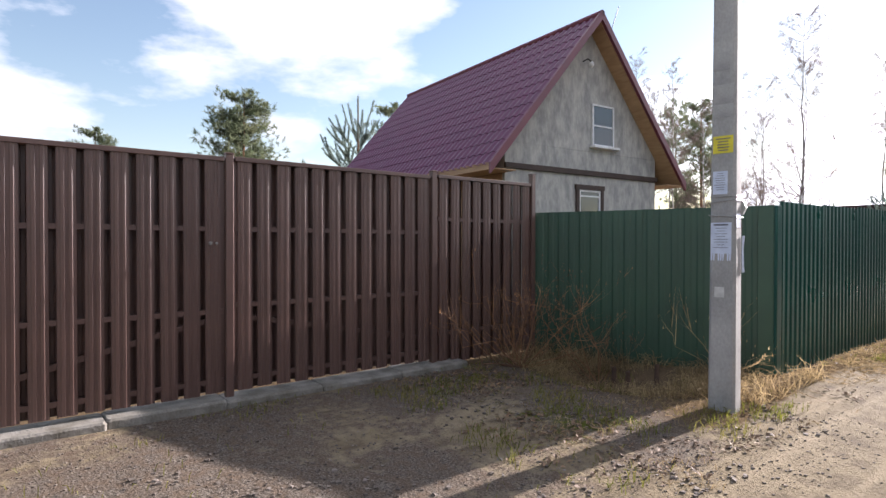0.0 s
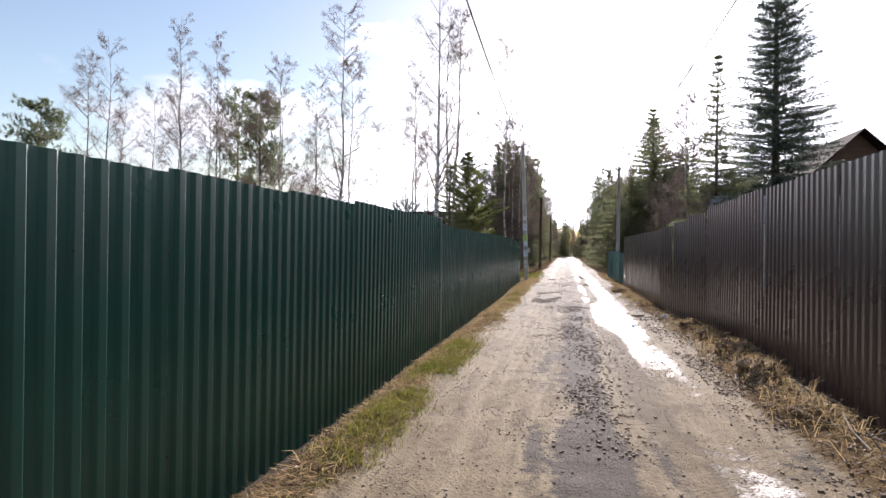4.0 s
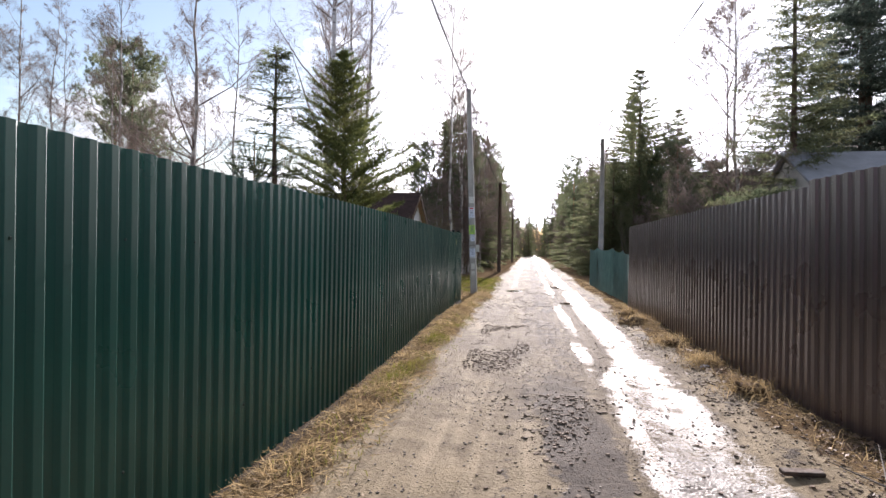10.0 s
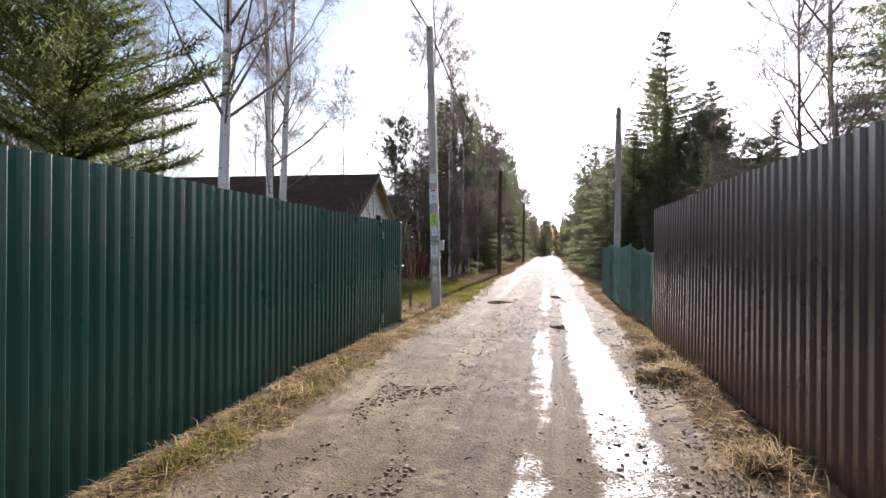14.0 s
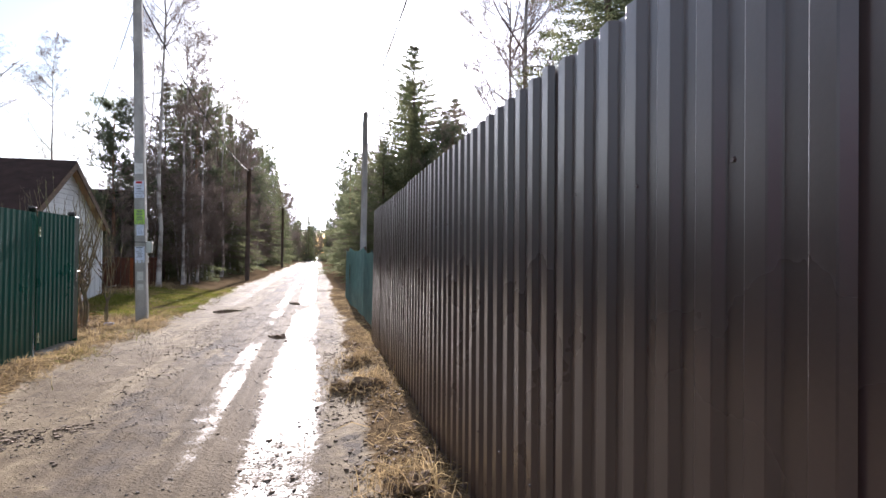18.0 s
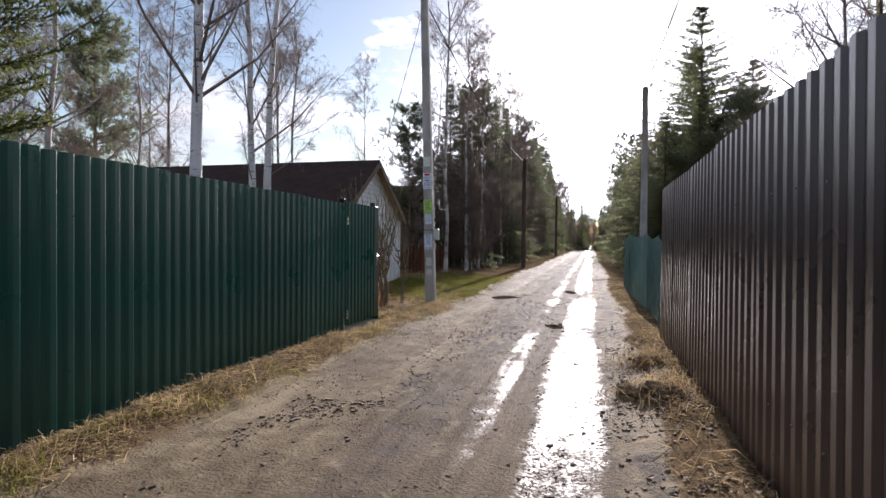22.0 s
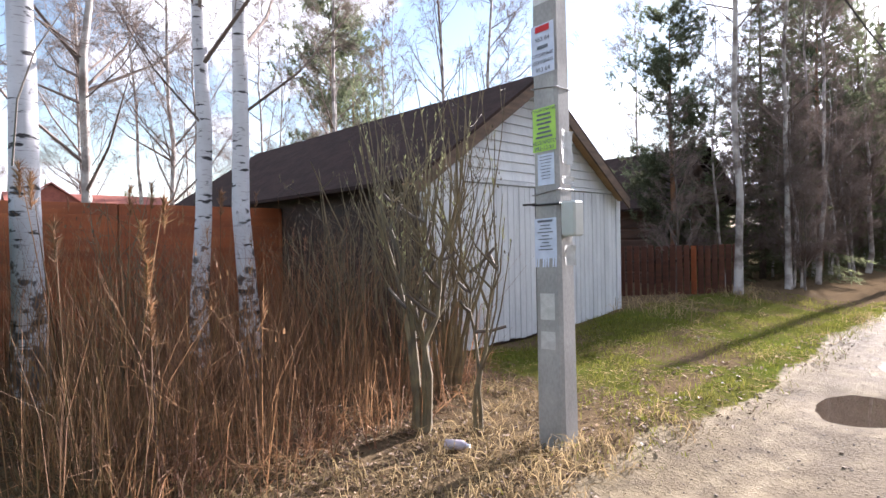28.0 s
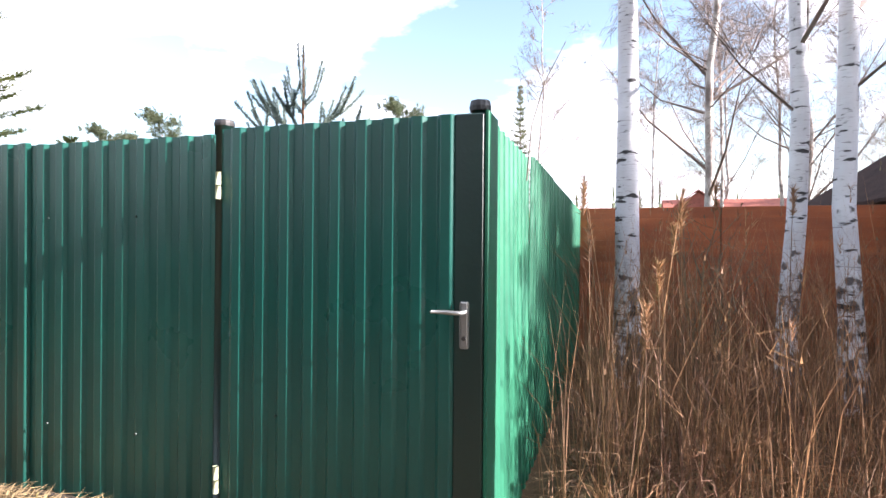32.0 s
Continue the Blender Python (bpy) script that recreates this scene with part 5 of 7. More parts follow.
# ---- houses seen over the fences ----
def simple_house(label, x0, x1, y0, y1, eave, ridge, wall_mat, roof_mat, along="x", over=0.4, logs=False, windows=()):
    """Walls, two roof slopes, gables, barge boards and windows; along: the way the ridge runs."""
    h = thing("house", label, "house")
    if logs:
        z = 0.0
        while z < eave:
            part("log", Build().box(x0, x1, y0, y1, z - 0.1, z + 0.2, 0.05), wall_mat, h)
            z += 0.3
    else:
        part("wall", Build().box(x0, x1, y0, y1, -0.3, eave), wall_mat, h)
    if along == "x":
        ym = (y0 + y1) / 2
        for x in (x0 + 0.01, x1 - 0.11):
            part("gable", Build().add([(x, y0, eave), (x, y1, eave), (x, ym, ridge - 0.05), (x + 0.1, y0, eave), (x + 0.1, y1, eave), (x + 0.1, ym, ridge - 0.05)], [(0, 2, 1), (3, 4, 5), (0, 1, 4, 3), (1, 2, 5, 4), (2, 0, 3, 5)]), wall_mat, h)
        ends = [((x0 - over, ym, ridge), (x1 + over, ym, ridge), (x1 + over, yy, eave - 0.12), (x0 - over, yy, eave - 0.12)) for yy in (y0 - over, y1 + over)]
    else:
        xm = (x0 + x1) / 2
        for y in (y0 + 0.01, y1 - 0.11):
            part("gable", Build().add([(x0, y, eave), (x1, y, eave), (xm, y, ridge - 0.05), (x0, y + 0.1, eave), (x1, y + 0.1, eave), (xm, y + 0.1, ridge - 0.05)], [(0, 1, 2), (3, 5, 4), (0, 3, 4, 1), (1, 4, 5, 2), (2, 5, 3, 0)]), wall_mat, h)
        ends = [((xm, y0 - over, ridge), (xm, y1 + over, ridge), (xx, y1 + over, eave - 0.12), (xx, y0 - over, eave - 0.12)) for xx in (x0 - over, x1 + over)]
    for e in ends:
        part("roof_slope", Build().add([*e, *[(a, b, c + 0.06) for a, b, c in e]], [(0, 1, 2, 3), (7, 6, 5, 4), (0, 4, 5, 1), (1, 5, 6, 2), (2, 6, 7, 3), (3, 7, 4, 0)]), roof_mat, h)
    for (ax, u0, u1, z0, z1) in windows:
        if ax == "x":
            window(h, x1, u0, u1, z0, z1, (), M["white_paint"], None, False, 0.06)
        else:
            w = part("window", Build().box(u0, u1, y0 - 0.04, y0 - 0.002, z0, z1), M["white_paint"], h, "white window frame")
            part("pane", Build().box(u0 + 0.06, u1 - 0.06, y0 - 0.046, y0 - 0.042, z0 + 0.06, z1 - 0.06), M["glass"], w)
    return h


simple_house("dark log house with a brown roof among bare trees", -14.0, -8.2, 46.6, 52.0, 2.3, 4.1, M["logs"], M["felt"], "x", 0.5, True, (("y", -10.2, -9.4, 1.1, 2.0), ("x", 48.0, 49.0, 1.1, 2.0)))
simple_house("pale sided shed with a grey sheet roof behind a brown fence", 4.25, 9.5, 28.0, 31.2, 2.75, 3.72, M["siding"], M["grey_roof"], "x", 0.12)
simple_house("distant dark timber house with steep roof beyond spruces", 12.4, 19.0, 63.0, 71.0, 4.6, 8.3, M["logs"], M["felt"], "x", 0.4, False, (("y", 14.5, 15.6, 2.6, 3.8),))
simple_house("brown house with a dark roof behind tall spruces", 8.6, 13.5, 33.5, 39.0, 4.2, 6.9, M["logs"], M["felt"], "y", 0.5)
simple_house("distant low house with red roof behind an orange fence", -33.0, -28.4, 35.0, 41.0, 2.4, 3.85, M["logs"], M["red_tile"], "y", 0.2)
simple_house("red gabled porch of a distant low house", -28.4, -27.5, 34.7, 37.3, 3.1, 4.02, M["red_tile"], M["red_tile"], "x", 0.1)

# ---- shade net along the road ----
net = thing("shade_net_fence", "sagging green shade net hung on thin posts", "fence")
spots = [(1.30, 31.75, 1.50), (1.38, 33.6, 1.52), (1.36, 35.5, 1.60), (1.22, 38.6, 1.62), (1.25, 41.5, 1.6)]
for x, y, h in spots:
    part("post", Build().tube([(x, y, -0.2), (x + 0.01, y, h + 0.03)], 0.022, 8), M["bark"], net)
for (xa, ya, ha), (xb, yb, hb) in zip(spots, spots[1:]):
    T, Z = np.meshgrid(np.linspace(0, 1, 22), np.linspace(0, 1, 10))
    sag = 0.10 * 4 * T * (1 - T) * Z
    v = np.stack([xa + (xb - xa) * T - 0.025 + 0.05 * (fbm(T * 6 + ya, Z * 3, 1.0, 3, 21) - 0.5), ya + (yb - ya) * T, 0.02 + Z * (ha + (hb - ha) * T) - sag], -1).reshape(-1, 3)
    i = (np.arange(9)[:, None] * 22 + np.arange(21)[None]).reshape(-1)
    part("net_panel", Build().bulk(v, np.stack([i, i + 1, i + 23, i + 22], 1)).bulk(v + np.array([0.003, 0, 0]), np.stack([i + 22, i + 23, i + 1, i], 1)), M["net"], net, "green shade net", True)


# ---- trees ----
def blades(b, base, tip, width, up=None):
    """Thin triangles from base to tip, one for each row."""
    base, tip = np.asarray(base, float), np.asarray(tip, float)
    d = tip - base
    side = np.cross(d, RNG.normal(size=d.shape))
    side /= np.linalg.norm(side, axis=1)[:, None] + 1e-9
    w = np.asarray(width, float).reshape(-1, 1) if np.ndim(width) else width
    v = np.stack([base - side * w / 2, base + side * w / 2, tip], 1).reshape(-1, 3)
    return b.bulk(v, np.arange(len(v)).reshape(-1, 3))


def strips(b, base, mid, tip, width):
    """Two-piece thin leaves: a quad and a point."""
    base, mid, tip = (np.asarray(q, float) for q in (base, mid, tip))
    side = np.cross(tip - base, RNG.normal(size=base.shape))
    side /= np.linalg.norm(side, axis=1)[:, None] + 1e-9
    w = np.asarray(width, float).reshape(-1, 1) if np.ndim(width) else width
    v = np.stack([base - side * w / 2, base + side * w / 2, mid + side * w * 0.4, mid - side * w * 0.4, tip], 1).reshape(-1, 3)
    k = np.arange(len(base)) * 5
    b.bulk(v, np.c_[k, k + 1, k + 2, k + 3])
    b.f += (np.c_[k + 3, k + 2, k + 4] + b.n - len(v)).tolist()
    return b


def unit(v):
    return v / (np.linalg.norm(v, axis=-1, keepdims=True) + 1e-9)


def twigs(starts, dirs, lens, per, spread, rng, rise=0.25):
    """From each stem (start, direction, length) some side stems: new starts, directions and lengths."""
    n = len(starts)
    t = rng.uniform(0.25, 1.0, (n, per))
    s = starts[:, None] + dirs[:, None] * (lens[:, None] * t)[..., None]
    d = unit(dirs[:, None] + spread * rng.normal(size=(n, per, 3)) + np.array([0, 0, rise]))
    return s.reshape(-1, 3), d.reshape(-1, 3), (lens[:, None] * rng.uniform(0.28, 0.55, (n, per)) * (1.15 - 0.5 * t)).reshape(-1)


def birch_parts(seed, h, r, low, mat_trunk, limbs=34, droop=0.0, dense=1.0, span=0.22, bend=0.25, tw=1.0, steep=(0.45, 1.0)):
    """Trunk and bare crown of a birch: meshes."""
    rng = np.random.default_rng(seed)
    n = 15
    zs = np.linspace(-0.15, h, n)
    off = np.cumsum(rng.normal(scale=bend * h / n * 0.16, size=(n, 2)), 0)
    off -= off[0]
    path = np.c_[off, zs]
    rad = r * (1 - 0.93 * np.linspace(0, 1, n) ** 0.85)
    rad[0] *= 1.25
    trunk = Build().tube(path, rad, 10).mesh("trunk", mat_trunk, True)
    t = np.sort(rng.uniform(low, 0.98, limbs))
    s = np.stack([np.interp(t, np.linspace(0, 1, n), path[:, k]) for k in range(3)], 1)
    a = rng.uniform(0, 2 * math.pi, limbs)
    el = rng.uniform(*steep, limbs)
    d = np.stack([np.cos(a) * np.cos(el), np.sin(a) * np.cos(el), np.sin(el)], 1)
    ln = h * span * (1.12 - t) ** 0.6 * rng.uniform(0.6, 1.15, limbs)
    crown = Build()
    for i in range(limbs):
        e = s[i] + d[i] * ln[i]
        m = s[i] + d[i] * ln[i] * 0.5 + np.array([0, 0, -0.04 * ln[i]])
        crown.tube([tuple(s[i]), tuple(m), tuple(e + np.array([0, 0, 0.08 * ln[i]]))], [max(0.006, 0.011 * ln[i]), max(0.005, 0.007 * ln[i]), 0.003], 4, False)
    s2, d2, l2 = twigs(s, d, ln, int(9 * dense), 0.55, rng)
    m2 = s2 + d2 * l2[:, None] * 0.55 + np.array([0, 0, 0.05]) * l2[:, None]
    strips(crown, s2, m2, s2 + d2 * l2[:, None] + np.array([0, 0, -0.12 - droop]) * l2[:, None], 0.010 * tw)
    s3, d3, l3 = twigs(s2, d2, l2, 7, 0.75, rng, 0.05 - droop)
    strips(crown, s3, s3 + d3 * l3[:, None] * 0.7, s3 + d3 * l3[:, None] * 1.25 + np.array([0, 0, -0.30 - droop]) * l3[:, None], 0.0062 * tw)
    s4, d4, l4 = twigs(s3, d3, l3, 6, 0.75, rng, -0.15 - droop)
    blades(crown, s4, s4 + d4 * l4[:, None] * 2.2 + np.array([0, 0, -0.35 - droop]) * l4[:, None], 0.0048 * tw)
    return trunk, crown.mesh("crown", M["twig"])


def spruce_parts(seed, h, r, spread, low=0.03, tiers=24, per=9, fine=1.0, needle=0.05, mat="spruce", gaps=0.1, foot=0.0, power=0.8, lift=0.0):
    """Trunk, and a crown of drooping boughs with side shoots set with needles."""
    rng = np.random.default_rng(seed)
    trunk = Build().tube([(0, 0, -0.15), (0.02, 0, h * 0.35), (0, 0.02, h * 0.7), (0, 0, h * 0.98)], [r, r * 0.75, r * 0.4, 0.01], 8).mesh("trunk", M["bark"], True)
    crown = Build()
    P, D, L = [], [], []
    total = tiers * per
    lobes = rng.uniform(0.75, 1.2, (9, 7))
    for k in range(total):
        t = low + (1 - low) * ((k // per + 0.45 * rng.random()) / tiers) ** 0.95
        a = k * 2.39996 + rng.uniform(-0.5, 0.5)
        if rng.random() < gaps:
            continue
        ln = (spread * (1 - t) ** power * lobes[int(t * 8.99), int(a / 0.9) % 7] + 0.06) * rng.uniform(0.55, 1.12)
        if h * t < foot:
            ln = min(ln, 1.0)
        out = np.array([math.cos(a), math.sin(a), 0])
        st = np.array([0, 0, h * t])
        rise, sag = (0.10 + lift + 0.65 * t * t) * ln, (0.40 - 1.2 * lift - 0.75 * t) * ln
        q = lambda u: st + out * ln * u + np.array([0, 0, rise * u - (rise + sag) * u * u + 0.16 * ln * u ** 3])
        pts = [q(u) for u in np.linspace(0.0, 1.0, 5)]
        crown.tube([tuple(p) for p in pts], [0.010 * ln + 0.004, 0.008 * ln + 0.003, 0.005 * ln + 0.003, 0.004, 0.002], 3, False)
        m = max(4, int(ln * 11 * fine))
        for u in np.linspace(0.15, 1.0, m):
            c, dr = q(u), unit(q(min(u + 0.05, 1.05)) - q(u - 0.05))
            sd = np.cross(dr, [0, 0, 1.0])
            sl = (0.10 + 0.05 * ln + 0.42 * ln * (1.02 - u) * 0.7) * rng.uniform(0.6, 1.25)
            for sgn in (-1, 1):
                P.append(c)
                D.append(unit(dr * 0.8 + sgn * sd * 0.7 + np.array([0, 0, rng.uniform(-0.65 + 2 * lift, 0.05 + lift)])))
                L.append(sl)
        P.append(q(0.8)), D.append(unit(q(1.0) - q(0.9))), L.append(0.25 * ln + 0.06)
    for z in np.linspace(0.78, 0.985, 30):
        P.append(np.array([0, 0, h * z])), D.append(unit(np.array([rng.normal() * 0.5 * (1.05 - z) * 4, rng.normal() * 0.5 * (1.05 - z) * 4, 1.0]))), L.append(0.035 * h)
    P, D, L = np.array(P), np.array(D), np.array(L)
    nn = int(8 * fine) + 2
    t = RNG.uniform(0.0, 1.0, (len(P), nn))
    base = P[:, None] + D[:, None] * (L[:, None] * t)[..., None]
    nd = unit(D[:, None] * 0.8 + 0.75 * RNG.normal(size=(len(P), nn, 3)))
    blades(crown, base.reshape(-1, 3), (base + nd * needle * RNG.uniform(0.8, 1.5, (len(P), nn, 1))).reshape(-1, 3), needle * 0.22)
    blades(crown, P, P + D * L[:, None], 0.012)
    return trunk, crown.mesh("crown", M[mat])


def pine_parts(seed, h, r, spread, low=0.35, boughs=60, tufts=26, mat="pine", needle=0.21):
    """Trunk and an open crown of needle tufts at the ends of crooked boughs."""
    rng = np.random.default_rng(seed)
    trunk = Build().tube([(0, 0, -0.15), (0.06, 0.03, h * 0.3), (-0.03, 0.06, h * 0.65), (0.02, 0, h * 0.97)], [r, r * 0.82, r * 0.5, 0.015], 9).mesh("trunk", M["pine_bark"], True)
    crown = Build()
    P, D = [], []
    for k in range(boughs):
        t = low + (1 - low) * (k + rng.random()) / boughs
        shape = math.sin(math.pi * min(1, (1 - t) / (1 - low) * 0.72 + 0.16))
        ln = spread * shape * rng.uniform(0.6, 1.1) + 0.15
        a = rng.uniform(0, 2 * math.pi)
        out = np.array([math.cos(a), math.sin(a), 0])
        st = np.array([0, 0, h * t])
        q = lambda u: st + out * ln * u + np.array([0, 0, ln * (0.18 * u + 0.3 * u * u)])
        crown.tube([tuple(q(u)) for u in (0, 0.4, 0.8, 1.0)], [0.015 * ln + 0.008, 0.011 * ln + 0.005, 0.008, 0.004], 4, False)
        for _ in range(tufts):
            u = rng.uniform(0.3, 1.0)
            P.append(q(u) + rng.normal(scale=0.14 * ln * (0.4 + u), size=3) * np.array([1, 1, 0.6]))
            D.append(unit(out * 0.5 + np.array([0, 0, 0.8]) + 0.4 * rng.normal(size=3)))
    P, D = np.array(P), np.array(D)
    nn = 21
    c = P[:, None] + D[:, None] * (RNG.uniform(-0.12, 0.12, (len(P), nn)))[..., None]
    nd = unit(D[:, None] * 0.7 + 0.8 * RNG.normal(size=(len(P), nn, 3)))
    blades(crown, c.reshape(-1, 3), (c + nd * needle * RNG.uniform(0.7, 1.3, (len(P), nn, 1))).reshape(-1, 3), needle * 0.15)
    blades(crown, P - D * 0.2, P + D * 0.1, 0.02)
    return trunk, crown.mesh("crown", M[mat])


def young_pine_parts(seed, h, r, spread, whorls=6):
    """A young pine: whorls of boughs that turn up into thick candle shoots clad in needles."""
    rng = np.random.default_rng(seed)
    trunk = Build().tube([(0, 0, -0.1), (0.01, 0, h * 0.5), (0, 0, h * 0.98)], [r, r * 0.7, 0.012], 8).mesh("trunk", M["pine_bark"], True)
    crown = Build()
    up = np.array([0, 0, 1.0])
    S = [[np.array([0, 0, h * z]) for z in (0.82, 0.88, 0.94, 1.0)]]
    for j in range(6):
        a, ln = 2 * math.pi * (j + rng.uniform(-0.2, 0.2)) / 6, spread * rng.uniform(0.30, 0.52)
        out = np.array([math.cos(a), math.sin(a), 0])
        S.append([np.array([0, 0, h * (0.815 - 0.008 * j)]) + out * ln * f + up * ln * g for f, g in ((0.03, 0), (0.32, 0.30), (0.50, 0.78), (0.62, 1.22))])
    for k in range(whorls):
        t = 0.70 - 0.13 * k
        for j in range(5):
            a = 2 * math.pi * (j + rng.uniform(-0.25, 0.25)) / 5 + k * 0.9
            ln = spread * (0.36 + 0.16 * k) * rng.uniform(0.8, 1.15)
            out = np.array([math.cos(a), math.sin(a), 0])
            sd = np.cross(out, up)
            q = lambda u: np.array([0, 0, h * t]) + out * ln * u + up * ln * (0.50 * u + 0.12 * u * u)
            crown.tube([tuple(q(u)) for u in (0, 0.35, 0.7, 1.0)], [0.018, 0.015, 0.012, 0.010], 5, False)
            S.append([q(u) for u in (0.4, 0.6, 0.8, 1.0)])
            for u0, side, rise in ((1.0, 0.05, 0.9), (1.0, 0.55, 0.6), (1.0, -0.55, 0.6), (0.72, 0.5, 0.8), (0.72, -0.5, 0.8)):
                c, l = q(u0), spread * rng.uniform(0.20, 0.34)
                d = out * rng.uniform(0.45, 0.75) + sd * (side + rng.normal(0, 0.1)) + up * rise
                S.append([c + d * l * f + up * l * 0.30 * f * f for f in (0, 0.33, 0.66, 1.0)])
    S = np.array(S)
    for i in range(3):
        p, d = S[:, i], S[:, i + 1] - S[:, i]
        nn = 150
        base = p[:, None] + d[:, None] * RNG.uniform(0, 1, (len(p), nn, 1))
        nd = unit(unit(d)[:, None] * 0.9 + 0.6 * RNG.normal(size=(len(p), nn, 3)))
        blades(crown, base.reshape(-1, 3), (base + nd * 0.06 * RNG.uniform(0.7, 1.2, (len(p), nn, 1))).reshape(-1, 3), 0.010)
    for c in S:
        crown.tube([tuple(p) for p in c], 0.008, 4, False)
    return trunk, crown.mesh("crown", M["pine_lit"])


def plant(name, meshes, x, y, label, category="tree", turn=0.0, scale=1.0, group="", z=None, wide=1.0, tilt=0.0):
    """A tree thing on the ground from its trunk and crown meshes."""
    m = pose(x, y, ground_z(x, y) if z is None else z, tilt, 0, turn) @ Matrix.Diagonal((scale * wide, scale * wide, scale, 1))
    t = thing(name, label, category, m, group)
    part("trunk", meshes[0], None, t)
    part("crown", meshes[1], None, t)
    return t


birch_near = birch_parts(11, 15.0, 0.155, 0.27, M["birch"], 34, 0.1, 1.0, 0.24, 0.12, 1.0, (0.7, 1.15))
birch_mid = birch_parts(12, 13.5, 0.11, 0.20, M["birch"], 32, 0.1, 1.0, 0.19, 0.25, 1.0, (0.65, 1.15))
birch_thin = birch_parts(13, 14.0, 0.085, 0.22, M["birch_far"], 34, 0.15, 1.0, 0.19, 0.35, 1.15)
birch_wide = birch_parts(14, 13.0, 0.10, 0.18, M["birch_far"], 44, 0.2, 1.0, 0.24, 0.3, 1.15)
birch_tall = birch_parts(15, 16.0, 0.09, 0.35, M["birch_far"], 36, 0.1, 1.0, 0.17, 0.35, 1.15)
bare_tree = birch_parts(16, 8.0, 0.06, 0.12, M["branch"], 40, 0.0, 1.2, 0.36, 0.4, 1.5)
birch_brush = birch_parts(17, 9.0, 0.05, 0.08, M["birch_far"], 42, 0.05, 1.0, 0.16, 0.5, 1.6)
spruce_near = spruce_parts(21, 5.0, 0.08, 2.3, 0.08, 27, 11, 1.5, 0.055, "spruce_near", 0.24, 2.3, 1.0, 0.28)
spruce_thin = spruce_parts(22, 5.0, 0.06, 1.05, 0.10, 20, 7, 1.1, 0.045, "spruce", 0.15, 9.0)
spruce_big = spruce_parts(23, 16.0, 0.22, 4.0, 0.03, 36, 11, 0.75, 0.13, "spruce", 0.14, 0.0, 1.12)
spruce_full = spruce_parts(25, 16.0, 0.22, 3.7, 0.03, 46, 17, 0.8, 0.12, "spruce_blue", 0.10, 0.0, 0.95, 0.06)
spruce_wide = spruce_parts(26, 13.0, 0.17, 5.0, 0.03, 32, 13, 0.8, 0.12, "spruce", 0.16, 0.0, 0.92)
spruce_slim = spruce_parts(24, 13.0, 0.14, 3.3, 0.03, 32, 11, 0.8, 0.11, "spruce", 0.18, 0.0, 1.05)
pine_tall = pine_parts(31, 13.5, 0.14, 2.2, 0.30, 54, 20)
pine_far = pine_parts(32, 11.0, 0.13, 2.1, 0.12, 74, 22)
pine_young = young_pine_parts(33, 4.7, 0.05, 1.45, 4)

LB = "tall bare birch with white bark in dry reeds"
plant("birch_tree", birch_near, -7.55, 32.65, LB, turn=40, group="birches")
plant("birch_tree", birch_mid, -7.27, 34.14, "slender bare birch with white bark in dry reeds", turn=130, group="birches")
plant("birch_tree", birch_mid, -7.05, 34.62, "slender bare birch leaning beside another", turn=250, group="birches", scale=1.05, tilt=-1.0)
plant("birch_tree", birch_wide, -13.2, 34.4, "bare birch with spreading twigs behind a fence", turn=10, group="birches", scale=1.1)
for k, (x, y, s, tr) in enumerate(((-24.9, 40.5, 1.0, 0), (-23.0, 42.5, 0.95, 90), (-26.5, 39.0, 1.05, 200), (-17.1, 50.8, 0.85, 20), (-20.5, 47.0, 0.9, 140), (-12.0, 44.0, 0.9, 300), (-15.5, 41.0, 1.0, 70), (-18.5, 37.5, 1.0, 160),
                                   (-11.0, 41.5, 0.8, 210), (-9.0, 56.0, 1.0, 50), (-14.0, 57.0, 1.0, 120), (-30, 47, 1.0, 33), (-28, 34, 1.0, 77), (-33, 38, 1.1, 140), (-22, 36, 0.9, 250), (-36, 44, 1.0, 10), (-19, 43.5, 1.0, 11), (-26, 52, 1.0, 60))):
    plant("birch_tree", (birch_thin, birch_wide, birch_tall)[k % 3], x, y, "bare grey birch in thin spring woodland", turn=tr, scale=s, group="woodland birches")
plant("spruce_tree", spruce_near, -4.75, 25.75, "dense green spruce leaning over a metal fence", turn=15)
plant("spruce_tree", spruce_thin, -4.9, 23.3, "thin open spruce behind a metal fence", turn=60, scale=0.86, wide=1.35, group="small spruces")
plant("spruce_tree", spruce_near, -6.2, 26.3, "small bushy spruce behind a metal fence", turn=200, scale=0.54, group="small spruces")
plant("pine_tree", pine_young, -7.85, 28.45, "young pine with upright candle shoots", turn=20, scale=0.885, group="young pines")
plant("pine_tree", pine_young, -9.6, 27.3, "short young pine with upright candle shoots", turn=140, scale=0.72, group="young pines")
plant("pine_tree", pine_young, -16.3, 7.7, "young bright green pine beside a house", turn=60, scale=1.30, group="young pines")
plant("pine_tree", pine_far, -25.9, 47.8, "green bushy pine standing clear of bare birches", turn=10, scale=1.22, group="pines")
plant("pine_tree", pine_far, -25.3, 7.0, "bushy green pine behind a picket gate", turn=215, scale=0.66, group="pines", wide=1.25)
plant("pine_tree", pine_far, -24.4, 6.9, "bushy green pine behind a picket gate", turn=50, scale=0.68, group="pines", wide=1.15)
plant("pine_tree", pine_far, -35.5, 2.9, "small yellow green pine beyond a gate", turn=50, scale=0.66, group="pines", wide=1.0)
plant("pine_tree", pine_tall, -31.0, 52.8, "tall green pine behind a shed", turn=80, scale=1.12, group="pines")
plant("pine_tree", pine_far, -22.0, 12.8, "bushy yellow green pine far behind a green fence", turn=20, scale=0.67, group="pines")
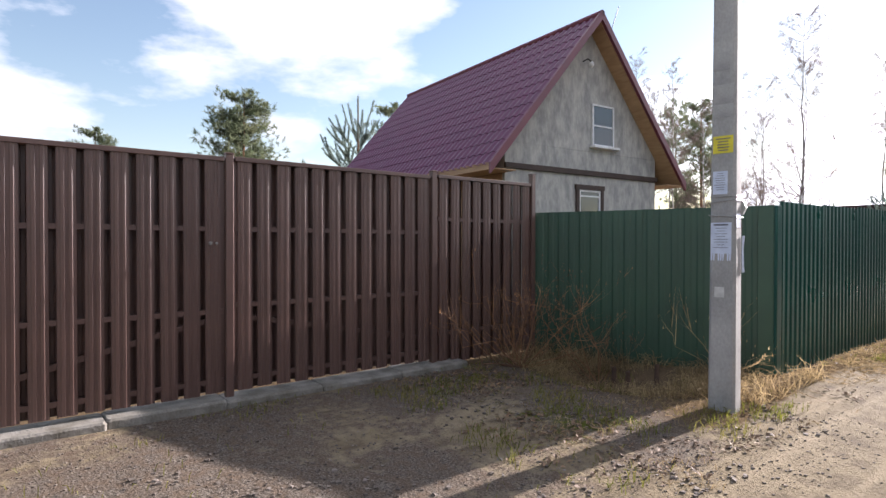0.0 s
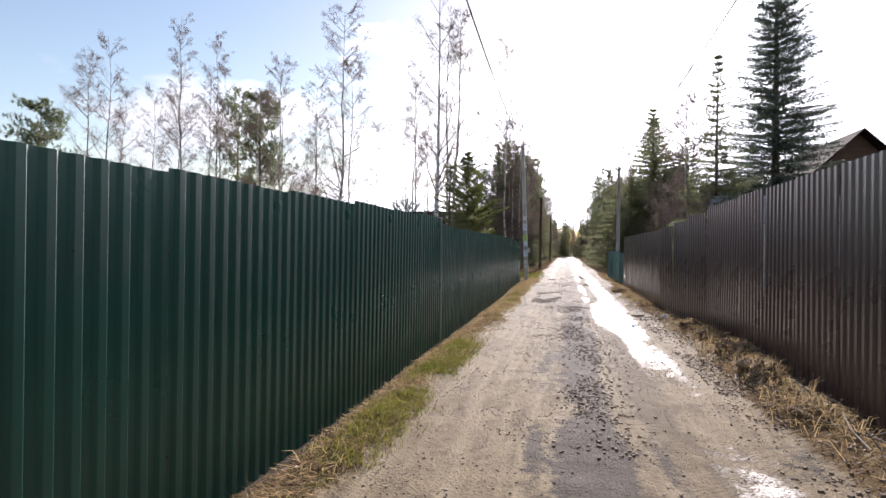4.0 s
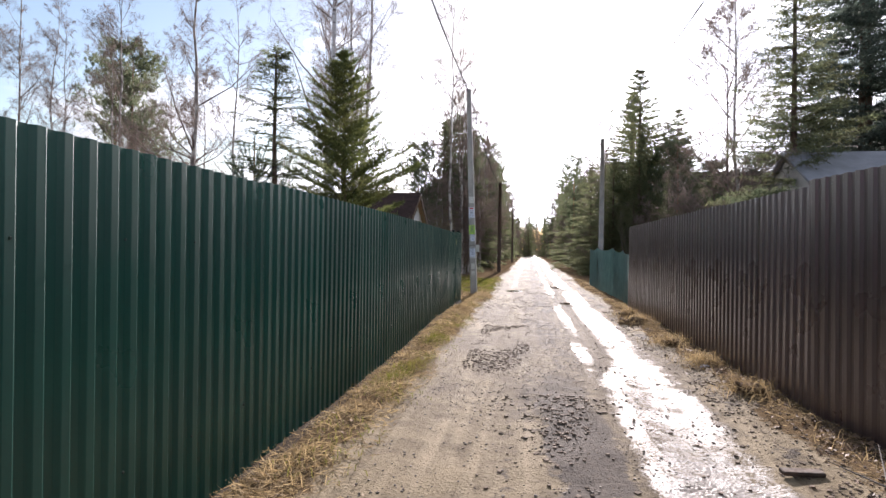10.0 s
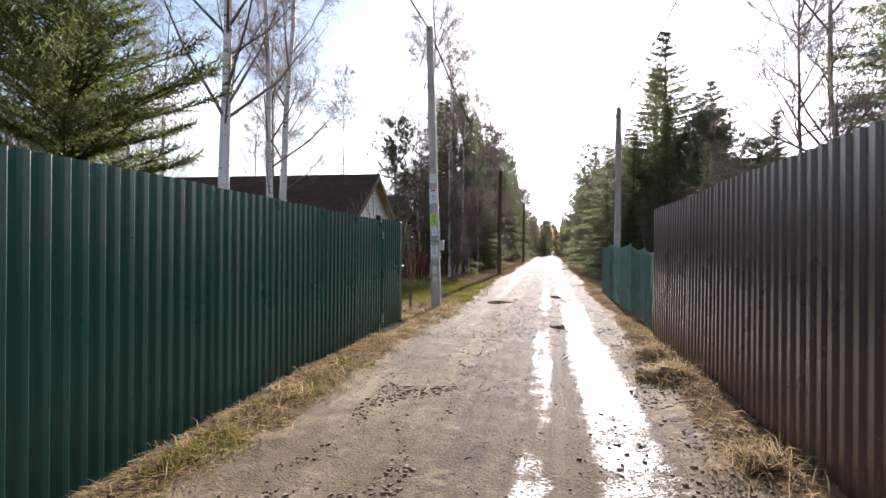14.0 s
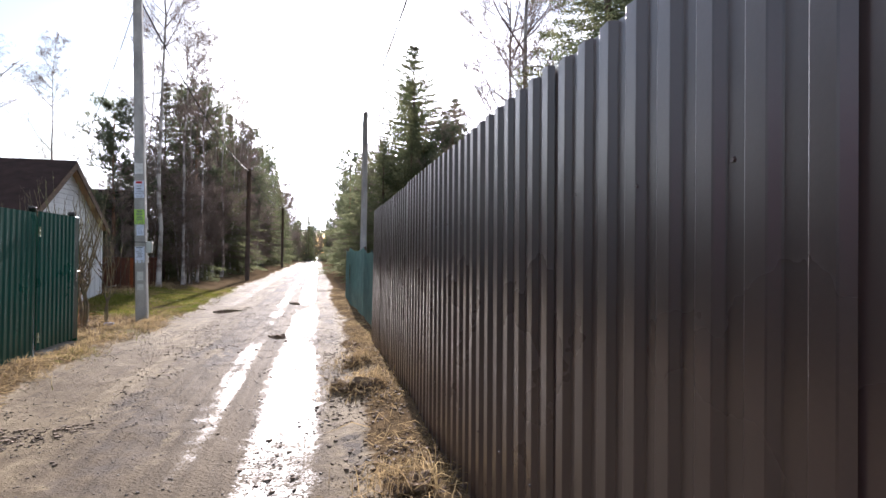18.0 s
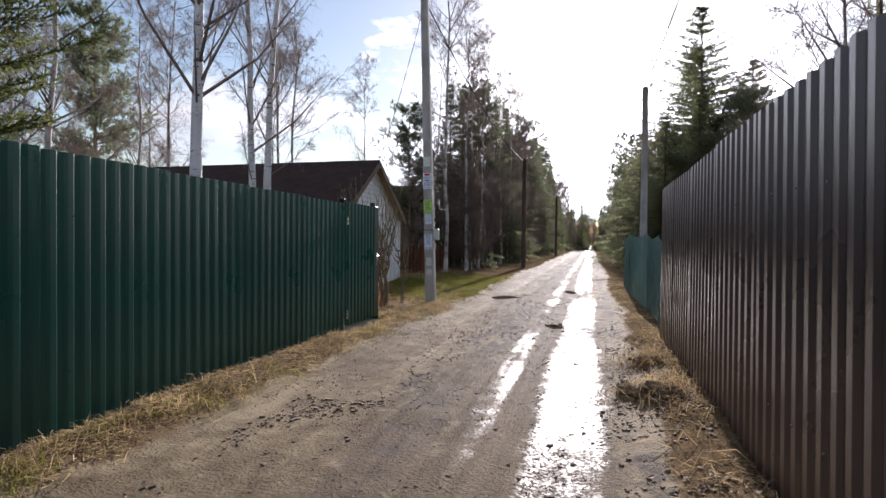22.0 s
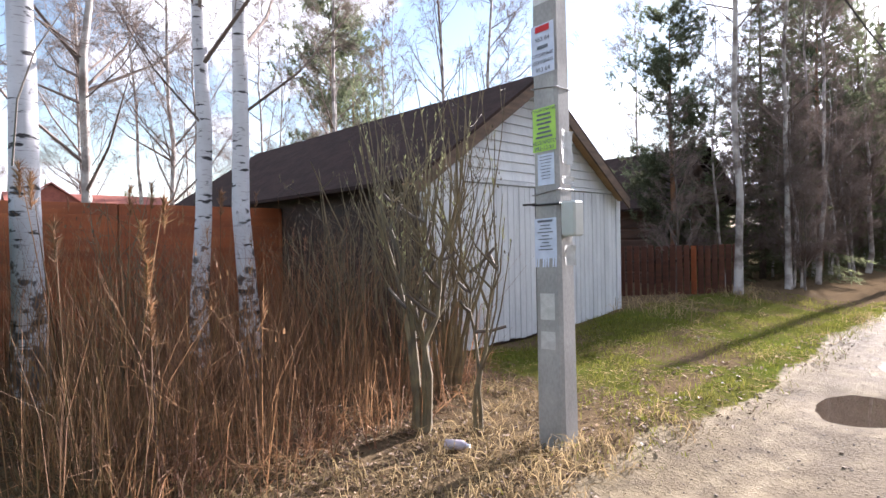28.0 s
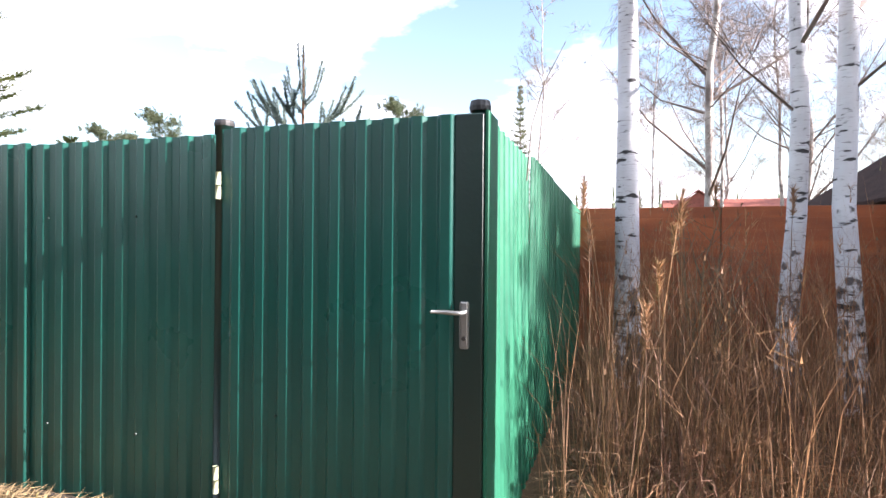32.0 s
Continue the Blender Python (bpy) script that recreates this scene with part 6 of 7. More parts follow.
plant("pine_tree", pine_far, -22.0, 24.5, "small sunlit pine beyond a green fence", turn=20, scale=0.64, group="pines")
plant("spruce_tree", spruce_slim, -30.6, 27.8, "narrow spruce in front of bare woodland", turn=20, scale=0.78, wide=0.7)
for k, (x, y, s) in enumerate(((-34, -9, 0.6), (-33, 19, 0.6), (-36, 23.5, 0.62), (-30, 21.6, 0.5))):
    plant("pine_tree", pine_far, x, y, "sunlit pine in the distance beyond a fence", turn=50 * k, scale=s, group="pines")
plant("pine_tree", pine_far, -7.35, 45.9, "green pine beside the road woods", turn=10, scale=0.62, group="pines")
plant("birch_tree", birch_tall, -5.45, 44.9, "tall bare birch beside the road", turn=10, scale=1.0, group="birches")
plant("birch_tree", birch_thin, -5.1, 47.2, "tall bare birch beside the road", turn=100, scale=0.9, group="birches")
plant("spruce_tree", spruce_full, 7.6, 33.0, "huge dark spruce behind a brown fence", turn=30, scale=0.98)
plant("spruce_tree", spruce_slim, 4.5, 29.9, "tall slim dark spruce behind a brown fence", turn=80, scale=0.73)
plant("pine_tree", pine_far, 2.75, 27.0, "bushy yellow green young pine behind a brown fence", turn=130, scale=0.24, wide=1.5)
plant("birch_tree", birch_wide, 3.5, 30.7, "bare tree with forked branches behind a brown fence", turn=80, scale=0.7, group="birches")
plant("bare_tree", bare_tree, 4.6, 34.5, "bare spreading tree behind a brown fence", turn=80, scale=1.1)
plant("spruce_tree", spruce_big, 7.2, 66.0, "tall spruce beside the far road", turn=100, scale=0.95, wide=2.0)
plant("spruce_tree", spruce_wide, 5.2, 52.0, "broad dark spruce beside the road", turn=200, scale=0.98)
plant("spruce_tree", spruce_slim, 3.4, 50.0, "narrow spruce beside the road", turn=140, scale=0.55, wide=1.4)
plant("spruce_tree", spruce_slim, 2.9, 57.5, "narrow spruce beside the road", turn=10, scale=0.60, wide=1.4)
plant("spruce_tree", spruce_wide, 8.4, 56.0, "dark spruce behind a shade net", turn=10, scale=0.86)
for k, (x, y, h) in enumerate(((-6.7, 50.6, 9.3), (-5.9, 53.6, 9.8), (-7.3, 56.2, 10.8), (-5.8, 59.2, 10.2), (-7.6, 62.5, 12.0), (-6.0, 65.5, 11.4), (-6.8, 70.0, 12.6), (-5.7, 75.5, 12.6), (-7.2, 81.0, 13.6), (-5.9, 88.0, 13.2), (-6.6, 96.0, 14.5), (-5.8, 106.0, 14.0), (-6.4, 118.0, 15.0), (3.3, 79.0, 11.6), (4.6, 90.0, 13.0), (3.9, 101.0, 12.8), (4.8, 114.0, 14.0))):
    form, tall = ((spruce_slim, 13.0), (pine_tall, 13.5), (spruce_big, 16.0))[k % 3]
    plant("pine_tree" if k % 3 == 1 else "spruce_tree", form, x, y, "tall conifer in the roadside woods", turn=47 * k, scale=h / tall, group="roadside conifers")
for k, (x, y, h) in enumerate(((-5.0, 49.4, 11.5), (-5.7, 52.0, 12.5), (-4.9, 55.2, 11.0), (-6.3, 57.6, 13.0), (-5.2, 60.6, 12.0), (-6.6, 54.4, 12.5), (-5.4, 64.0, 12.5), (-5.1, 68.0, 13.0), (-5.6, 73.0, 12.5))):
    form, tall = ((birch_thin, 14.0), (birch_tall, 16.0), (birch_wide, 13.0))[k % 3]
    plant("birch_tree", form, x, y, "tall thin bare birch in the roadside woods", turn=61 * k, scale=h / tall, group="roadside birches")
# trees over the green fence, by the house
for k, (x, y, s) in enumerate(((-20, 30, 0.7), (-24, 33, 0.75))):
    plant("birch_tree", (birch_tall, birch_thin)[k % 2], x, y, "bare birch beyond a green fence", turn=77 * k, scale=s, group="woodland birches")
woods = np.random.default_rng(99)
for k in range(132):
    left = k % 2 == 0
    y = 46 + 0.9 * (k // 2) * (1 + (k // 2) / 60) + woods.uniform(-1, 1)
    x = (-4.9 - abs(woods.normal()) * 2.6) if left else (3.7 + abs(woods.normal()) * 2.8)
    if left and y < 54 and x < -7.5:
        x = -5.0 - 0.5 * woods.random()
    kind = woods.random()
    if left and y < 62:
        plant("birch_tree", birch_brush, x, y, "thin bare birch in the roadside woods", turn=woods.uniform(0, 360), scale=woods.uniform(0.55, 1.0), group="roadside trees")
    elif kind < (0.66 if left else 0.45):
        plant("birch_tree", (birch_thin, birch_tall, birch_wide)[k % 3], x, y, "bare birch in the roadside woods", turn=woods.uniform(0, 360), scale=woods.uniform(0.62, 0.85) * (0.9 + max(0.0, y - 46) / 160), group="roadside trees")
    elif kind < (0.86 if left else 0.74):
        plant("pine_tree", (pine_tall, pine_far)[k % 2], x - (1 if left else -1), y, "pine in the roadside woods", turn=woods.uniform(0, 360), scale=woods.uniform(0.58, 0.80) * (0.9 + max(0.0, y - 46) / 160), group="roadside trees")
    else:
        plant("spruce_tree", (spruce_slim, spruce_big)[k % 2], x - (0.6 if left else -0.6), y, "spruce in the roadside woods", turn=woods.uniform(0, 360), scale=woods.uniform(0.45, 0.68) * (0.9 + max(0.0, y - 46) / 160), group="roadside trees")
for k in range(30):
    left = k % 5 == 0
    y = (46 if left else 33.5) + 1.5 * k + woods.uniform(-0.6, 0.6)
    x = -6.2 - woods.uniform(0, 3) if left else 2.7 + woods.uniform(0, 2.2)
    plant("spruce_tree", (spruce_slim, spruce_big)[k % 2], x, y, "young spruce in the roadside thicket", turn=woods.uniform(0, 360), scale=woods.uniform(0.16, 0.32), group="roadside trees")
for k in range(60):
    y = 44 + 1.0 * k + woods.uniform(-0.6, 0.6)
    x = -4.5 - woods.uniform(0, 2.2) if k % 2 else 2.9 + woods.uniform(0, 2.5)
    plant("bare_shrub", bare_tree, x, y, "leafless grey brown shrub beside the road", "shrub", woods.uniform(0, 360), woods.uniform(0.35, 0.6), "roadside shrubs")
for k in range(150):
    left = k % 2 == 0
    y = 50 + 0.75 * k + woods.uniform(-1, 1)
    x = -5.2 - abs(woods.normal()) * 3.5 if left else 3.4 + abs(woods.normal()) * 3.5
    if left and y < 55 and x < -7:
        continue
    plant("birch_tree", birch_brush, x, y, "thin bare birch in the roadside woods", turn=woods.uniform(0, 360), scale=woods.uniform(0.6, 1.0), group="roadside trees")
for k in range(130):
    x, y = woods.uniform(-9, 8), woods.uniform(136, 185)
    plant(*(("birch_tree", birch_brush) if k % 4 else ("pine_tree", pine_far) if k % 8 == 0 else ("spruce_tree", spruce_slim)), x, y, "tree closing the far end of the road", turn=woods.uniform(0, 360), scale=woods.uniform(0.6, 0.95), group="roadside trees")
# distance all round: a ring of woods as one piece
far = Build()
for ring_r, count in ((95, 300), (150, 420)):
    for k in range(count):
        a = 2 * math.pi * k / count + woods.uniform(-0.01, 0.01)
        x, y = -1 + ring_r * math.sin(a), 60 + ring_r * 1.15 * math.cos(a)
        y = max(y, -1e3)
        if abs(x + 1) < 3 and y > 0 and ring_r < 100:
            continue
        h, w = woods.uniform(6, 12), woods.uniform(1.2, 2.2)
        n = 90
        t = woods.random(n)
        ang = woods.uniform(0, 2 * math.pi, n)
        base = np.c_[x + 0 * t, y + 0 * t, h * t * 0.95 + 0.5]
        tip = base + np.c_[np.cos(ang) * w * (1.05 - t), np.sin(ang) * w * (1.05 - t), 0.25 * h * (woods.random(n) - 0.2)]
        blades(far, base, tip, 0.32)
        blades(far, np.array([[x, y, -0.5]]), np.array([[x, y, h * 1.05]]), 0.35)
solid("distant_woods", far, M["pine"], "mixed woods in the distance", "woods", kind="stuff")


# ---- reeds, grass, litter, stones ----
def scatter(n, x0, x1, y0, y1, weight=None):
    """n points on the ground, thinned by weight(x, y) in 0..1."""
    x, y = RNG.uniform(x0, x1, n), RNG.uniform(y0, y1, n)
    if weight is not None:
        keep = RNG.random(n) < weight(x, y)
        x, y = x[keep], y[keep]
    return np.c_[x, y, land(x, y)]


def tuft_blades(p, length, lean, width, b=None):
    """A bent blade at each point."""
    b = b or Build()
    n = len(p)
    ln = length * RNG.uniform(0.5, 1.2, n)
    a = RNG.uniform(0, 2 * math.pi, n)
    le = lean * RNG.uniform(0.2, 1.2, n)
    out = np.c_[np.cos(a), np.sin(a), 0 * a]
    mid = p + out * (ln * le * 0.35)[:, None] + np.c_[0 * a, 0 * a, ln * 0.6 * np.sqrt(np.clip(1 - 0.3 * le * le, 0.1, 1))]
    tip = mid + out * (ln * le * 0.6)[:, None] + np.c_[0 * a, 0 * a, ln * 0.45 * (1 - le)]
    return strips(b, p - np.array([0, 0, 0.01]), mid, tip, width)


reed_w = lambda x, y: step(x, -9.4, -8.8) * (1 - step(x, -4.3 - 0.25 * (y - 33), -3.75 - 0.25 * (y - 33))) * step(y, 32.05, 32.5) * (1 - step(y, 35.9, 36.3)) * (0.35 + 0.9 * fbm(x, y, 0.8, 2, 31))
p = scatter(5600, -9.4, -3.7, 32.0, 36.2, reed_w)
n = len(p)
ln, a = RNG.uniform(0.6, 2.1, n) * (0.75 + 0.25 * step(p[:, 0], -4.2, -6.0)), RNG.uniform(0, 2 * math.pi, n)
le = np.abs(RNG.normal(0.14, 0.13, n)).clip(0, 0.42)
out = np.c_[np.cos(a), np.sin(a), 0 * a]
reeds = Build()
m1 = p + out * (ln * le * 0.5)[:, None] + np.c_[0 * a, 0 * a, ln * 0.55]
t1_ = m1 + out * (ln * le * 1.3)[:, None] + np.c_[0 * a, 0 * a, ln * 0.42]
strips(reeds, p - np.array([0, 0, 0.03]), m1, t1_, RNG.uniform(0.003, 0.0065, n))
plume = RNG.random(n) < 0.02
pl = np.repeat(t1_[plume], 14, 0)
pb = pl - np.c_[0 * pl[:, 0], 0 * pl[:, 0], RNG.uniform(0, 0.12, len(pl))]
blades(reeds, pb, pb + np.c_[RNG.normal(0.02, 0.02, len(pl)), RNG.normal(0, 0.02, len(pl)), RNG.uniform(0.03, 0.08, len(pl))], 0.006)
for px, py, ph in ((-4.25, 32.45, 1.55), (-4.4, 32.65, 1.70), (-4.75, 32.5, 1.85), (-4.1, 32.75, 1.35), (-5.1, 32.6, 1.95), (-4.6, 32.95, 1.60), (-5.5, 32.9, 1.9), (-3.95, 32.55, 1.15), (-6.0, 33.1, 2.0), (-5.7, 33.7, 1.95)):
    foot = np.array([px, py, ground_z(px, py)])
    top = foot + np.array([RNG.normal(0, 0.12), RNG.normal(0, 0.12), ph])
    reeds.tube([tuple(foot), tuple((foot + top) / 2 + RNG.normal(0, 0.03, 3)), tuple(top)], [0.004, 0.0035, 0.002], 4, False)
    k = 130
    c = top - np.c_[np.zeros((k, 2)), RNG.uniform(0, 0.20, k)]
    blades(reeds, c, c + np.c_[RNG.normal(0.015, 0.028, k), RNG.normal(0, 0.028, k), RNG.uniform(0.02, 0.07, k)], 0.006)
bent = scatter(7000, -9.2, -3.75, 32.1, 36.3, reed_w)
tuft_blades(bent, 0.60, 1.35, 0.006, reeds)
solid("dry_reeds", reeds, M["reed"], "thicket of tall dead reed stems", "reeds", kind="stuff")

straw_w = lambda x, y: (1.5 * bell(x, -2.96, 0.19) * step(y, 6, 8) + 0.35 * bell(x, 1.05, 0.22) * step(y, 3, 6)) * (0.1 + 1.2 * step(fbm(x, y, 0.7, 3, 33), 0.46, 0.62)) * (1 - step(y, 31.9, 32.6) * (x > -1)) * (1 - 0.8 * step(y, 35, 36))
st = tuft_blades(scatter(90000, -3.34, 1.4, 4, 46, straw_w), 0.135, 1.55, 0.006)
tuft_blades(scatter(9000, -5.0, -2.6, 32.1, 36.0, lambda x, y: step(fbm(x, y, 0.7, 3, 34), 0.35, 0.6) * 0.9), 0.15, 1.7, 0.006, st)
tuft_blades(scatter(7000, -6.0, -2.9, 3.6, 6.2, lambda x, y: step(fbm(x, y, 0.5, 3, 35), 0.4, 0.6) * step(y, 3.4 + (x + 6) * 0.2, 4.2) * (y < 4.6 + (x + 5.9) * 0.4)), 0.28, 1.4, 0.007, st)
tuft_blades(scatter(5000, -6.2, -2.6, 40.4, 47, lambda x, y: 0.6 * step(fbm(x, y, 0.8, 3, 36), 0.45, 0.6) * (1 - step(x, -5.4, -4.2))), 0.3, 1.3, 0.008, st)
tuft_blades(scatter(3500, 0.7, 1.5, 8, 31, lambda x, y: (bell(y, 15, 4) + bell(y, 28, 1.2) + bell(y, 23.5, 0.9)) * step(fbm(x, y, 0.6, 3, 37), 0.42, 0.6)), 0.24, 1.5, 0.007, st)
for mx, my, ms in ((0.75, 28.2, 0.3), (0.80, 29.6, 0.25), (0.85, 25.6, 0.25), (1.0, 13.2, 0.25), (1.15, 14.6, 0.3), (1.2, 16.0, 0.3), (1.05, 17.2, 0.25), (0.95, 11.6, 0.25), (0.9, 22.4, 0.2), (0.85, 24.0, 0.2)):
    q = np.c_[RNG.normal(mx, ms * 0.7, 300), RNG.normal(my, ms * 0.9, 300), np.zeros(300)]
    q[:, 2] = land(q[:, 0], q[:, 1]) + 0.30 * ms * np.exp(-((q[:, 0] - mx) ** 2 + (q[:, 1] - my) ** 2) / ms ** 2)
    tuft_blades(q[q[:, 0] < 1.45], 0.17, 1.6, 0.006, st)
tuft_blades(scatter(7000, -5.7, -2.3, 1.8, 4.8, lambda x, y: 0.7 * step(fbm(x, y, 0.45, 3, 47), 0.46, 0.62)), 0.07, 1.7, 0.005, st)
tuft_blades(scatter(5000, -5.5, -3.1, 3.6, 5.2, lambda x, y: step(fbm(x, y, 0.4, 3, 58), 0.42, 0.58) * (y < 4.62 + (x + 5.9) * 0.4)), 0.20, 1.4, 0.006, st)
# flat dead blades matted over the verges
flat_l = scatter(52000, -3.3, -2.5, 5.6, 32.5, lambda x, y: (0.25 + 0.9 * step(fbm(x, y, 0.5, 3, 48), 0.38, 0.6)) * (1 - step(x + 0.3 * fbm(x, y, 1.2, 2, 49), -2.75, -2.4)))
flat_r = scatter(26000, 0.6, 1.3, 4, 46, lambda x, y: (0.15 + 0.8 * step(fbm(x, y, 0.5, 3, 50), 0.4, 0.6)) * step(x, 0.62, 0.95))
for fl_ in (flat_l, flat_r):
    k3, a3 = len(fl_), RNG.uniform(0, 2 * math.pi, len(fl_))
    d3_ = np.c_[np.cos(a3), np.sin(a3), RNG.uniform(-0.02, 0.35, k3)] * RNG.uniform(0.04, 0.13, k3)[:, None]
    blades(st, fl_ + np.array([0, 0, 0.006]), fl_ + np.array([0, 0, 0.012]) + d3_, 0.006)
lawn_l = scatter(9000, -5.8, -2.7, 35.4, 43, lambda x, y: 0.9 * step(fbm(x, y, 0.6, 3, 76), 0.44, 0.6))
a3 = RNG.uniform(0, 2 * math.pi, len(lawn_l))
blades(st, lawn_l + np.array([0, 0, 0.01]), lawn_l + np.c_[np.cos(a3), np.sin(a3), RNG.uniform(0.1, 0.6, len(a3))] * RNG.uniform(0.04, 0.11, len(a3))[:, None], 0.006)
solid("dry_grass", st, M["straw"], "tufts of dry straw coloured grass along the verges", "grass", kind="stuff")

green_w = lambda x, y: (bell(x, -2.85, 0.22) * (step(y, 6, 8) * (1 - step(y, 14, 17)) + 0.45 * step(y, 19, 20)) + (1 - step(x, -3.1, -2.65)) * step(y + 0.35 * (x + 4), 35.4, 37.0)) * np.clip(step(fbm(x, y, 0.7, 4, 40), 0.42, 0.6) + 0.15 * step(y, 35, 36), 0, 1)
gr = tuft_blades(scatter(120000, -6.0, -2.4, 5, 46, green_w), 0.07, 1.0, 0.006)
tuft_blades(scatter(26000, -3.25, -2.55, 6.5, 15.5, lambda x, y: bell(x, -2.88, 0.2) * step(fbm(x, y, 0.8, 3, 56), 0.42, 0.6)), 0.075, 1.1, 0.006, gr)
tuft_blades(scatter(14000, -3.2, -2.6, 18, 31, lambda x, y: bell(x, -2.88, 0.16) * step(fbm(x, y, 0.9, 3, 57), 0.52, 0.66)), 0.08, 1.1, 0.006, gr)
tuft_blades(scatter(700, -3.5, -2.6, 3.3, 4.4, lambda x, y: step(fbm(x, y, 0.4, 3, 44), 0.4, 0.6)), 0.09, 0.9, 0.006, gr)
tuft_blades(scatter(5000, -6.5, 1.2, -3, 5, lambda x, y: 0.5 * step(fbm(x, y, 0.9, 3, 43), 0.55, 0.7) * (x < -2.4)), 0.08, 0.9, 0.005, gr)
tuft_blades(scatter(9000, -5.75, -2.6, 1.4, 4.8, lambda x, y: 0.8 * step(fbm(x, y, 0.5, 3, 45), 0.5, 0.62)), 0.11, 1.0, 0.005, gr)
tuft_blades(scatter(1500, -5.8, -5.2, -2.5, 2.6, lambda x, y: step(fbm(x, y, 0.6, 3, 46), 0.5, 0.65)), 0.06, 1.0, 0.005, gr)
solid("green_grass", gr, M["grass"], "short fresh spring grass", "grass", kind="stuff")

lv_pts = np.concatenate([scatter(9000, -5.0, -2.5, 32.2, 36.6, lambda x, y: (1 - 0.75 * step(y, 34.9, 35.6)) * fbm(x, y, 0.8, 3, 41) * (1 - step(x, -3.0, -2.5))), scatter(26000, 0.5, 1.5, 5, 31.5, lambda x, y: step(x, 0.5, 0.95) * (0.30 + 0.7 * bell(y, 16.5, 4.5)) * step(fbm(x, y, 0.6, 3, 71), 0.3, 0.55)), scatter(1500, -3.3, -2.2, 4, 35, lambda x, y: 0.6 * bell(x, -2.9, 0.4)), scatter(7000, -5.75, -2.4, 1.2, 5.3, lambda x, y: step(fbm(x, y, 0.6, 3, 73), 0.4, 0.6) * step(y, 1.2, 2.6)), scatter(2200, -5.6, -2.5, 35.5, 41, lambda x, y: 0.9 * step(fbm(x, y, 0.5, 3, 75), 0.48, 0.62))])
n = len(lv_pts)
a, s = RNG.uniform(0, 2 * math.pi, n), RNG.uniform(0.010, 0.030, n)
ux = np.c_[np.cos(a), np.sin(a), RNG.uniform(-0.5, 0.5, n)] * s[:, None]
uy = np.c_[-np.sin(a), np.cos(a), RNG.uniform(-0.5, 0.5, n)] * s[:, None] * 0.7
c = lv_pts + np.array([0, 0, 0.012])
v = np.stack([c - ux, c - uy * 0.9 + np.array([0, 0, 0.006]), c + ux, c + uy * 0.9 + np.array([0, 0, 0.006])], 1).reshape(-1, 3)
i = np.arange(n) * 4
solid("leaf_litter", Build().bulk(v, np.c_[i, i + 1, i + 2]).bulk(v + np.array([0, 0, 0.0005]), np.c_[i, i + 2, i + 3]), M["leaf"], "scattered brown fallen leaves", "leaves", kind="stuff")


def pebbles(points, lo, hi, flat=0.6):
    """Small irregular stones, eight corners each, sunk a little into the ground."""
    n = len(points)
    cube = np.array([(x, y, z) for z in (-1, 1) for y in (-1, 1) for x in (-1, 1)], float) * 0.62
    s = lo + (hi - lo) * RNG.random(n) ** 3.2
    v = cube[None] * (1 + 0.45 * RNG.normal(size=(n, 8, 3)).clip(-1, 1)) * s[:, None, None] * np.array([1, 1, flat])
    a = RNG.uniform(0, 6.28, n)
    ca, sa = np.cos(a)[:, None], np.sin(a)[:, None]
    v = np.stack([v[..., 0] * ca - v[..., 1] * sa, v[..., 0] * sa + v[..., 1] * ca, v[..., 2]], -1) + points[:, None] + np.array([0, 0, 1]) * (s * flat * 0.35)[:, None, None]
    f = np.array([(0, 2, 3, 1), (4, 5, 7, 6), (0, 1, 5, 4), (2, 6, 7, 3), (0, 4, 6, 2), (1, 3, 7, 5)])
    return v.reshape(-1, 3), (f[None] + 8 * np.arange(n)[:, None, None]).reshape(-1, 4)


grit = np.concatenate([scatter(30000, -2.6, 0.7, 7, 36, lambda x, y: 0.15 + 0.85 * step(fbm(2.0 * x, y, 0.9, 3, 72), 0.45, 0.62)), scatter(12000, -2.7, 0.9, -2, 42, lambda x, y: step(fbm(x, y, 0.8, 3, 50), 0.42, 0.66)), scatter(16000, -5.8, -2.0, -2.8, 4.6, lambda x, y: fbm(x, y, 1.0, 3, 51))])
coarse_grit = scatter(5000, -5.75, -2.3, -2.8, 4.2, lambda x, y: step(fbm(x, y, 0.7, 3, 55), 0.42, 0.62))
solid("gravel", Build().bulk(*pebbles(grit, 0.003, 0.013)).bulk(*pebbles(coarse_grit, 0.006, 0.024)), M["stone"], "small loose stones on the road", "gravel", kind="stuff")
clods = np.concatenate([scatter(22000, -1.75, -0.35, 6, 22, lambda x, y: bell(x, -1.05, 0.35) * step(fbm(x, y, 1.1, 3, 14), 0.35, 0.6)), scatter(4500, -2.3, -1.4, 22.5, 27.5, lambda x, y: step(fbm(x, y, 0.8, 3, 53), 0.4, 0.6)), scatter(14000, -1.9, 0.9, 10, 42, lambda x, y: 0.6 * step(fbm(2 * x, y, 0.9, 3, 54), 0.48, 0.66)), scatter(26000, 0.4, 1.4, 4, 31, lambda x, y: step(fbm(x, y, 0.7, 3, 59), 0.42, 0.60) * (0.4 + 0.6 * bell(y, 14, 5)))])
solid("mud_clods", Build().bulk(*pebbles(clods, 0.004, 0.023, 0.55)), M["clod"], "dark churned mud clods on the road", "mud", kind="stuff")


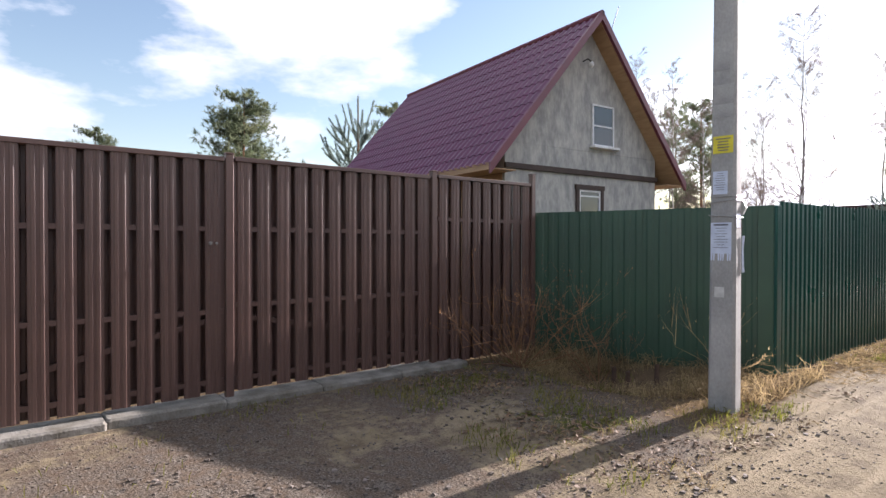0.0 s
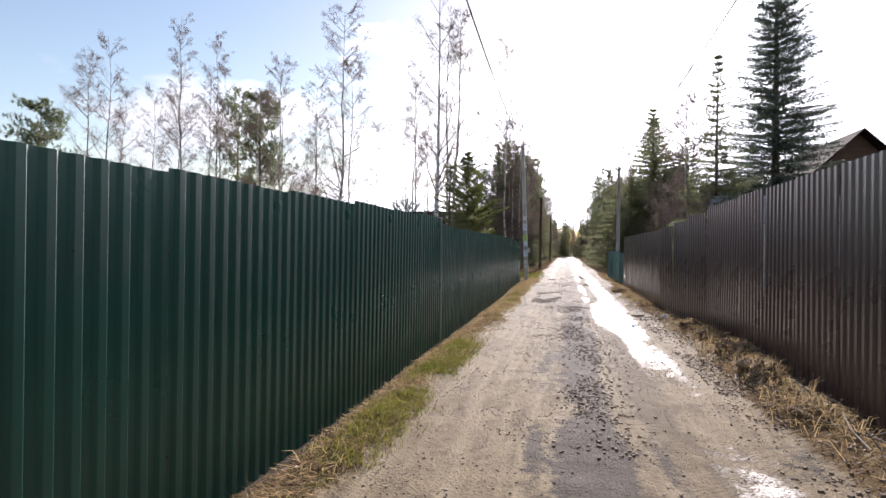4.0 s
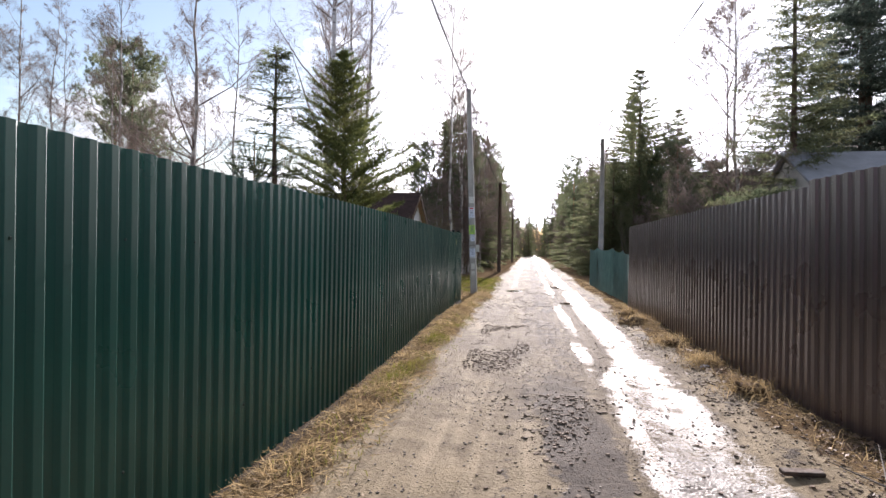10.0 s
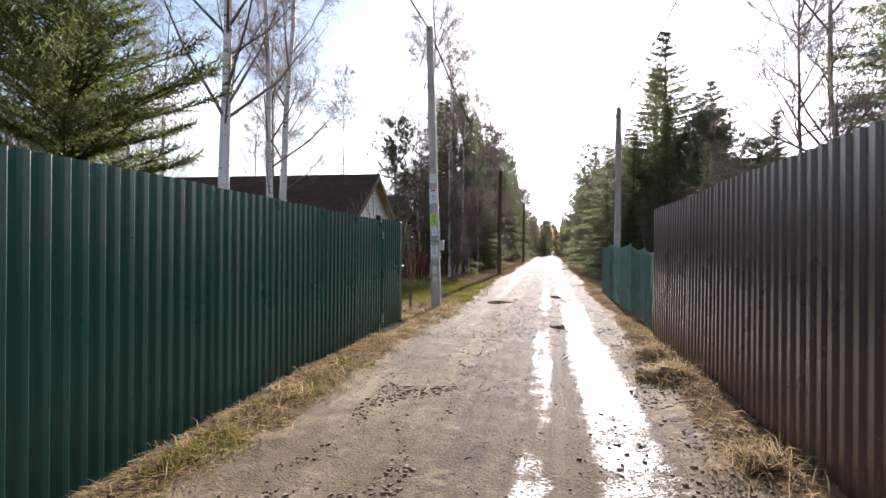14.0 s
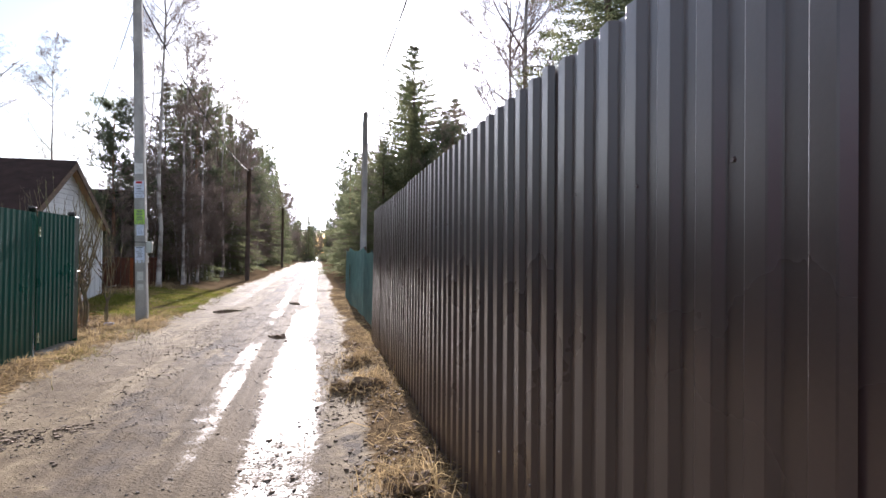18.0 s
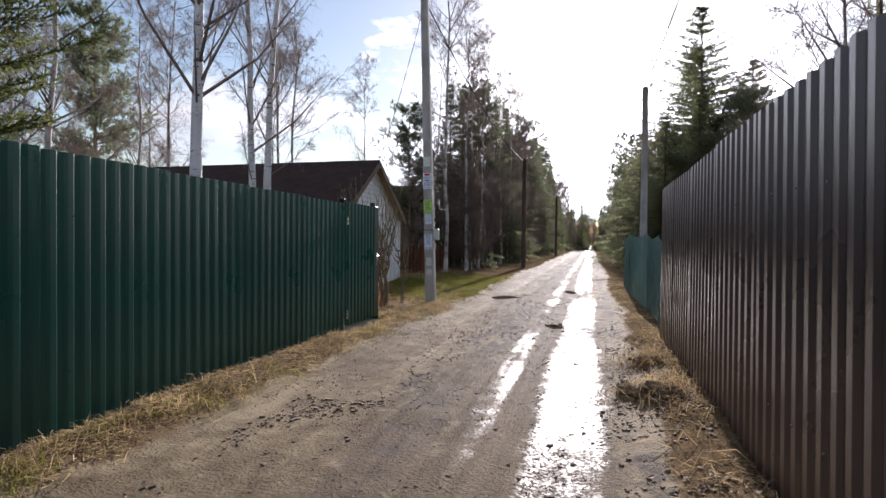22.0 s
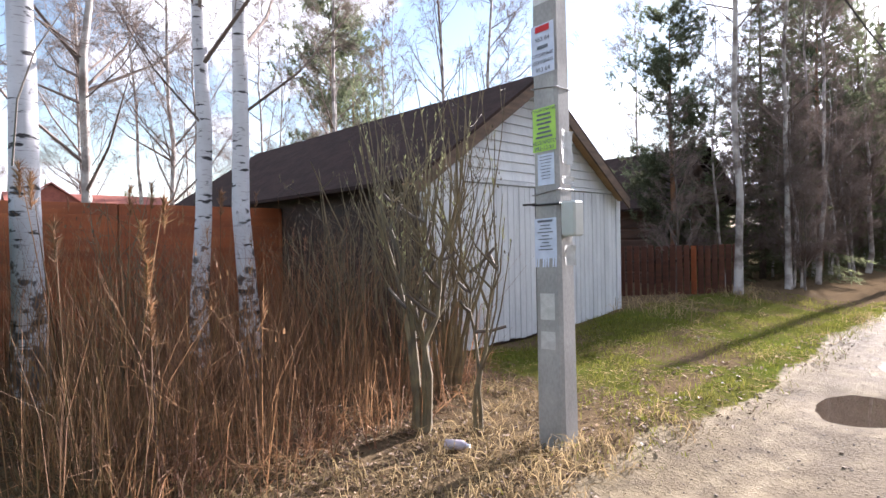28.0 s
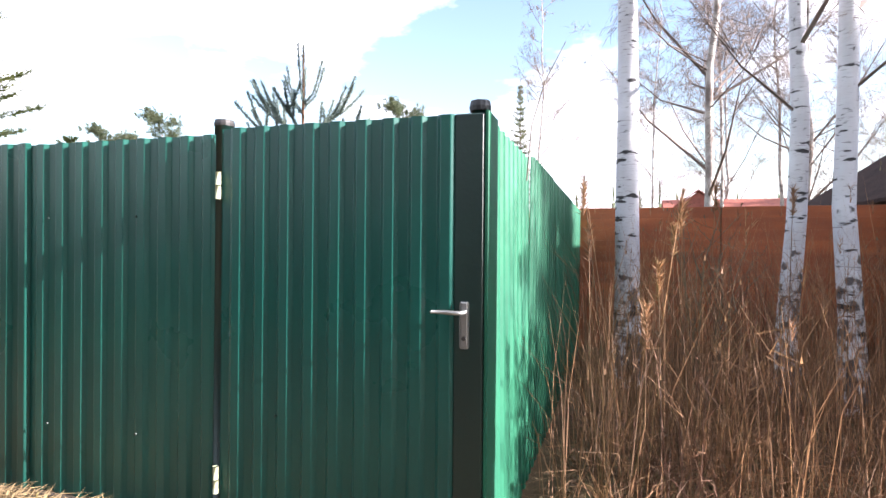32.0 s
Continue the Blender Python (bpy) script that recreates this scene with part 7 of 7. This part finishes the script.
def rock(name, label, x, y, size, mat, category="stone", squash=0.5, seed=1, rough=0.28, cuts=2):
    bm = bmesh.new()
    bmesh.ops.create_icosphere(bm, subdivisions=cuts, radius=1)
    for q in bm.verts:
        k = noise.noise(q.co * 1.7 + Vector((seed, 0, 0))) + (0.6 * noise.noise(q.co * 5 + Vector((0, seed, 0))) + 0.4 * noise.noise(q.co * 13 + Vector((0, seed, 3))) if cuts > 2 else 0)
        q.co = Vector((q.co.x * size, q.co.y * size * 0.75, q.co.z * size * squash)) * (1 + rough * k)
    me = bpy.data.meshes.new(name)
    bm.to_mesh(me)
    bm.free()
    me.materials.append(mat)
    return tagged(part(name, me, mat, None, m=pose(x, y, ground_z(x, y) + size * squash * (0.25 if cuts < 3 else -0.15), 0, 0, 40 * seed)), label, category)


rock("stone", "dark wet stone lying in the rut", -0.37, 32.5, 0.17, M["mound"], squash=0.42, seed=2, rough=0.45, cuts=3)
rock("stone", "dark stone at the edge of the rut", -0.35, 39.3, 0.18, M["mound"], squash=0.36, seed=3, rough=0.45, cuts=3)
rock("earth_mound", "clump of dug earth and roots beside the fence", 0.80, 28.2, 0.27, M["mound"], "mound", 0.42, 4, 0.6, 4)
rock("earth_mound", "clump of dug earth beside the fence", 0.85, 29.6, 0.20, M["mound"], "mound", 0.4, 5, 0.6, 4)
rock("earth_mound", "clump of earth and dead grass beside the fence", 0.90, 25.6, 0.20, M["mound"], "mound", 0.4, 6, 0.6, 4)
for k, (x, y, s) in enumerate(((1.0, 13.2, 0.26), (1.15, 14.6, 0.3), (1.2, 16.0, 0.28), (1.05, 17.2, 0.22), (0.95, 11.6, 0.24), (0.9, 22.4, 0.18))):
    rock("earth_mound", "clump of earth and dead grass beside the fence", x, y, s, M["mound"], "mound", 0.55, 7 + k, 0.6, 4)
solid("plank", Build().box(-0.14, 0.14, -0.04, 0.04, 0, 0.03, 0.006), M["bark"], "short weathered plank lying on the road edge", "plank", m=pose(0.44, 20.2, ground_z(0.44, 20.2) + 0.012, 2, 1, 6))


def crumpled(name, label, x, y, size, mat, seed, category):
    bm = bmesh.new()
    bmesh.ops.create_icosphere(bm, subdivisions=3, radius=1)
    for q in bm.verts:
        q.co = Vector((q.co.x * size, q.co.y * size * 0.55, q.co.z * size * 0.3)) * (1 + 0.5 * noise.noise(q.co * 3 + Vector((seed, 2, 1))))
    me = bpy.data.meshes.new(name)
    bm.to_mesh(me)
    bm.free()
    me.materials.append(mat)
    return tagged(part(name, me, mat, None, m=pose(x, y, ground_z(x, y) + size * 0.2, 0, 0, 35)), label, category)


crumpled("wrapper", "crumpled blue and white plastic wrapper on the road", 0.17, 18.5, 0.085, M["blue"], 3, "litter")
crumpled("plastic_bag", "crumpled white plastic scrap beside the fence", 0.95, 19.4, 0.12, M["paper"], 5, "litter")
crumpled("plastic_bag", "pale plastic scrap in dead grass", 0.84, 23.75, 0.07, M["paper"], 6, "litter")
bottle = thing("bottle", "lilac plastic bottle lying in dry grass", "bottle", pose(-3.72, 34.52, ground_z(-3.72, 34.52) + 0.05, 0, 0, 25))
part("body", Build().tube([(-0.08, 0, 0), (-0.075, 0, 0), (0.05, 0, 0.004), (0.075, 0, 0.004)], [0.02, 0.034, 0.034, 0.016], 12), M["bottle"], bottle, smooth=True)
part("cap", Build().tube([(0.075, 0, 0.004), (0.10, 0, 0.004)], 0.014, 10), M["paper"], bottle)
ring = [(0.52 * (1 + 0.12 * math.sin(3 * t) + 0.06 * math.sin(7 * t + 1)) * math.cos(t), 0.60 * (1 + 0.10 * math.cos(2 * t)) * math.sin(t)) for t in np.linspace(0, 2 * math.pi, 40, endpoint=False)]
solid("puddle", Build().add([(-1.92 + x, 37.5 + y, -0.045) for x, y in ring], [tuple(range(40))]), M["puddle"], "still brown puddle in the dirt road", "puddle", kind="structure")


# ---- shrubs by the shed ----
def shrub(name, label, x, y, stems, h, spread, mat, seed, twig=5, r=0.009, group="", cut=0):
    """Many upright stems from one base, with side twigs and buds."""
    rng = np.random.default_rng(seed)
    s = thing(name, label, "shrub", pose(x, y, ground_z(x, y)), group)
    tw = Build()
    P, D, L = [], [], []
    for k in range(stems):
        a = rng.uniform(0, 2 * math.pi)
        e = spread * abs(rng.normal(0.5, 0.4))
        hh = h * rng.uniform(0.55, 1.1)
        o = np.array([math.cos(a), math.sin(a), 0])
        b0 = o * 0.12 * rng.random()
        pts = [b0, b0 + o * e * 0.3 + rng.normal(scale=0.05, size=3) + np.array([0, 0, hh * 0.33]), b0 + o * e * 0.55 + rng.normal(scale=0.10, size=3) + np.array([0, 0, hh * 0.66]), b0 + o * e * 0.8 + rng.normal(scale=0.08, size=3) + np.array([0, 0, hh])]
        rr = r * rng.uniform(0.5, 1.7)
        bends = [a0 + (a1 - a0) * f + rng.normal(scale=0.012, size=3) * (f > 0) for a0, a1 in zip(pts, pts[1:]) for f in (0.0, 0.5)] + [pts[-1]]
        part("stem", Build().tube([tuple(q) for q in bends], [rr * (1 - 0.8 * (i / 6) ** 1.3) for i in range(7)], 5), mat, s)
        for j in range(twig):
            t = rng.uniform(0.3, 0.95)
            i = min(int(t * 3), 2)
            q = pts[i] + (pts[i + 1] - pts[i]) * (t * 3 - i)
            P.append(q), D.append(unit(pts[i + 1] - pts[i] + 0.7 * rng.normal(size=3) * hh / 3)), L.append(rng.uniform(0.15, 0.5))
    P, D, L = np.array(P), np.array(D), np.array(L)
    strips(tw, P, P + D * L[:, None] * 0.5, P + D * L[:, None] + np.array([0, 0, 0.06]), 0.007)
    s3, d3, l3 = twigs(P, D, L, 3, 0.6, rng, 0.3)
    blades(tw, s3, s3 + d3 * l3[:, None], 0.005)
    blades(tw, s3 + d3 * l3[:, None], s3 + d3 * l3[:, None] + np.array([0, 0, 0.035]), 0.014)
    tagged(part("twig_mass", tw, mat, s), kind="stuff")
    return s


shrub("willow_shrub", "leafless willow shrub with many upright stems", -4.75, 35.45, 24, 2.9, 0.7, M["willow"], 61, 6, 0.015, "willow shrubs")
shrub("willow_shrub", "leafless willow shrub with many upright stems", -5.35, 35.5, 24, 2.5, 0.8, M["willow"], 62, 6, 0.013, "willow shrubs")
shrub("willow_shrub", "leafless willow shrub in dry reeds", -6.1, 35.3, 36, 2.2, 0.9, M["willow"], 63, 6, 0.011, "willow shrubs")
shrub("willow_shrub", "leafless thin shrub in dry reeds", -6.9, 33.3, 20, 1.8, 0.7, M["willow"], 64, 5, 0.007, "willow shrubs")
shrub("willow_shrub", "low leafless shrub in dry reeds", -4.8, 33.2, 8, 1.3, 0.5, M["reed"], 65, 5, 0.006, "willow shrubs")
shrub("rose_shrub", "dry bramble shrub against a picket fence", -5.45, 3.7, 34, 0.95, 1.5, M["reed"], 66, 4, 0.005, "brambles")
shrub("rose_shrub", "dry bramble shrub against a metal fence", -4.85, 4.45, 9, 1.0, 0.9, M["reed"], 67, 4, 0.005, "brambles")
shrub("dry_weed", "dry weed stems beside a metal fence", -3.6, 4.9, 5, 0.7, 0.5, M["straw"], 68, 3, 0.005, "brambles")
shrub("willow_shrub", "leafless shrub behind a shade net", 3.0, 41.5, 12, 3.2, 1.2, M["branch"], 69, 7, 0.012)


def lopped_tree(label, x, y, seed, leads, tall, thick, shoots):
    """A small tree: crooked stems from one foot, sawn stubs, and long thin upright shoots; leads: plan offsets of the stem ends."""
    rng = np.random.default_rng(seed)
    s = thing("lopped_tree", label, "tree", pose(x, y, ground_z(x, y)), "lopped trees")
    buds = Build()
    for dx, dy in leads:
        high = tall * rng.uniform(0.85, 1.1)
        r0 = thick * rng.uniform(0.75, 1.1)
        path = [np.array([0.25 * dx * rng.random(), 0.25 * dy * rng.random(), -0.1])]
        for i in range(1, 9):
            u = i / 8
            path.append(np.array([dx * u ** 1.3, dy * u ** 1.3, high * u]) + np.array([*rng.normal(scale=0.02, size=2), 0]))
        part("stem", Build().tube([tuple(p) for p in path], [r0 * (1 - 0.62 * i / 8) for i in range(9)], 8), M["willow"], s, smooth=True)
        for i in range(3, 9):
            b = rng.uniform(0, 2 * math.pi)
            side = np.array([math.cos(b), math.sin(b), 0])
            if rng.random() < 0.5:
                e = path[i] + side * rng.uniform(0.08, 0.26) + np.array([0, 0, rng.uniform(0.03, 0.2)])
                part("stub", Build().tube([tuple(path[i]), tuple((path[i] + e) / 2 + np.array([0, 0, -0.015])), tuple(e)], [0.016, 0.014, 0.012], 6), M["branch"], s)
            for _ in range(shoots + (i > 5)):
                b = rng.uniform(0, 2 * math.pi)
                side = np.array([math.cos(b), math.sin(b), 0])
                q = path[i] + rng.normal(scale=0.006, size=3)
                f = q + side * rng.uniform(0.05, 0.50) + np.array([*rng.normal(scale=0.08, size=2), rng.uniform(0.45, 1.30)])
                m = (q + f) / 2 + side * rng.uniform(0.02, 0.10)
                part("shoot", Build().tube([tuple(q), tuple((q + m) / 2 + side * 0.03), tuple(m), tuple(f)], [0.009, 0.007, 0.005, 0.0018], 5), M["willow"], s)
                n = 9
                t = rng.uniform(0.3, 1.0, n)
                c = m + (f - m) * t[:, None]
                blades(buds, c, c + np.c_[rng.normal(scale=0.012, size=(n, 2)), rng.uniform(0.02, 0.045, n)], 0.010)
    tagged(part("bud_mass", buds, M["catkin"], s), kind="stuff")
    return s


lopped_tree("small lopped tree with sawn stubs in front of a white shed", -3.90, 34.93, 71, ((0.10, 0.12), (-0.12, 0.05)), 1.35, 0.020, 1)
lopped_tree("crooked lopped willow with many long upright shoots", -4.18, 34.62, 74, ((-0.46, 0.10), (-0.22, 0.28), (-0.70, 0.22), (0.04, 0.32)), 1.65, 0.034, 2)
# dead sticks along the brown fence
for k in range(26):
    y, x = RNG.uniform(9, 20), RNG.uniform(0.75, 1.4)
    a, l2_ = RNG.uniform(0, 180), RNG.uniform(0.25, 0.9)
    z = ground_z(x, y) + 0.02
    solid("stick", Build().tube([(-l2_ / 2, 0, 0), (0, 0.03, 0.03), (l2_ / 2, 0, 0.02 + 0.15 * RNG.random())], [0.008, 0.007, 0.003], 5), M["branch"], "dead stick lying beside the brown fence", "stick", "dead sticks", m=pose(x, y, z, 0, 0, a))
for k, (x, y) in enumerate(((-4.6, 4.35), (-4.35, 4.25), (-4.15, 4.5))):
    solid("stake", Build().tube([(0, 0, -0.3), (0.02, 0.01, 0.34)], [0.030, 0.026], 7), M["logs"], "short old wooden stake by the ditch", "stake", "old stakes", m=pose(x, y, ground_z(x, y)))
solid("dry_twig", Build().tube([(0, 0, 0), (0.0, 0.02, 0.25), (0.0, 0.08, 0.45), (0.0, 0.17, 0.62)], [0.004, 0.0035, 0.003, 0.002], 5), M["branch"], "thin dry twig sticking up behind the fence corner", "twig", m=pose(-3.62, 32.12, 1.72))
